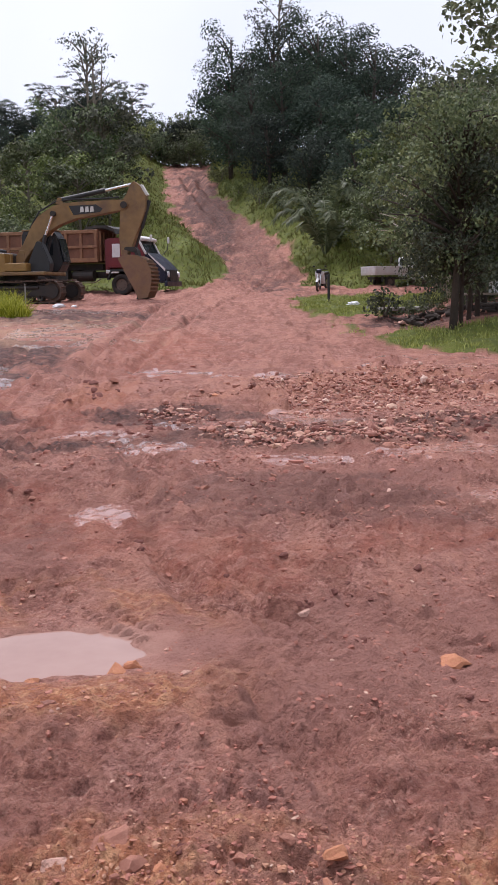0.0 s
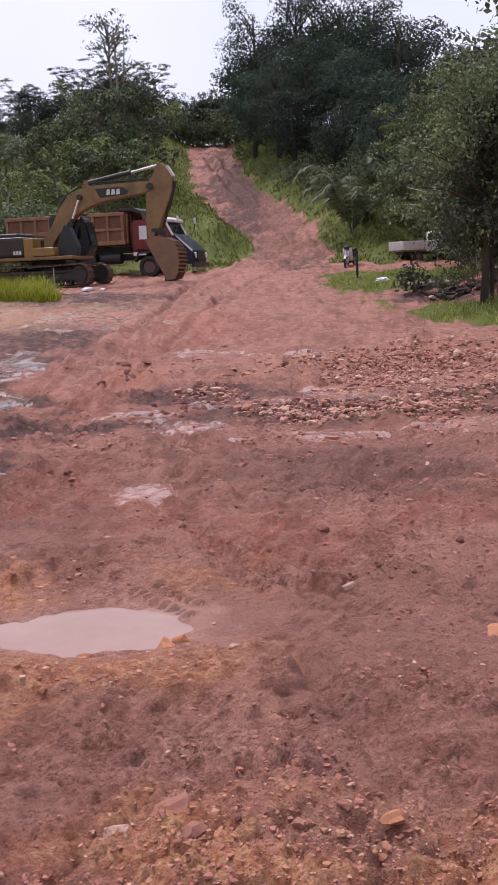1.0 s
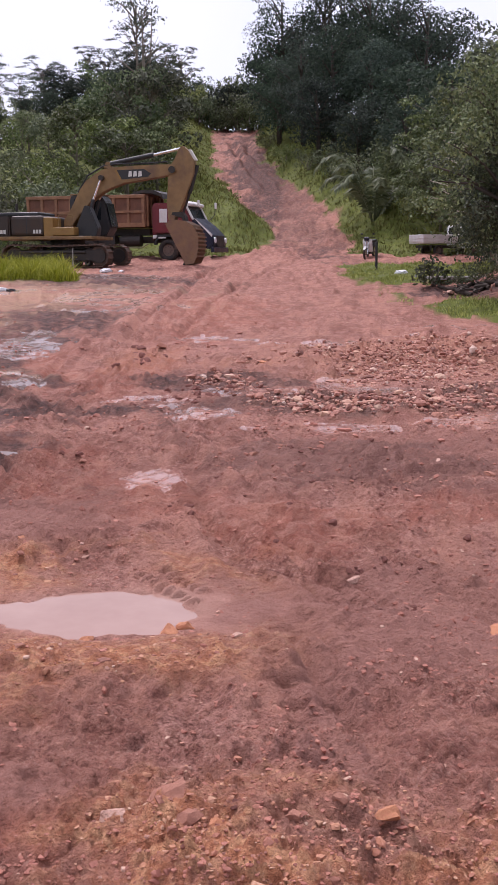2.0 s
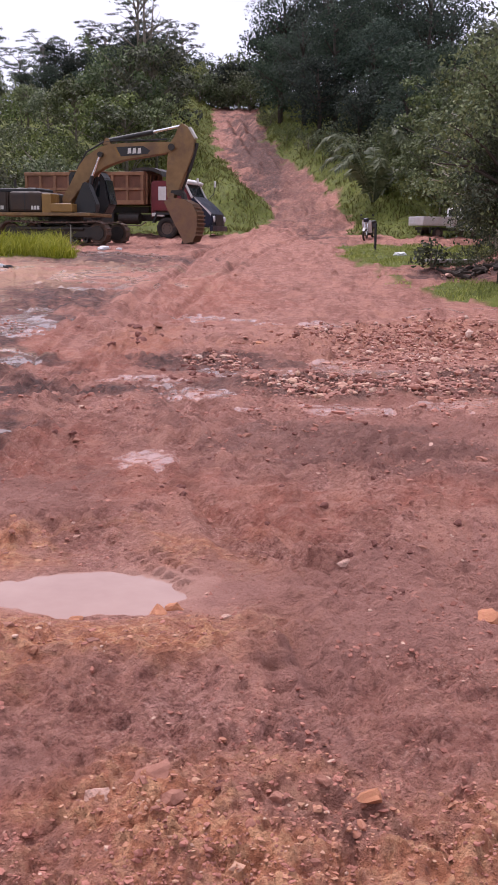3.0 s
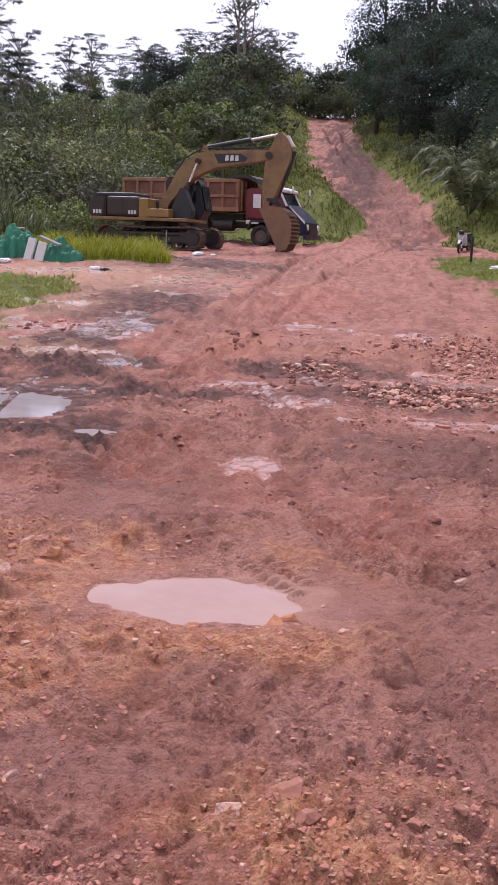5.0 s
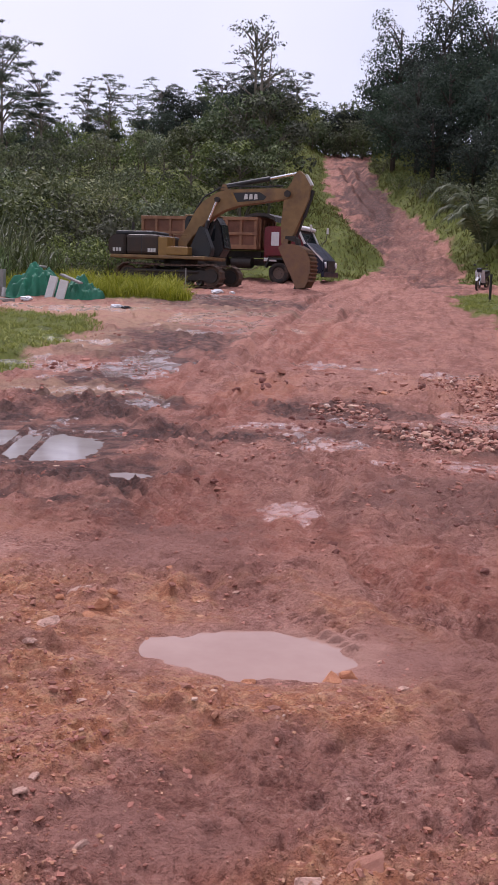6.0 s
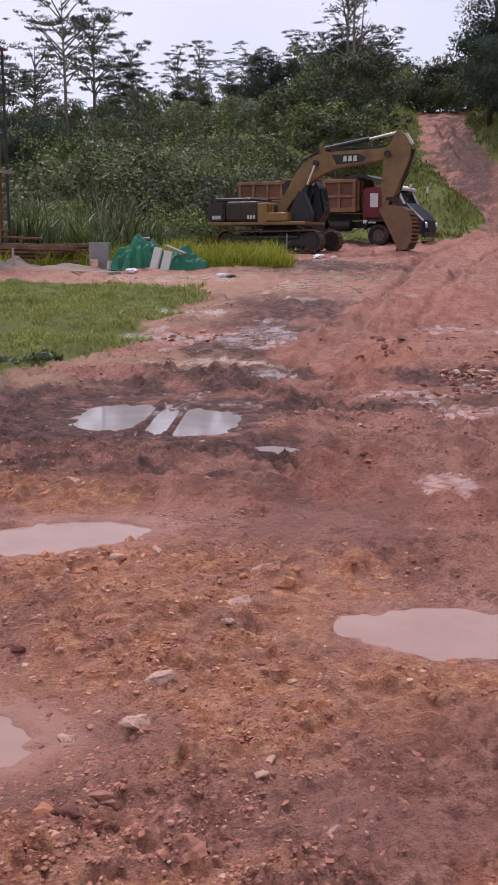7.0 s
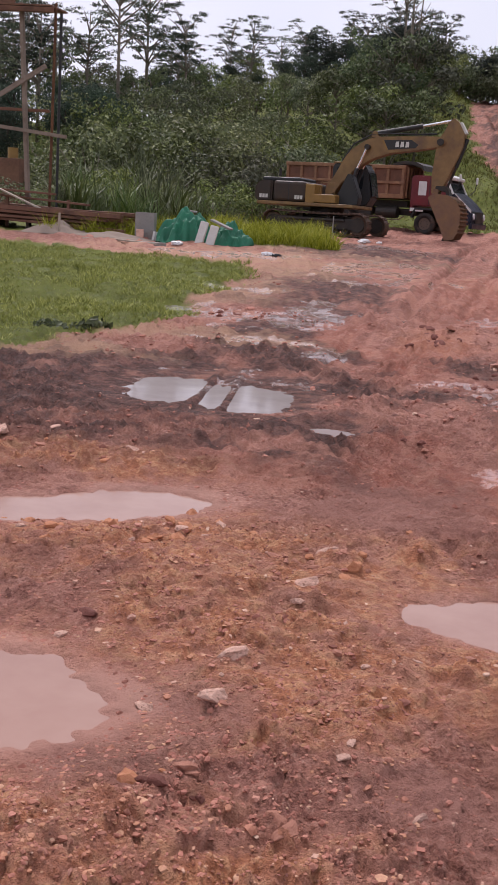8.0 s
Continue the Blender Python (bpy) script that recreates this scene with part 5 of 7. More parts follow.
def fronds(rng, count, length, rise, mat, leaflets=26, wide=0.05, leaf_len=0.45, base=0.0):
    """Arched palm fronds with two rows of leaflets, and their stalks."""
    stalks, quads = bmesh.new(), []
    for k in range(count):
        a = k * 2.399 + rng.uniform(-0.2, 0.2)
        up = rise * rng.uniform(0.7, 1.2)
        ln = length * rng.uniform(0.8, 1.1)
        pts = []
        for i in range(8):
            s = i / 7
            pts.append(Vector((math.cos(a) * ln * s * (0.55 + 0.3 * s), math.sin(a) * ln * s * (0.55 + 0.3 * s), base + up * ln * (s - 0.62 * s * s * s))))
        add_limb(stalks, pts, [0.03 * (1 - 0.8 * i / 7) for i in range(8)], 5)
        for i in range(leaflets):
            s = 0.18 + 0.8 * i / leaflets
            j = min(6, int(s * 7))
            p = pts[j].lerp(pts[j + 1], s * 7 - j)
            d = (pts[j + 1] - pts[j]).normalized()
            side = d.cross(Vector((0, 0, 1))).normalized()
            for sg in (-1, 1):
                w = (side * sg * 0.8 + d * 0.55 + Vector((0, 0, -0.25 + rng.uniform(-0.15, 0.25)))).normalized() * leaf_len * (1 - 0.5 * abs(s - 0.5)) * rng.uniform(0.8, 1.1)
                q = d * wide * 0.5
                quads += [p - q, p + w * 0.5 - q * 1.4, p + w + Vector((0, 0, -leaf_len * 0.25)), p + w * 0.5 + q * 1.4]
    return stalks, np.array([tuple(v) for v in quads]), np.arange(len(quads)).reshape(-1, 4)


def palm(seed, m):
    rng = np.random.default_rng(seed)
    st, q, f = fronds(rng, 16, 3.2, 1.9, M_PALM, 34, 0.09, 0.62, 0.2)
    ob = plant("palm", "young palm with arching grey-green fronds", "palm",
               [("trunk", bm_mesh("trunk", add_limb(bmesh.new(), [(0, 0, -0.3), (0, 0, 0.2), (0, 0, 0.6)], [0.14, 0.12, 0.06], 9), M_PALM)),
                ("stalk", bm_mesh("stalk", st, M_PALM)), ("foliage", mesh_of("foliage", q, f, M_PALM))], "")
    ob.matrix_basis = m
    return ob


def reed(seed):
    """A clump of tall reed grass with arching blades."""
    rng = np.random.default_rng(seed)
    v, f = [], []
    for k in range(90):
        a, lean_ = rng.uniform(0, math.tau), rng.uniform(0.1, 0.75)
        h, w = rng.uniform(1.1, 2.5), rng.uniform(0.02, 0.045)
        bx, by = rng.normal(0, 0.28, 2)
        dx, dy = math.cos(a), math.sin(a)
        i0 = len(v)
        for s in (0, 0.35, 0.7, 1.0):
            out = lean_ * h * s * s
            zz = h * (s - 0.28 * lean_ * s * s * s * 1.6)
            ww = w * (1 - 0.9 * s) + 0.004
            v += [(bx + dx * out - dy * ww, by + dy * out + dx * ww, zz), (bx + dx * out + dy * ww, by + dy * out - dx * ww, zz)]
        f += [(i0 + 2 * j, i0 + 2 * j + 1, i0 + 2 * j + 3, i0 + 2 * j + 2) for j in range(3)]
    return plant("reed_clump", "clump of tall green reed grass with pale arching blades", "grass", [("foliage", mesh_of("foliage", v, f, M_REED))], "tall reed clumps")


def grass_stuff(name, label, n, xr, yr, keep, height, width, mat, seed, lean=0.5):
    """Blades of grass, each two faces, wherever keep() says that grass grows."""
    rng = np.random.default_rng(seed)
    x, y = rng.uniform(*xr, n), rng.uniform(*yr, n)
    ok = keep(x, y) > rng.uniform(0.3, 0.9, n)
    x, y = x[ok], y[ok]
    n = len(x)
    z = ground_z(x, y, 0.3) - 0.02
    tuft = 0.62 + 0.55 * turned_field(x, y, 0.9, seed) + 0.45 * turned_field(x, y, 0.3, seed + 1)
    h = height * rng.uniform(0.45, 1.2, n) * np.clip(tuft, 0.18, 1.5) * (0.45 + 0.55 * step(0.35, 1.0, keep(x, y)))
    a, ln = rng.uniform(0, math.tau, n), rng.uniform(0.05, lean, n) * h
    w = width * rng.uniform(0.6, 1.3, n)
    ca, sa = np.cos(a), np.sin(a)
    b = rng.uniform(0, math.tau, n)
    cb, sb = np.cos(b) * w / 2, np.sin(b) * w / 2
    v = np.stack([np.stack([x - cb, y - sb, z], 1), np.stack([x + cb, y + sb, z], 1),
                  np.stack([x + ca * ln * 0.4 + cb * 0.8, y + sa * ln * 0.4 + sb * 0.8, z + h * 0.6], 1),
                  np.stack([x + ca * ln * 0.4 - cb * 0.8, y + sa * ln * 0.4 - sb * 0.8, z + h * 0.6], 1),
                  np.stack([x + ca * ln, y + sa * ln, z + h], 1)], 1).reshape(-1, 3)
    i = np.arange(n)[:, None] * 5
    f = np.concatenate([i + np.array([[0, 1, 2]]), i + np.array([[0, 2, 3]]), i + np.array([[3, 2, 4]])])
    return tagged(new(name, mesh_of(name, v, f, mat)), label, "grass", "", "stuff")


def near_lot(x, y):
    return grass_cover(x + 0.4 * field(x, y, 0.2, 71), y + 0.6 * field(x, y, 0.2, 72)) * ((x < -5) & (y < 28))


def mid_patch(x, y):
    return grass_cover(x, y) * ((x < -6) & (y > 31))


def verge_patch(x, y):
    return grass_cover(x, y) * (x > 0)


def bank_patch(x, y):
    return grass_cover(x, y) * step(12, 8, np.maximum(np.interp(y, ROAD_Y, ROAD_L) - x, x - np.interp(y, ROAD_Y, ROAD_R)))


grass_stuff("grass", "short fresh green grass on the vacant lot", 100000, (-16, -5.2), (9, 28), near_lot, 0.13, 0.02, M_GRASS, 61, 1.7)
grass_stuff("grass", "knee-high green grass beside the parked excavator", 42000, (-17, -6.2), (31.5, 42), mid_patch, 0.58, 0.026, M_GRASS, 62, 1.5)
grass_stuff("grass", "low grass verge under the trees", 36000, (1.0, 9), (19.5, 46), verge_patch, 0.14, 0.022, M_GRASS, 63, 1.3)
grass_stuff("grass", "bright green grass on the road bank", 60000, (-20, 10), (52, 110), bank_patch, 0.3, 0.06, M_GRASS_HILL, 64, 1.4)

# ---- trees and bushes in their places ----
random.seed(5)


def spread_out(kinds, spots, lo=0.85, hi=1.15, sink=0.1):
    """Puts the first of a kind, and copies of it, at the spots (kind, x, y, scale)."""
    used = set()
    for k, x, y, s in spots:
        s *= random.uniform(lo, hi)
        m = pose(x, y, ground_at(x, y) - sink, 0, 0, random.uniform(0, 360)) @ Matrix.Diagonal((s, s, s * random.uniform(0.92, 1.08), 1))
        if k in used:
            ob = copy_thing(kinds[k], Matrix.Identity(4))
            ob.scale = (1, 1, 1)
            ob.matrix_basis = m
        else:
            used.add(k)
            kinds[k].matrix_basis = m
    for i, ob in enumerate(kinds):
        if i not in used:
            for o in (*ob.children_recursive, ob):
                bpy.data.objects.remove(o)


FOREST = [forest_tree(101, 13, 3.4), forest_tree(102, 15, 3.6), forest_tree(103, 11.5, 3.2), forest_tree(104, 9, 3.0, leaf=0.3, dens=17)]
spread_out(FOREST, [
    (0, -2.0, 98, 0.9), (1, 1.5, 94, 0.76), (0, -0.2, 88, 0.78), (2, 2.2, 84, 0.85), (1, 5.3, 92, 0.9), (2, 4.8, 80, 0.8), (0, 9.5, 90, 0.98), (1, 8.2, 99, 1.0), (3, 7.0, 76, 0.9),
    (2, 12.0, 95, 0.88), (3, 13.5, 86, 0.8), (0, 3.6, 103, 0.82), (2, -0.6, 106, 0.85), (3, 16.5, 92, 0.75), (3, 18, 100, 0.8), (3, 10.8, 78, 0.9), (3, 10.4, 101, 1.1), (3, 7.6, 104, 1.2), (3, 5.0, 101, 1.15), (3, 14.8, 80, 0.7), (3, 18.5, 84, 0.7),
    (3, 1.0, 80.5, 0.62), (3, 3.6, 75.5, 0.7), (3, -2.2, 91.5, 0.7), (3, -3.0, 103, 0.8), (3, 21, 90, 0.75), (3, 23, 82, 0.7), (3, 26, 92, 0.7), (3, 6.5, 70, 0.7), (3, 9.5, 70, 0.75), (3, 13, 71, 0.7), (3, 17, 74, 0.7),
    (3, -8.5, 110, 0.52), (3, -11.5, 112, 0.5), (3, -5.5, 113, 0.6), (3, -14, 112, 0.45), (3, -9.5, 116, 0.55), (3, -7.0, 112, 0.55), (3, -17, 110, 0.62), (3, -20, 108, 0.55), (3, -23, 113, 0.66), (3, -18.5, 115, 0.72), (3, -26, 114, 0.66), (3, -15.4, 114, 0.7)] + [(3, -31 - 1.9 * k + 0.8 * math.sin(k * 7.1), 73 + 3.5 * math.sin(k * 4.3), 0.42 + 0.09 * math.sin(k * 2.7)) for k in range(13)]
    + [(3, -30 - 1.8 * k, 67 + 2.5 * math.sin(k * 3.7), 0.45 + 0.08 * math.sin(k * 5.1)) for k in range(9)]
    + [(3, -17 - 2.3 * k + 0.9 * math.sin(k * 5.3), 107 + 3 * math.sin(k * 3.1), 0.42 + 0.08 * math.sin(k * 1.9)) for k in range(14)])

FEATHER = [feather_tree(201, 12, 3.6), feather_tree(202, 13.5, 3.8), feather_tree(203, 10, 3.4)]
spread_out(FEATHER, [
    (1, -32.5, 76, 0.85), (0, -36, 78, 0.9), (1, -40.0, 76, 0.85), (2, -30.0, 84, 0.85), (0, -43.0, 80, 0.95), (1, -46.5, 84, 0.9), (2, -35, 88, 0.95), (0, -49, 86, 1.0), (2, -38, 74, 0.9),
    (2, -31.5, 108, 0.8), (0, -28.8, 110, 0.6), (2, -34.5, 111, 0.8), (2, -39, 108, 0.85), (0, -41.5, 112, 0.7), (2, -22.5, 112, 0.75), (2, -20, 110, 0.7), (2, -17.2, 112, 0.78), (2, -14.5, 113, 0.72), (0, -25, 116, 0.62), (0, -18.6, 114, 0.62), (2, -27, 113, 0.72), (2, -12.8, 114, 0.7)])
spare = feather_tree(230, 11.5, 3.2, 0.28, "tall thin-crowned tree with many bare twigs")
spare.matrix_basis = pose(-11.9, 77.5, ground_at(-11.9, 77.5), 0, 0, 100)
dt = dead_tree(210, 11.0)
dt.matrix_basis = pose(-11.3, 76.0, ground_at(-11.3, 76) - 0.1)
tall = feather_tree(220, 19, 3.6, 0.5, "very tall bare-stemmed tree rising above the forest")
tall.matrix_basis = pose(1.9, 101, ground_at(1.9, 101), 0, 0, 40)

BROAD = [broad_tree(301, 8.5, 2.7, 0.26, dens=30), broad_tree(302, 7.2, 2.4, 0.26, dens=30), broad_tree(303, 6.0, 2.3, 0.26, M_LEAF_BUSH, dens=30)]
spread_out(BROAD, [
    (0, -12.0, 74, 0.95), (1, -10.2, 73, 0.95), (1, -13.8, 75, 0.9), (2, -10.6, 78, 0.9), (2, -9.6, 70, 0.7), (2, -15.4, 73, 0.75), (2, -12.6, 69, 0.85), (2, -11.0, 67, 0.75), (2, -10.5, 84, 0.6), (2, -11.5, 92, 0.6),
    (2, -18.5, 78, 0.55), (2, -21, 82, 0.5), (2, -14.5, 84, 0.6), (2, -17, 90, 0.55), (2, -14, 97, 0.5), (2, -15, 102, 0.5), (2, -20.5, 100, 0.5),
    (1, -30, 82, 0.42), (1, -33, 80, 0.6), (1, -36, 84, 0.65), (1, -39.5, 80, 0.95), (0, -43, 78, 0.9), (1, -47, 82, 1.0), (0, -51, 80, 1.0), (1, -27.5, 86, 0.38), (1, -34.5, 88, 0.55), (0, -40, 88, 0.8), (1, -45, 88, 0.85), (2, -25, 92, 0.42), (2, -30, 94, 0.48), (2, -23.5, 106, 0.45), (2, -27, 106, 0.5), (2, -31, 106, 0.5), (2, -36, 104, 0.6), (1, -56, 80, 1.0),
    (2, -16, 118, 0.6), (2, -19, 118, 0.65), (2, -22, 116, 0.7), (2, -26, 116, 0.75), (2, -30, 115, 0.85), (2, -34, 115, 0.85), (2, -38, 115, 0.95), (2, -42, 115, 1.0), (2, -46, 114, 1.0), (2, -50, 113, 1.0), (2, -13, 118, 0.55)])

BUSHES = [bush(401), bush(402, (2.3, 2.0, 1.8)), bush(403, (1.8, 1.9, 1.3), M_LEAF_GREY, 0.2, label="dusty grey-green bush on the hillside"), bush(404, (2.2, 2.2, 1.5), M_LEAF_GREY, 0.22, label="dusty grey-green bush on the hillside"), bush(405, (1.7, 1.7, 1.2), M_LEAF_LIGHT, 0.19, label="light green bush on the hillside")]
rs = np.random.default_rng(77)
spots = []
for yrow, xa, xb, gap in ((56.5, -25, -8.8, 2.6), (59.5, -30, -8.5, 2.8), (63, -33, -9.0, 3.0), (67, -36, -10, 3.1), (71.5, -42, -15, 3.3), (76, -30, -17, 3.4), (81, -30, -14, 3.6), (87, -30, -13, 3.8), (94, -32, -12, 4.0), (102, -45, -12, 4.2)):
    xx = xa
    while xx < xb:
        kind = int(rs.choice([0, 1, 2, 3, 4], p=[0.26, 0.22, 0.16, 0.18, 0.18])) if xx > -22 else int(rs.choice([0, 1, 4], p=[0.4, 0.35, 0.25]))
        spots.append((kind, xx + rs.uniform(-0.8, 0.8), yrow + rs.uniform(-1.3, 1.3), rs.uniform(0.75, 1.25)))
        xx += gap * rs.uniform(0.7, 1.2)
for x, y, s in ((-13.6, 50, 0.8), (-15.4, 51.5, 1.0), (-17.6, 50, 0.9), (-14.2, 53.8, 0.9), (-20, 49, 0.9), (-12.2, 55, 0.8), (-22, 52, 0.9), (-15, 46, 0.75), (-17.5, 45, 0.8), (-20, 44.5, 0.8), (-22.5, 46, 0.9), (-25, 48, 0.9), (-14, 47.8, 0.7), (-18.5, 41.5, 0.65), (-21, 41, 0.7), (-16, 42, 0.6), (-24, 42, 0.8), (-13.6, 44.2, 0.5)):
    spots.append((int(rs.choice([0, 2, 4])), x, y, s))
for x, y, s in ((5.2, 68, 0.8), (6.8, 65.5, 1.0), (7.9, 62.5, 1.1), (3.2, 72, 0.7), (2.0, 75, 0.7), (8.5, 58.5, 1.0), (10.5, 56, 1.2), (5.4, 69, 1.0), (0.2, 80, 0.6), (-1.6, 85, 0.6), (-3.2, 94, 0.6), (12.5, 58, 1.3), (-9.5, 109, 1.3), (-7.0, 110.5, 1.5), (-4.2, 108, 1.2), (-11.8, 108, 1.2), (-8.4, 113, 1.8), (-5.6, 113, 1.8), (-11, 114, 1.6), (-14, 112, 1.3), (-17, 111, 1.3), (-3.2, 112, 1.6), (-5.6, 106.5, 0.9), (-10.6, 107, 1.0), (-4.0, 106, 0.9), (-6.6, 107.5, 1.1)):
    spots.append((int(rs.choice([0, 1])), x, y, s))
for k in range(30):
    spots.append((int(rs.choice([0, 1, 2, 4])), rs.uniform(-27, -14), rs.uniform(50, 60), rs.uniform(1.0, 1.5)))
spread_out(BUSHES, spots, 0.95, 1.05)

palm(500, pose(4.0, 63.0, ground_at(4.0, 63.0) - 0.7, 0, 0, 20) @ Matrix.Scale(1.2, 4))

REEDS = [reed(601), reed(602)]
reedspots = []
for k in range(16):
    reedspots.append((k % 2, rs.uniform(-19, -12.5), rs.uniform(35.5, 41), rs.uniform(0.7, 1.25)))
for k in range(6):
    reedspots.append((k % 2, rs.uniform(-30, -15), rs.uniform(40, 56), rs.uniform(0.9, 1.5)))
spread_out(REEDS, reedspots)

# the thicket beside the yard
RIGHT = [broad_tree(701, 4.5, 1.45, 0.088, M_LEAF_MID, "small dark-leaved tree on the grass verge", 0.24, 150, "small_tree", "trees on the verge", 0.09, 54, (0.25, 0.55), M_BARK_DARK),
         broad_tree(702, 4.2, 1.35, 0.088, M_LEAF_MID, "small dark-leaved tree on the grass verge", 0.26, 150, "small_tree", "trees on the verge", 0.07, 50, (0.25, 0.55), M_BARK_DARK),
         broad_tree(703, 6.8, 2.3, 0.155, M_LEAF_BUSH, "leafy tree in the roadside thicket", 0.1, 95, "thicket_tree", "thicket trees", 0.1, 46, (0.3, 0.7)),
         broad_tree(704, 8.2, 1.8, 0.17, M_LEAF_MID, "large-leaved tree rising over the thicket", 0.3, 60, "large_leaf_tree", "thicket trees", 0.1, 26, (0.3, 0.6)),
         bush(705, (1.5, 1.5, 1.3), M_LEAF_LIGHT, 0.2, "thicket_bush", "yellowish green bush in the thicket", "thicket bushes", 44),
         broad_tree(706, 5.4, 2.0, 0.2, M_LEAF_LIGHT, "yellow-green tree with bare twigs in the thicket", 0.15, 40, "thicket_tree", "thicket trees", 0.1, 40, (0.25, 0.6)),
         broad_tree(707, 5.6, 2.1, 0.15, M_LEAF_LIGHT, "half-bare tree with pale branches in the thicket", 0.3, 50, "half_bare_tree", "thicket trees", 0.1, 46, (0.12, 0.28), M_TIMBER_PALE)]
spread_out(RIGHT, [
    (0, 4.52, 24.6, 1.0), (1, 4.78, 24.9, 0.95), (1, 5.1, 25.7, 1.05), (0, 7.0, 28.5, 1.1), (1, 5.5, 26.6, 1.1), (0, 6.2, 28.8, 1.15), (1, 6.2, 27.0, 1.0), (6, 6.1, 36.5, 1.0), (6, 6.6, 39.5, 1.1), (6, 6.0, 33.5, 0.85),
    (3, 7.2, 34.5, 0.95), (3, 7.9, 33.0, 1.1), (3, 8.3, 35.5, 1.2), (3, 9.2, 34, 1.3), (3, 7.8, 37.5, 0.85), (3, 7.0, 36.2, 1.15), (3, 7.6, 38.2, 1.2),
    (2, 8.3, 38, 1.0), (2, 7.2, 40, 0.9), (2, 9.6, 41, 1.1), (2, 8.9, 44, 1.0), (2, 11.2, 44, 1.1), (2, 10, 49.5, 1.1), (2, 12.5, 49, 1.2),
    (2, 7.3, 58.5, 0.95), (2, 8.7, 57.5, 1.05), (2, 8.0, 61.5, 1.1), (2, 9.9, 60, 1.2), (5, 9.4, 54.5, 0.95), (2, 10.8, 57, 1.2),
    (5, 7.6, 38.5, 0.9), (5, 8.8, 46.5, 0.95), (5, 8.4, 49, 1.0), (5, 7.3, 36.5, 1.0),
    (4, 6.2, 34.5, 0.9), (4, 4.3, 28.9, 0.3), (4, 4.9, 29.4, 0.34), (4, 5.6, 29.3, 0.36), (4, 6.3, 29.6, 0.4), (4, 7.0, 31.0, 0.8), (4, 7.9, 30.5, 1.0), (4, 9.3, 50.5, 0.8), (4, 7.4, 38.8, 1.1), (4, 9.3, 53.2, 0.9)])
sh = bush(710, (0.5, 0.5, 0.48), M_LEAF_LIGHT, 0.14, "shrub", "small light green shrub on the verge", "", 90)
sh.matrix_basis = pose(3.45, 28.8, ground_at(3.45, 28.8) - 0.03)


def weed(seed, m):
    """A low rosette of broad leaves."""
    rng = np.random.default_rng(seed)
    q, f = leaf_cloud(rng, [(0, 0, 0.08, 0.2, 0.45), (0.18, 0.05, 0.05, 0.14, 0.4), (-0.12, 0.1, 0.06, 0.15, 0.5)], 380, 0.1, 0.2, 1.6)
    ob = plant("weed", "low broad-leaved weed at the edge of the grass", "weed", [("foliage", mesh_of("foliage", q, f, M_LEAF_LIGHT))], "weeds in the grass")
    ob.matrix_basis = m


for k, (wx, wy) in enumerate(((-6.9, 12.4), (-6.5, 12.9))):
    weed(720 + k, pose(wx, wy, ground_at(wx, wy), 0, 0, 77 * k))

# ---- loose stones, clods and gravel ----
def speckle_mat(name, stops, rough=0.8, soil=(0.42, 0.18, 0.125)):
    m, nt, b = mat_new(name)
    isl = nt.nodes.new("ShaderNodeNewGeometry").outputs["Random Per Island"]
    col = ramp(nt, isl, stops)
    fine = noise_tex(nt, 60, 4, 0.7, position(nt))
    col = mix(nt, grey_ramp(nt, fine, 0.35, 0.65, 0.1, 0.65), col, soil)
    nt.links.new(col, b.inputs["Base Color"])
    b.inputs["Roughness"].default_value = rough
    b.inputs["Specular IOR Level"].default_value = 0.3
    bumped(nt, b, fine, 0.6, 0.006)
    return m


M_CLODS = speckle_mat("mud_crumbs", [(0.0, (0.2, 0.082, 0.06)), (0.3, (0.33, 0.132, 0.096)), (0.75, (0.44, 0.185, 0.135)), (0.95, (0.5, 0.235, 0.17)), (1.0, (0.66, 0.48, 0.36))], 0.9, (0.37, 0.15, 0.11))
M_RUBBLE = speckle_mat("broken_rubble", [(0.0, (0.10, 0.046, 0.04)), (0.3, (0.24, 0.10, 0.076)), (0.6, (0.42, 0.19, 0.135)), (0.8, (0.54, 0.29, 0.21)), (0.93, (0.62, 0.40, 0.27)), (1.0, (0.7, 0.56, 0.46))], 0.7)
M_GRAVEL = speckle_mat("laterite_gravel", [(0.0, (0.13, 0.055, 0.04)), (0.25, (0.28, 0.11, 0.075)), (0.55, (0.40, 0.175, 0.10)), (0.78, (0.50, 0.26, 0.14)), (0.96, (0.54, 0.33, 0.21)), (1.0, (0.62, 0.46, 0.35))])


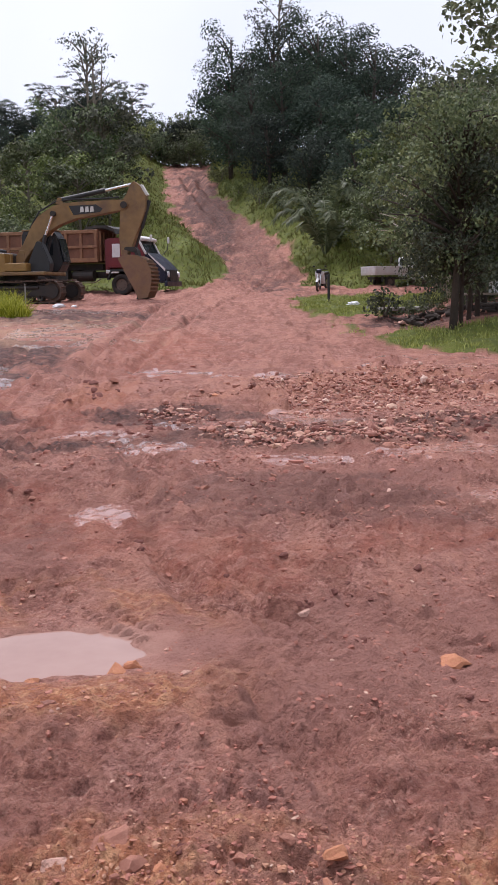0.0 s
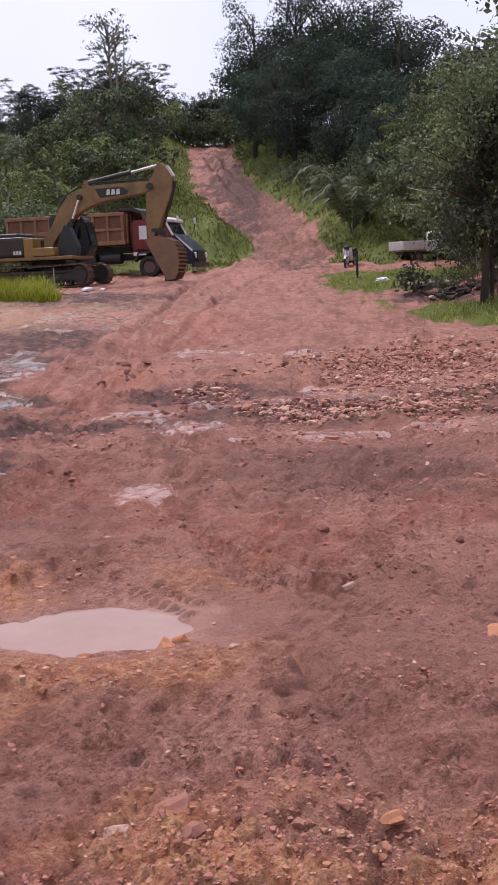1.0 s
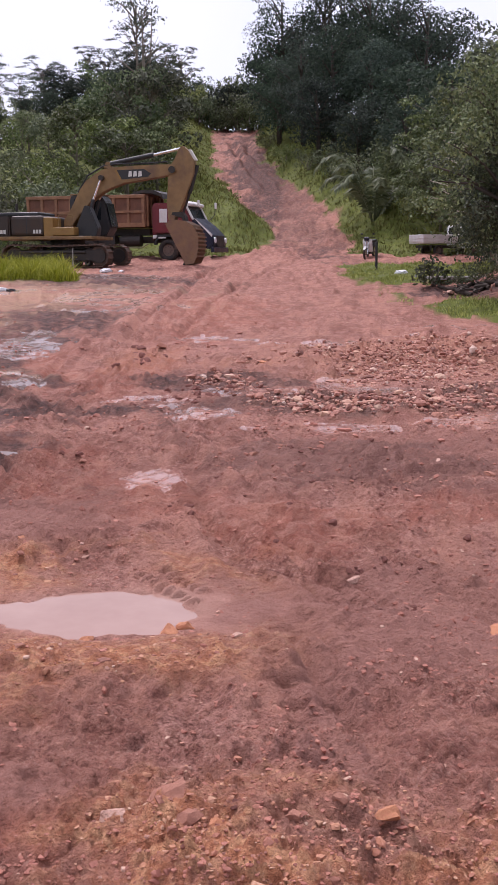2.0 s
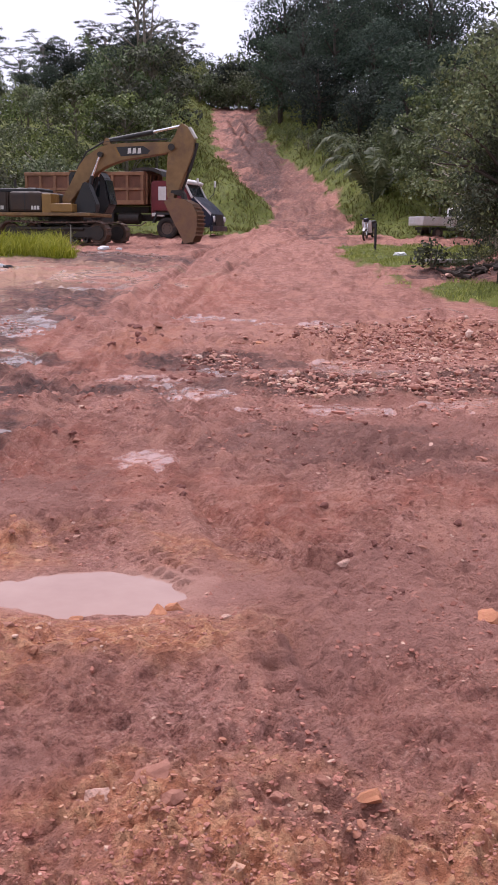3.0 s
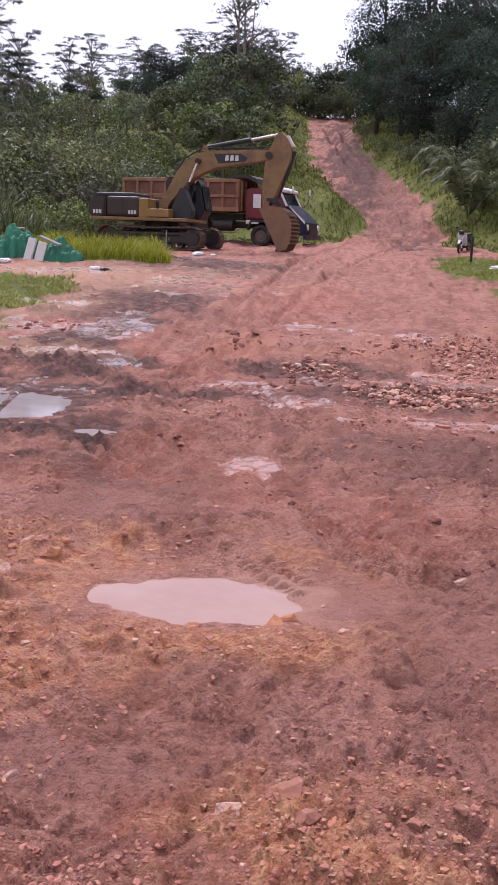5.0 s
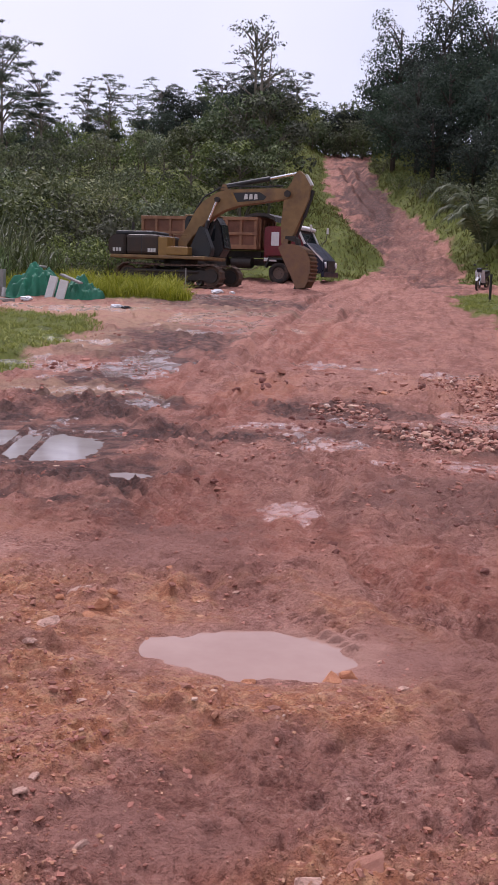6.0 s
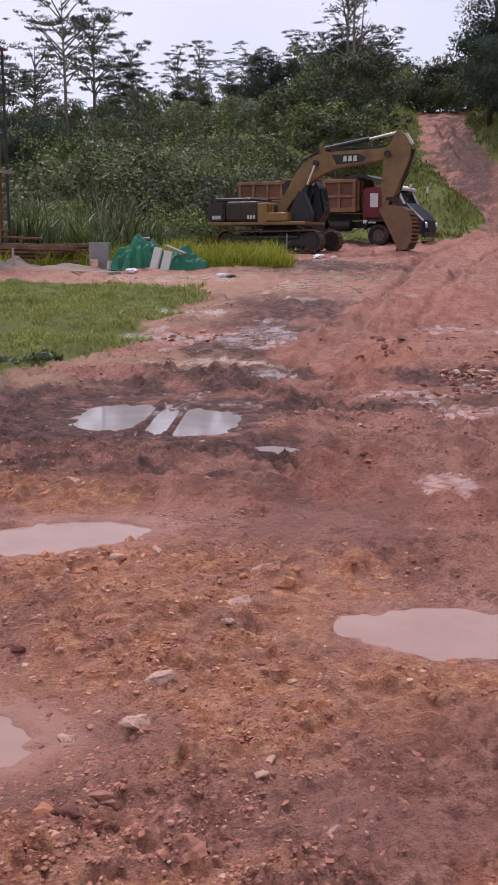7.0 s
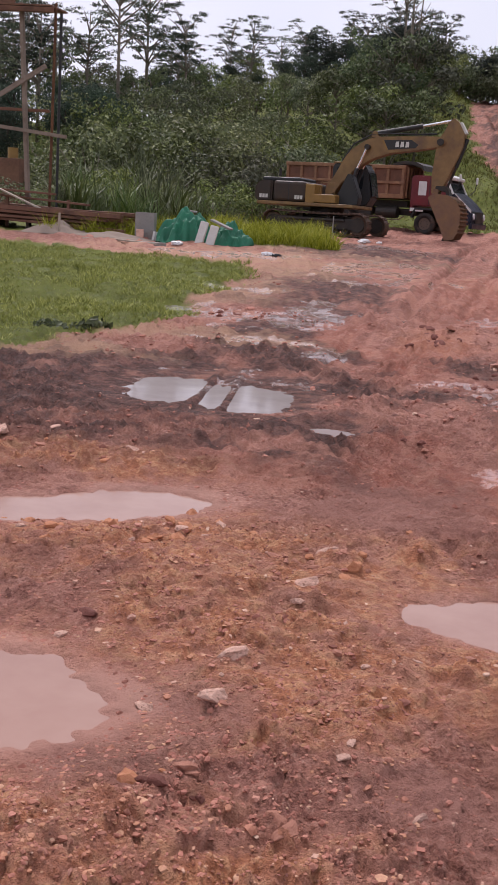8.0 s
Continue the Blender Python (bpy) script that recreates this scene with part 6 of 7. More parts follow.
def pebbles(name, label, x, y, size, mat, seed, flat=0.55, sink=0.1):
    """Chips of stone or mud, uneven twenty-sided lumps pressed into the ground."""
    rng = np.random.default_rng(seed)
    n = len(x)
    z = ground_z(x, y, 0.02)
    bm = bmesh.new()
    bmesh.ops.create_icosphere(bm, subdivisions=1, radius=1.0)
    bm.verts.ensure_lookup_table()
    base = np.array([tuple(v.co) for v in bm.verts])
    f0 = np.array([[v.index for v in f.verts] for f in bm.faces])
    bm.free()
    k = len(base)
    v = base[None] * (1 + rng.uniform(-0.32, 0.32, (n, k, 1))) + rng.normal(0, 0.1, (n, k, 3))
    v *= (size * 0.5)[:, None, None] * np.stack([rng.uniform(0.8, 1.5, n), rng.uniform(0.65, 1.1, n), np.full(n, flat) * rng.uniform(0.6, 1.4, n)], 1)[:, None, :]
    a = rng.uniform(0, math.tau, n)
    c, s = np.cos(a)[:, None], np.sin(a)[:, None]
    vx, vy = v[..., 0] * c - v[..., 1] * s, v[..., 0] * s + v[..., 1] * c
    v = np.stack([vx + x[:, None], vy + y[:, None], v[..., 2] + (z + size * sink)[:, None]], -1).reshape(-1, 3)
    f = (np.arange(n)[:, None, None] * k + f0[None]).reshape(-1, 3)
    return tagged(new(name, mesh_of(name, v, f, mat)), label, "gravel", "", "stuff")


def in_view(rng, n, y0, y1):
    """Places over the yard, as many near as far for the eye."""
    y = 1 / rng.uniform(1 / y1, 1 / y0, n)
    return rng.uniform(-(0.56 * y + 0.9), 0.27 * y + 0.4), y


def dry_ground(x, y):
    return (blob(POOLS, x, y) < -0.12) & (grass_cover(x, y) < 0.4)


rng = np.random.default_rng(900)
x, y = in_view(rng, 32000, 1.7, 9)
ok = dry_ground(x, y) & (1.3 * field(x, y, 0.5, 901) + 0.9 * field(x, y, 0.15, 902) + 1.2 * np.clip(blob(DARKS, x, y) + 0.3, 0, 0.5) > rng.uniform(-0.9, 1.3, len(x)))
x, y = x[ok], y[ok]
pebbles("mud_clods", "crumbs and clods of reddish mud strewn over the yard", x, y, np.minimum(0.0047 * (1 + 0.22 * y) * np.exp(rng.normal(0.3, 0.5, len(x))), 0.009 + 0.006 * y), M_CLODS, 903, 0.7, -0.16)
x, y = in_view(rng, 30000, 1.7, 9)
ok = dry_ground(x, y) & (blob(STONY, x, y) + 0.35 * field(x, y, 0.4, 905) + 0.2 * field(x, y, 0.12, 906) > rng.uniform(-0.25, 0.75, len(x)))
x, y = x[ok], y[ok]
pebbles("laterite_gravel", "orange and pale gravel pressed into the mud", x, y, np.minimum(0.0042 * (1 + 0.14 * y) * np.exp(rng.normal(0.3, 0.62, len(x))), 0.022 + 0.005 * y), M_GRAVEL, 907, 0.55, -0.16)
x, y = in_view(rng, 60000, 8.8, 30)
st_ = blob(STONY, x, y)
ok = dry_ground(x, y) & (x > -1.6) & (np.maximum(st_, blob(DARKS, x, y) - 0.35) + 0.4 * field(x, y, 0.8, 908) + 0.3 * field(x, y, 0.3, 918) > rng.uniform(0.0, 0.75, len(x)))
x, y = x[ok], y[ok]
pebbles("rubble", "broken laterite rubble spread over the far yard", x, y, np.clip(0.024 * np.exp(rng.normal(0.25, 0.5, len(x))), 0.016, 0.10) * (0.75 + 0.03 * y), M_RUBBLE, 909, 0.75, 0.1)
x, y = in_view(rng, 8000, 8.5, 60)
ok = dry_ground(x, y) & (field(x, y, 1.5, 910) + 0.5 * field(x, y, 0.4, 912) > rng.uniform(-0.4, 0.8, len(x)))
pebbles("mud_clods", "dark lumps of mud thrown up along the wheel tracks", x[ok], y[ok], 0.022 * np.exp(rng.normal(0.2, 0.5, ok.sum())) * (0.7 + 0.022 * y[ok]), M_CLODS, 911, 0.55, 0.02)


def stone_mesh(seed, mat, jag=0.34):
    bm = bmesh.new()
    bmesh.ops.create_icosphere(bm, subdivisions=2, radius=0.5)
    rng_ = random.Random(seed)
    off = Vector((rng_.uniform(0, 50), rng_.uniform(0, 50), rng_.uniform(0, 50)))
    cuts = [(Vector((rng_.gauss(0, 1), rng_.gauss(0, 1), rng_.gauss(0, 1))).normalized(), rng_.uniform(0.2, 0.4)) for _ in range(9)]
    for v in bm.verts:
        for nrm, d in cuts:
            k = v.co.dot(nrm) - d
            if k > 0:
                v.co -= nrm * k * 0.9
        v.co *= 1 + jag * noise.noise(v.co * 3.1 + off) + jag * 0.7 * noise.noise(v.co * 8 + off)
    me = bpy.data.meshes.new("stone")
    bm.to_mesh(me)
    bm.free()
    me.materials.append(mat)
    return me


STONES = {k: [stone_mesh(950 + i * 7 + j, m_) for j in range(4)] for i, (k, m_) in enumerate((("mud", M_STONE), ("pale", M_STONE_PALE), ("dark", M_STONE_DARK), ("orange", M_STONE_ORANGE)))}
STONE_LABEL = {"mud": "reddish laterite stone lying in the mud", "pale": "pale rough stone lying on wet gravel", "dark": "dark clod of churned mud on the ground", "orange": "orange-yellow laterite lump pressed into mud"}


def stone(kind, x, y, size, flat=0.55, sink=-0.08, turn=None):
    me = random.choice(STONES[kind])
    ob = new("stone" if kind != "dark" else "mud_clod", me)
    z = float(ground_z(np.array([x]), np.array([y]), 0.02)[0])
    s = size * random.uniform(0.9, 1.1)
    ob.matrix_basis = pose(x, y, z + size * flat * sink, random.uniform(-14, 14), random.uniform(-14, 14), random.uniform(0, 360) if turn is None else turn) @ Matrix.Diagonal((s * 1.2, s * 0.9, s * flat, 1))
    return tagged(ob, STONE_LABEL[kind], "stone" if kind != "dark" else "mud clod", "loose stones" if kind != "dark" else "mud clods")


random.seed(41)
for kind, sx, sy, ss in (("pale", -0.43, 2.46, 0.08), ("mud", -0.28, 2.49, 0.075), ("mud", -0.22, 2.41, 0.055), ("orange", -0.15, 2.39, 0.04), ("mud", 0.05, 2.43, 0.045), ("orange", 0.29, 2.46, 0.055), ("mud", 0.16, 2.53, 0.04),
                         ("pale", -1.75, 2.99, 0.075), ("pale", -1.80, 3.35, 0.085), ("pale", -1.96, 2.91, 0.05), ("pale", -1.72, 4.26, 0.10), ("orange", -2.55, 5.15, 0.085), ("pale", -2.69, 4.71, 0.09), ("orange", -2.86, 4.73, 0.10),
                         ("pale", -3.32, 6.24, 0.10), ("pale", -2.46, 3.36, 0.05), ("dark", -2.44, 3.54, 0.07), ("dark", -1.74, 2.41, 0.05), ("mud", -1.69, 2.52, 0.05), ("pale", -1.28, 2.85, 0.035), ("pale", -1.29, 2.75, 0.035),
                         ("pale", -1.04, 2.54, 0.035), ("mud", -1.39, 2.40, 0.05), ("mud", -1.34, 2.26, 0.06), ("orange", -1.84, 2.46, 0.06), ("orange", -2.42, 4.54, 0.09), ("orange", -0.47, 3.96, 0.09), ("orange", -0.40, 3.99, 0.06), ("orange", -0.78, 3.86, 0.05),
                         ("pale", 0.30, 4.67, 0.07), ("pale", 0.98, 7.08, 0.10), ("orange", 0.86, 4.04, 0.09), ("mud", -1.5, 9.3, 0.10),
                         ("mud", -3.9, 6.1, 0.10), ("pale", -4.3, 6.3, 0.11), ("pale", -4.05, 6.6, 0.10), ("mud", -3.55, 6.0, 0.10), ("orange", -3.35, 5.85, 0.09), ("dark", -3.08, 4.98, 0.05), ("mud", 1.3, 6.9, 0.09)):
    stone(kind, sx, sy, ss * (1.35 if sy < 4.4 else 1.1), 0.55, 0.04)
# small heaps of broken dark clods
for cx, cy, spread_, count_, big_ in ((0.07, 7.71, 0.16, 9, 0.10), (0.55, 4.86, 0.07, 6, 0.05), (0.30, 4.70, 0.07, 5, 0.045), (0.52, 4.29, 0.06, 6, 0.045), (0.86, 3.7, 0.07, 6, 0.04), (1.37, 9.9, 0.2, 8, 0.16),
                                      (-2.3, 14.3, 0.3, 12, 0.16), (-2.26, 15.6, 0.3, 10, 0.17), (-0.87, 12.75, 0.25, 9, 0.14), (-1.74, 7.52, 0.12, 7, 0.07), (-5.4, 16.1, 0.25, 7, 0.15), (-2.5, 3.5, 0.08, 6, 0.04), (0.0, 2.45, 0.12, 7, 0.035), (-1.72, 2.42, 0.08, 6, 0.035)):
    for k in range(count_):
        stone(random.choice(("dark", "dark", "mud")), cx + random.gauss(0, 1) * spread_, cy + random.gauss(0, 0.8) * spread_, big_ * random.uniform(0.45, 1.1), 0.7)
for k in range(45):
    spot = random.choice(STONY[:4] + STONY[6:7] + STONY[9:10])
    sx, sy = spot[0] + random.uniform(-1, 1) * spot[2], spot[1] + random.uniform(-1, 1) * spot[3]
    if blob(POOLS, np.array([sx]), np.array([sy]))[0] < -0.2:
        stone(random.choice(("mud", "mud", "orange", "orange", "pale")), sx, sy, random.uniform(0.025, 0.06))
for k in range(45):
    spot = random.choice(STONY[4:6])
    sx, sy = spot[0] + random.gauss(0, 0.55) * spot[2], spot[1] + random.gauss(0, 0.5) * spot[3]
    stone(random.choice(("mud", "mud", "orange", "dark", "dark")), sx, sy, random.uniform(0.05, 0.13))
for k in range(16):
    stone(random.choice(("mud", "orange", "pale", "dark", "mud")), random.uniform(0.6, 2.6), 10.0 + random.gauss(0, 0.28), random.uniform(0.06, 0.13))

# the bank of stones before the far puddle, and the churned ridge across the yard
for k in range(70):
    sx = random.uniform(-3.7, -1.5)
    stone(random.choice(("orange", "orange", "mud", "pale")), sx, 4.62 + 0.08 * math.sin(sx * 5) + random.gauss(0, 0.13), random.uniform(0.03, 0.085), 0.7)
for k in range(150):
    sx = random.uniform(-1.7, 3.3)
    stone(random.choice(("dark", "dark", "dark", "mud", "dark")), sx, 10.9 + random.gauss(0, 0.5), random.uniform(0.04, 0.12), 0.75)
for k in range(60):
    sx = random.uniform(-0.8, 1.9)
    stone(random.choice(("dark", "dark", "mud")), sx, random.uniform(4.8, 8.8), random.uniform(0.025, 0.07), 0.7)

# ---- posts and building rubbish round the yard ----
def put(ob, x, y, turn=0.0, up=0.0):
    ob.matrix_basis = pose(x, y, ground_at(x, y) + up, 0, 0, turn)
    return ob


pst = thing("marker_post", "thin grey steel stake standing in the grass edge", "post")
part("stake", tube((0, 0, -0.2), (0.01, 0, 0.86), 0.022, sides=8), M_CONCRETE, pst)
put(pst, -8.35, 38.3)
pst = thing("marker_post", "short dark post standing on the grass tip", "post")
part("stake", tube((0, 0, -0.2), (0.0, 0, 0.95), 0.05, 0.045, 10), M_BLACK, pst)
part("cap", tube((0, 0, 0.95), (0, 0, 1.02), 0.06, 0.05, 10), M_BLACK, pst)
put(pst, 2.63, 39.3)
pst = thing("wooden_stake", "low wooden stake at the edge of the grass lot", "post")
part("stake", box((0.07, 0.05, 0.75), (0, 0, 0.3), (2, 3, 0), 0.006), M_TIMBER_PALE, pst)
put(pst, -16.3, 32.4)


def tarp_heap(m):
    """A sheet laid over a heap: a draped grid with folds, and a crumpled tail."""
    hp = thing("tarpaulin_heap", "crumpled green tarpaulin draped over a heap of materials", "tarpaulin", m)
    n = 130
    gx, gy = np.meshgrid(np.linspace(-1.75, 1.75, n), np.linspace(-1.0, 1.0, n))
    r1 = np.sqrt(((gx + 0.5) / 0.95) ** 2 + (gy / 0.9) ** 2)
    r2 = np.sqrt(((gx - 0.95) / 0.75) ** 2 + (gy / 0.6) ** 2)
    ang = np.arctan2(gy, gx + 0.5)
    z = np.maximum(1.12 * np.clip(1.05 - r1, 0, 1) ** 0.72, 0.62 * np.clip(1.05 - r2, 0, 1) ** 0.6)
    fold = 0.16 * np.sin(ang * 13 + 2 * field(gx, gy, 0.6, 3)) * step(0.2, 0.8, r1) * step(1.15, 0.8, r1)
    z = z + fold + 0.16 * turned_field(gx, gy, 0.27, 5) * (z > 0.02) - 0.17 * np.abs(turned_field(gx, gy, 0.2, 15)) * (z > 0.02) - 0.10 * np.abs(turned_field(gx, gy, 0.1, 16)) * (z > 0.02) + 0.22 * np.abs(field(gx, gy, 0.2, 6)) * (gx > 0.4) * (z > 0.02)
    keep = np.minimum(r1, r2) < 1.08 + 0.06 * field(gx, gy, 0.3, 8)
    v = np.stack([gx, gy, z], -1).reshape(-1, 3)
    i = np.arange(n * n).reshape(n, n)
    ok = (keep[:-1, :-1] & keep[1:, 1:] & keep[:-1, 1:] & keep[1:, :-1]).ravel()
    f = np.stack([i[:-1, :-1], i[:-1, 1:], i[1:, 1:], i[1:, :-1]], -1).reshape(-1, 4)[ok]
    o = new("sheet", mesh_of("sheet", v, f, M_TARP, True))
    o.parent = hp
    o.modifiers.new("thick", "SOLIDIFY").thickness = 0.008
    part("board_on_top", box((0.5, 0.25, 0.05), (-0.5, 0.1, 0.98), (4, 3, 12), 0.01), M_CONCRETE, hp, "grey board weighing down the sheet")
    return hp


put(tarp_heap(None), -11.35, 32.4, 4)


def slab(size, at, rot, mat, name, label, category):
    ob = thing(name, label, category)
    part("body", box(size, (0, 0, size[2] / 2), bevel=0.012), mat, ob)
    ob.matrix_basis = pose(at[0], at[1], ground_at(at[0], at[1]) + at[2], *rot)
    return ob


slab((0.26, 0.09, 0.78), (-11.15, 31.35, -0.02), (-14, 9, -10), M_SLAB, "concrete_slab", "whitish concrete slab leaning on the tarpaulin heap", "slab")
slab((0.26, 0.09, 0.68), (-10.72, 31.1, -0.02), (-12, 12, 4), M_SLAB, "concrete_slab", "whitish concrete slab leaning beside the green tarpaulin", "slab")
slab((0.8, 0.2, 0.06), (-10.6, 31.9, 0.62), (0, 18, -20), M_CONCRETE, "board", "grey board lying across the tarpaulin heap", "board")
slab((0.62, 0.5, 0.88), (-13.35, 32.6, -0.03), (0, 0, 12), M_CONCRETE, "concrete_block", "upright grey concrete block beside the timber pile", "concrete block")
slab((0.24, 0.12, 0.36), (-13.35, 32.1, -0.02), (-10, 0, 20), M_STONE_PALE, "brick_block", "pinkish building block leaning on the concrete block", "block")
slab((0.22, 0.2, 0.3), (-12.85, 32.2, -0.02), (0, 10, 40), M_SLAB, "brick_block", "pale building block on the ground", "block")
slab((1.5, 0.14, 0.05), (-12.6, 29.9, 0.06), (0, 2, -8), M_TIMBER_PALE, "plank", "pale plank lying at the grass edge", "plank")
slab((0.9, 0.4, 0.1), (-12.2, 30.0, 0.0), (0, 0, -12), M_CONCRETE, "board", "grey board flat on the sand", "board")
slab((1.6, 0.1, 0.04), (-13.7, 30.4, 0.04), (0, 0, 10), M_TIMBER_PALE, "plank", "weathered thin plank on the ground", "plank")


def crumpled(x, y, size, mat, name, label):
    bm = bmesh.new()
    bmesh.ops.create_icosphere(bm, subdivisions=3, radius=0.5)
    for v in bm.verts:
        v.co *= 1 + 0.35 * noise.noise(v.co * 5 + Vector((x, y, 0))) + 0.2 * noise.noise(v.co * 11)
        v.co.z *= 0.5
    ob = part(name, bm, mat)
    ob.matrix_basis = pose(x, y, ground_at(x, y) + size * 0.15, 0, 0, x * 40) @ Matrix.Diagonal((size * 1.4, size, size, 1))
    return tagged(ob, label, "litter")


crumpled(-11.7, 31.0, 0.32, M_PLASTIC, "plastic_bag", "crumpled white plastic bag beside the tarpaulin heap")
crumpled(-8.4, 29.3, 0.26, M_PLASTIC, "plastic_bag", "white and black litter on the sandy ground")
crumpled(-8.1, 29.15, 0.2, M_BLACK, "plastic_bag", "black plastic scrap on the sandy ground")
crumpled(-7.85, 36.9, 0.3, M_STONE_PALE, "rag", "pale rag at the foot of the grass bank")
crumpled(-7.2, 38.6, 0.4, M_PLASTIC, "plastic_bag", "white litter in the mud before the excavator")
crumpled(-6.7, 38.9, 0.22, M_PLASTIC, "plastic_bag", "white litter in the mud before the excavator")
crumpled(3.35, 37.0, 0.35, M_PLASTIC, "plastic_bag", "white plastic scrap on the verge")

# sand heap and timber pile
bm = bmesh.new()
bmesh.ops.create_grid(bm, x_segments=40, y_segments=24, size=1.0)
for v in bm.verts:
    r = math.hypot(v.co.x, v.co.y)
    v.co = Vector((v.co.x * 1.3, v.co.y * 0.8, max(0, 1 - r) ** 0.8 * 0.4 * (1 + 0.5 * noise.noise(v.co * 3)) - 0.03))
heap = part("sand_mound", bm, M_SAND, None, "", True)
tagged(heap, "low grey sand heap beside the timber pile", "sand heap")
put(heap, -16.6, 32.9, 5)
bm = bmesh.new()
bmesh.ops.create_grid(bm, x_segments=40, y_segments=24, size=1.0)
for v in bm.verts:
    r = math.hypot(v.co.x, v.co.y)
    v.co = Vector((v.co.x * 1.8, v.co.y * 0.8, max(0, 1 - r) ** 0.8 * 0.22 * (1 + 0.5 * noise.noise(v.co * 3 + Vector((5, 1, 0)))) - 0.03))
heap = part("sand_mound", bm, M_SAND, None, "", True)
tagged(heap, "spread-out brownish sand at the end of the timber", "sand heap")
put(heap, -14.4, 32.2, -8)

pile = []
random.seed(9)
for k in range(24):
    lay = k // 6
    ln = random.uniform(4.2, 7.2)
    pl = thing("timber_plank", "long rain-darkened reddish timber plank in a pile", "plank", None, "timber pile")
    part("board", box((ln, random.uniform(0.16, 0.25), random.uniform(0.08, 0.15)), bevel=0.008), M_TIMBER, pl)
    xx, yy = -17.6 + random.uniform(-0.7, 0.7), 34.0 + (k % 6) * 0.26 - 0.7
    pl.matrix_basis = pose(xx, yy, ground_at(xx, yy) + 0.26 + lay * 0.14 + random.uniform(0, 0.03), random.uniform(-4, 4), random.uniform(0, 2.2), random.uniform(-3, 3))
for bx in (-19.5, -17.2, -15.2):
    br = thing("timber_bearer", "squared timber bearer under the plank pile", "beam", None, "pile bearers")
    part("beam", box((0.16, 1.7, 0.3), (0, 0, 0.02), bevel=0.01), M_TIMBER, br)
    br.matrix_basis = pose(bx, 34.0, ground_at(bx, 34.0) + 0.06)


def scaffold():
    """The edge of a building under construction: posts, planks, a platform."""
    sc = thing("building_frame", "rough timber and pipe frame of a building under construction", "scaffold", pose(-18.6, 34.0, ground_at(-18.6, 34.0)))
    part("post", tube((1.05, 0.2, 0), (1.15, 0.2, 7.4), 0.05, sides=10), M_RUSTPIPE, sc, "rusty pipe post")
    part("post", tube((-2.2, 1.2, 0), (-2.15, 1.2, 7.6), 0.05, sides=10), M_RUSTPIPE, sc, "rusty pipe post")
    part("column", plate([(0.28, 0.0), (0.42, 0.0), (0.0, 7.4), (-0.13, 7.4)], 0.16, 0.1, 0.01), M_TIMBER_GREY, sc, "pale wooden column bound with wire")
    part("post", tube((0.75, 1.4, 0), (0.78, 1.4, 7.4), 0.05, sides=10), M_BLACK, sc)
    part("brace", box((1.9, 0.06, 0.16), (0.1, -0.05, 4.9), (0, -32, 8), 0.008), M_TIMBER_GREY, sc, "slanting pale plank")
    part("ledger", box((2.6, 0.05, 0.12), (0.45, -0.06, 3.25), (0, 6, 3), 0.008), M_TIMBER_GREY, sc, "weathered horizontal plank")
    part("ledger", box((3.4, 0.06, 0.1), (-0.8, 0.4, 4.0), (0, 1, 0), 0.008), M_TIMBER, sc)
    for k in range(4):
        part("platform_plank", box((3.6, 0.28, 0.06), (-0.6, -0.1 + 0.32 * k, 7.3), (0, 1.5, 0), 0.008), M_TIMBER, sc)
    part("platform_beam", box((3.7, 0.1, 0.16), (-0.6, -0.2, 7.17), (0, 1.5, 0), 0.01), M_TIMBER, sc)
    part("board_wall", box((2.4, 0.05, 1.1), (-1.6, 0.3, 7.9), bevel=0.01), M_TIMBER, sc, "dark red boarded panel")
    part("trestle", box((2.4, 0.3, 0.07), (0.2, -0.2, 1.25), (0, 2, 6), 0.01), M_TIMBER, sc)
    part("trestle", box((3.2, 0.3, 0.07), (1.0, 0.0, 1.0), (0, 3, 3), 0.01), M_TIMBER, sc)
    part("leaning_plank", box((2.6, 0.16, 0.05), (0.2, -0.6, 1.05), (0, 21, 4), 0.008), M_TIMBER_PALE, sc, "pale leaning plank")
    for x in (-0.4, 1.9):
        part("trestle_leg", box((0.1, 0.1, 1.1), (x, -0.05, 0.5), bevel=0.01), M_TIMBER, sc)
    return sc


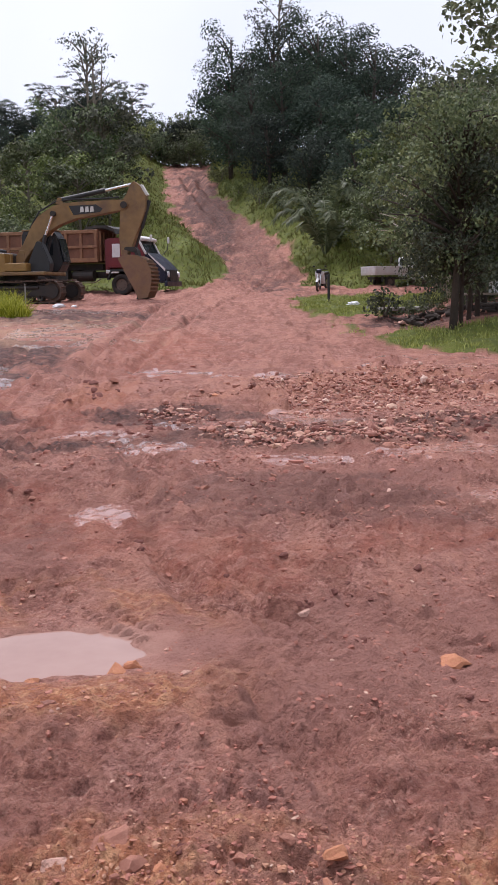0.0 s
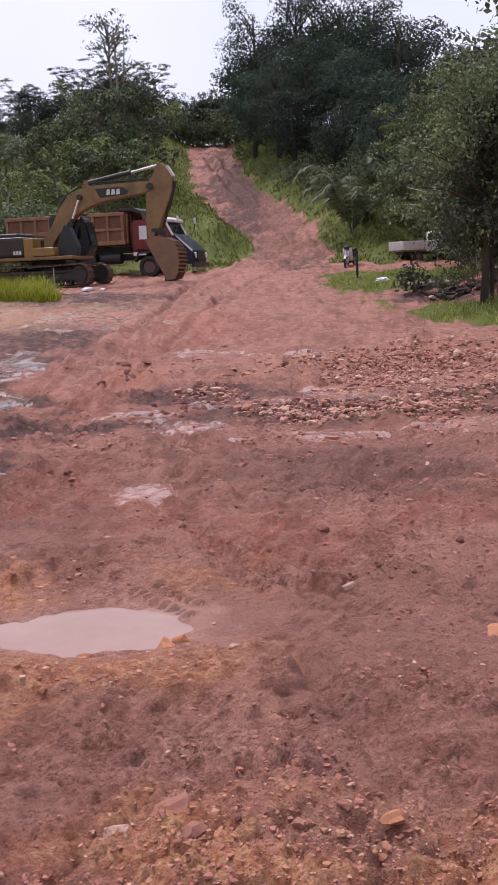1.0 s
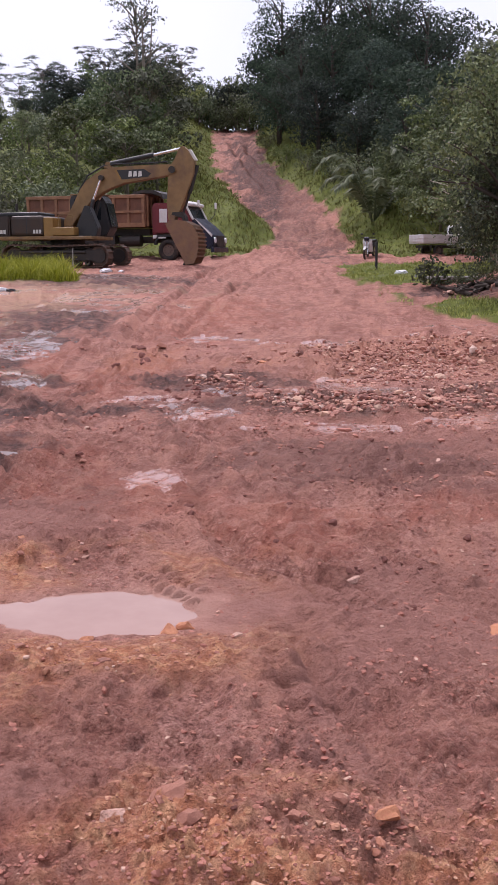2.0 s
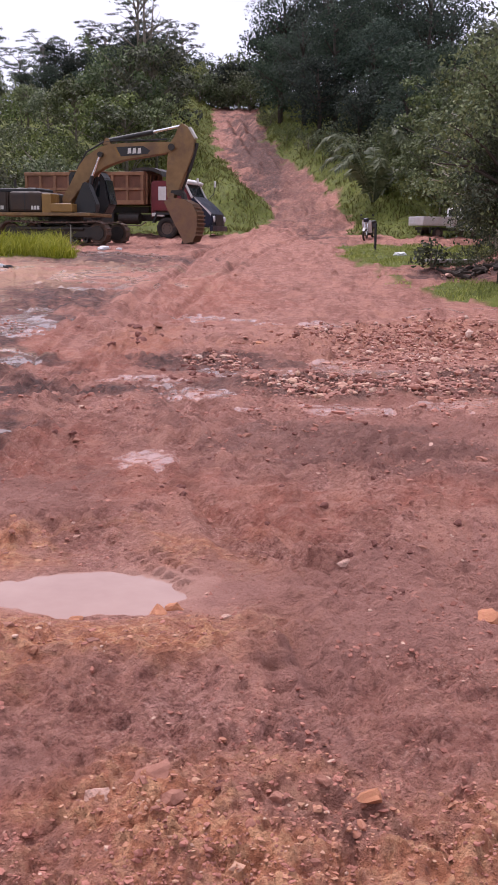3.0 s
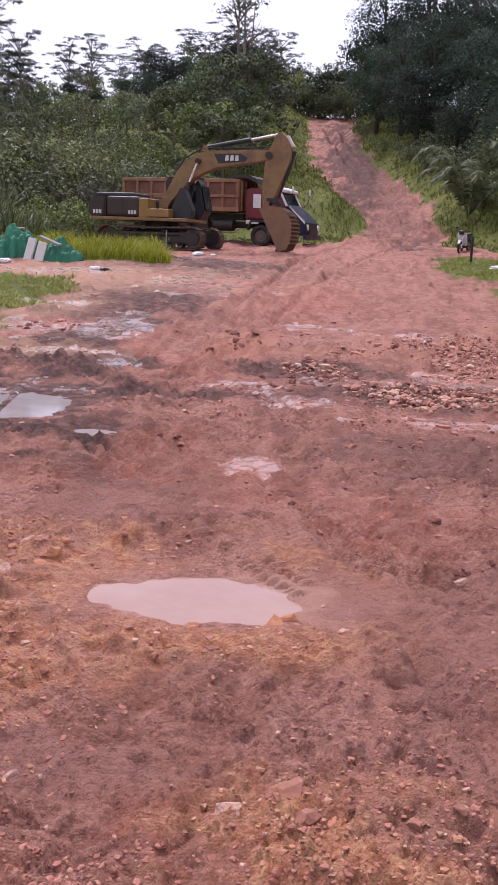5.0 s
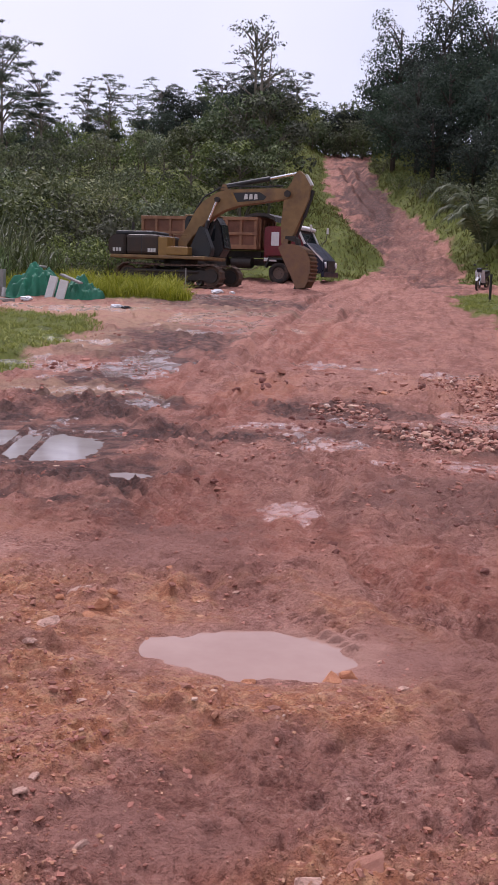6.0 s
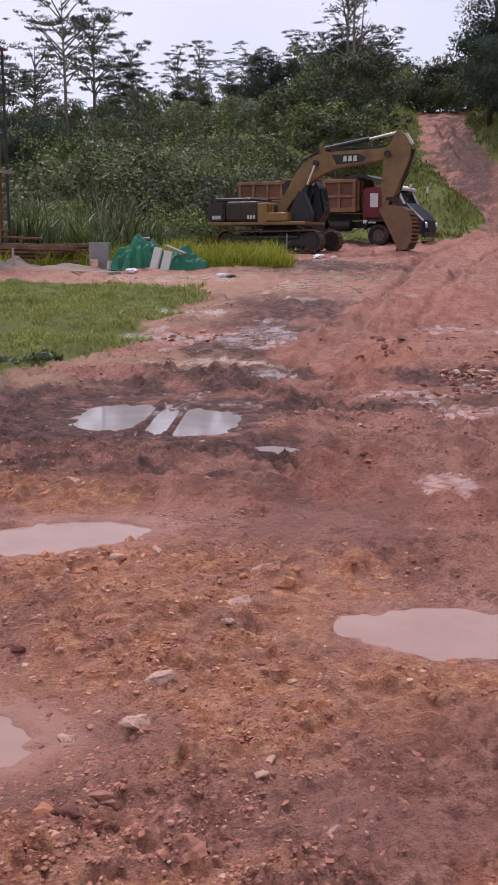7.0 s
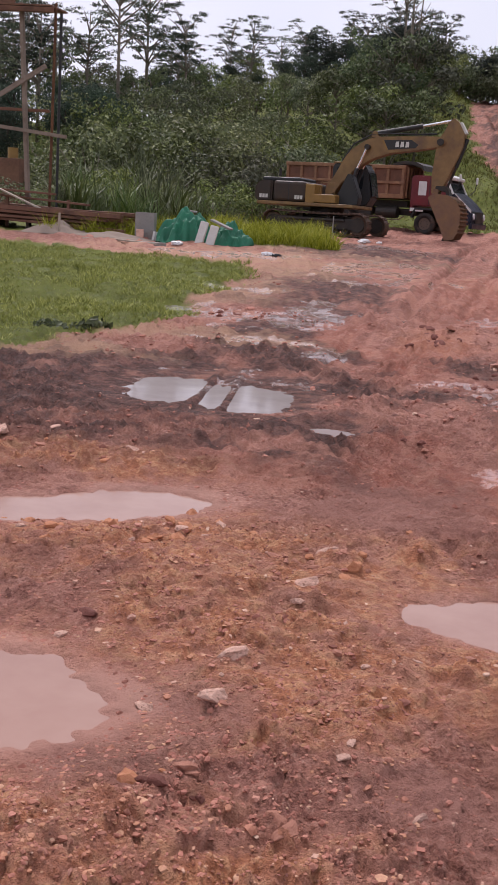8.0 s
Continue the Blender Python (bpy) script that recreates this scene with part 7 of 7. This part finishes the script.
scaffold()
yl = thing("drum", "yellow plastic drum seen far behind the building frame", "drum", pose(-25.7, 47, ground_at(-25.7, 47) + 2.4))
part("body", tube((0, 0, 0), (0, 0, 0.5), 0.25, sides=16), M_YELLOW_CLEAN, yl)
part("platform", box((1.2, 1.0, 2.5), (0, 0, -1.25), bevel=0.02), M_TIMBER, yl)

# things under the verge trees
random.seed(15)
for k in range(70):
    ln = random.uniform(0.18, 0.6)
    lg = thing("log", "cut dark log in the heap under the trees", "log", None, "log heap")
    part("bark", add_limb(bmesh.new(), [(-ln / 2, 0, 0), (0, random.uniform(-0.03, 0.03), 0.01), (ln / 2, 0, 0)], [random.uniform(0.025, 0.065)] * 3, 7), M_BARK_DARK, lg)
    lx, ly = random.uniform(3.7, 6.4), random.uniform(27.2, 28.8)
    lg.matrix_basis = pose(lx, ly, ground_at(lx, ly) + random.uniform(0.02, 0.13), random.uniform(-20, 20), random.uniform(-12, 12), random.uniform(0, 180))
for k in range(18):
    lx, ly = random.uniform(3.5, 6.3), random.uniform(26.6, 28.6)
    stone(random.choice(("pale", "dark", "mud")), lx, ly, random.uniform(0.10, 0.24))
bn = thing("bench", "low grey plank bench under the trees", "bench", pose(6.1, 27.6, ground_at(6.1, 27.6), 0, 0, 6))
part("seat", box((1.5, 0.42, 0.06), (0, 0, 0.46), bevel=0.01), M_TIMBER_PALE, bn)
for x in (-0.6, 0.6):
    part("leg", box((0.08, 0.36, 0.44), (x, 0, 0.22), bevel=0.008), M_BARK_DARK, bn)
slab((0.3, 0.25, 0.3), (6.2, 27.6, 0.49), (0, 0, 15), M_PLASTIC, "plastic_canister", "white plastic canister on the bench", "canister")
slab((2.6, 1.4, 0.09), (5.0, 31.5, 0.0), (0, 0, 10), M_CONCRETE, "concrete_pad", "pale flat concrete pad behind the logs", "concrete pad")
slab((1.6, 0.8, 0.09), (6.5, 30.5, 0.0), (0, 0, 0), M_CONCRETE, "concrete_pad", "pale flat concrete pad behind the bench", "concrete pad")
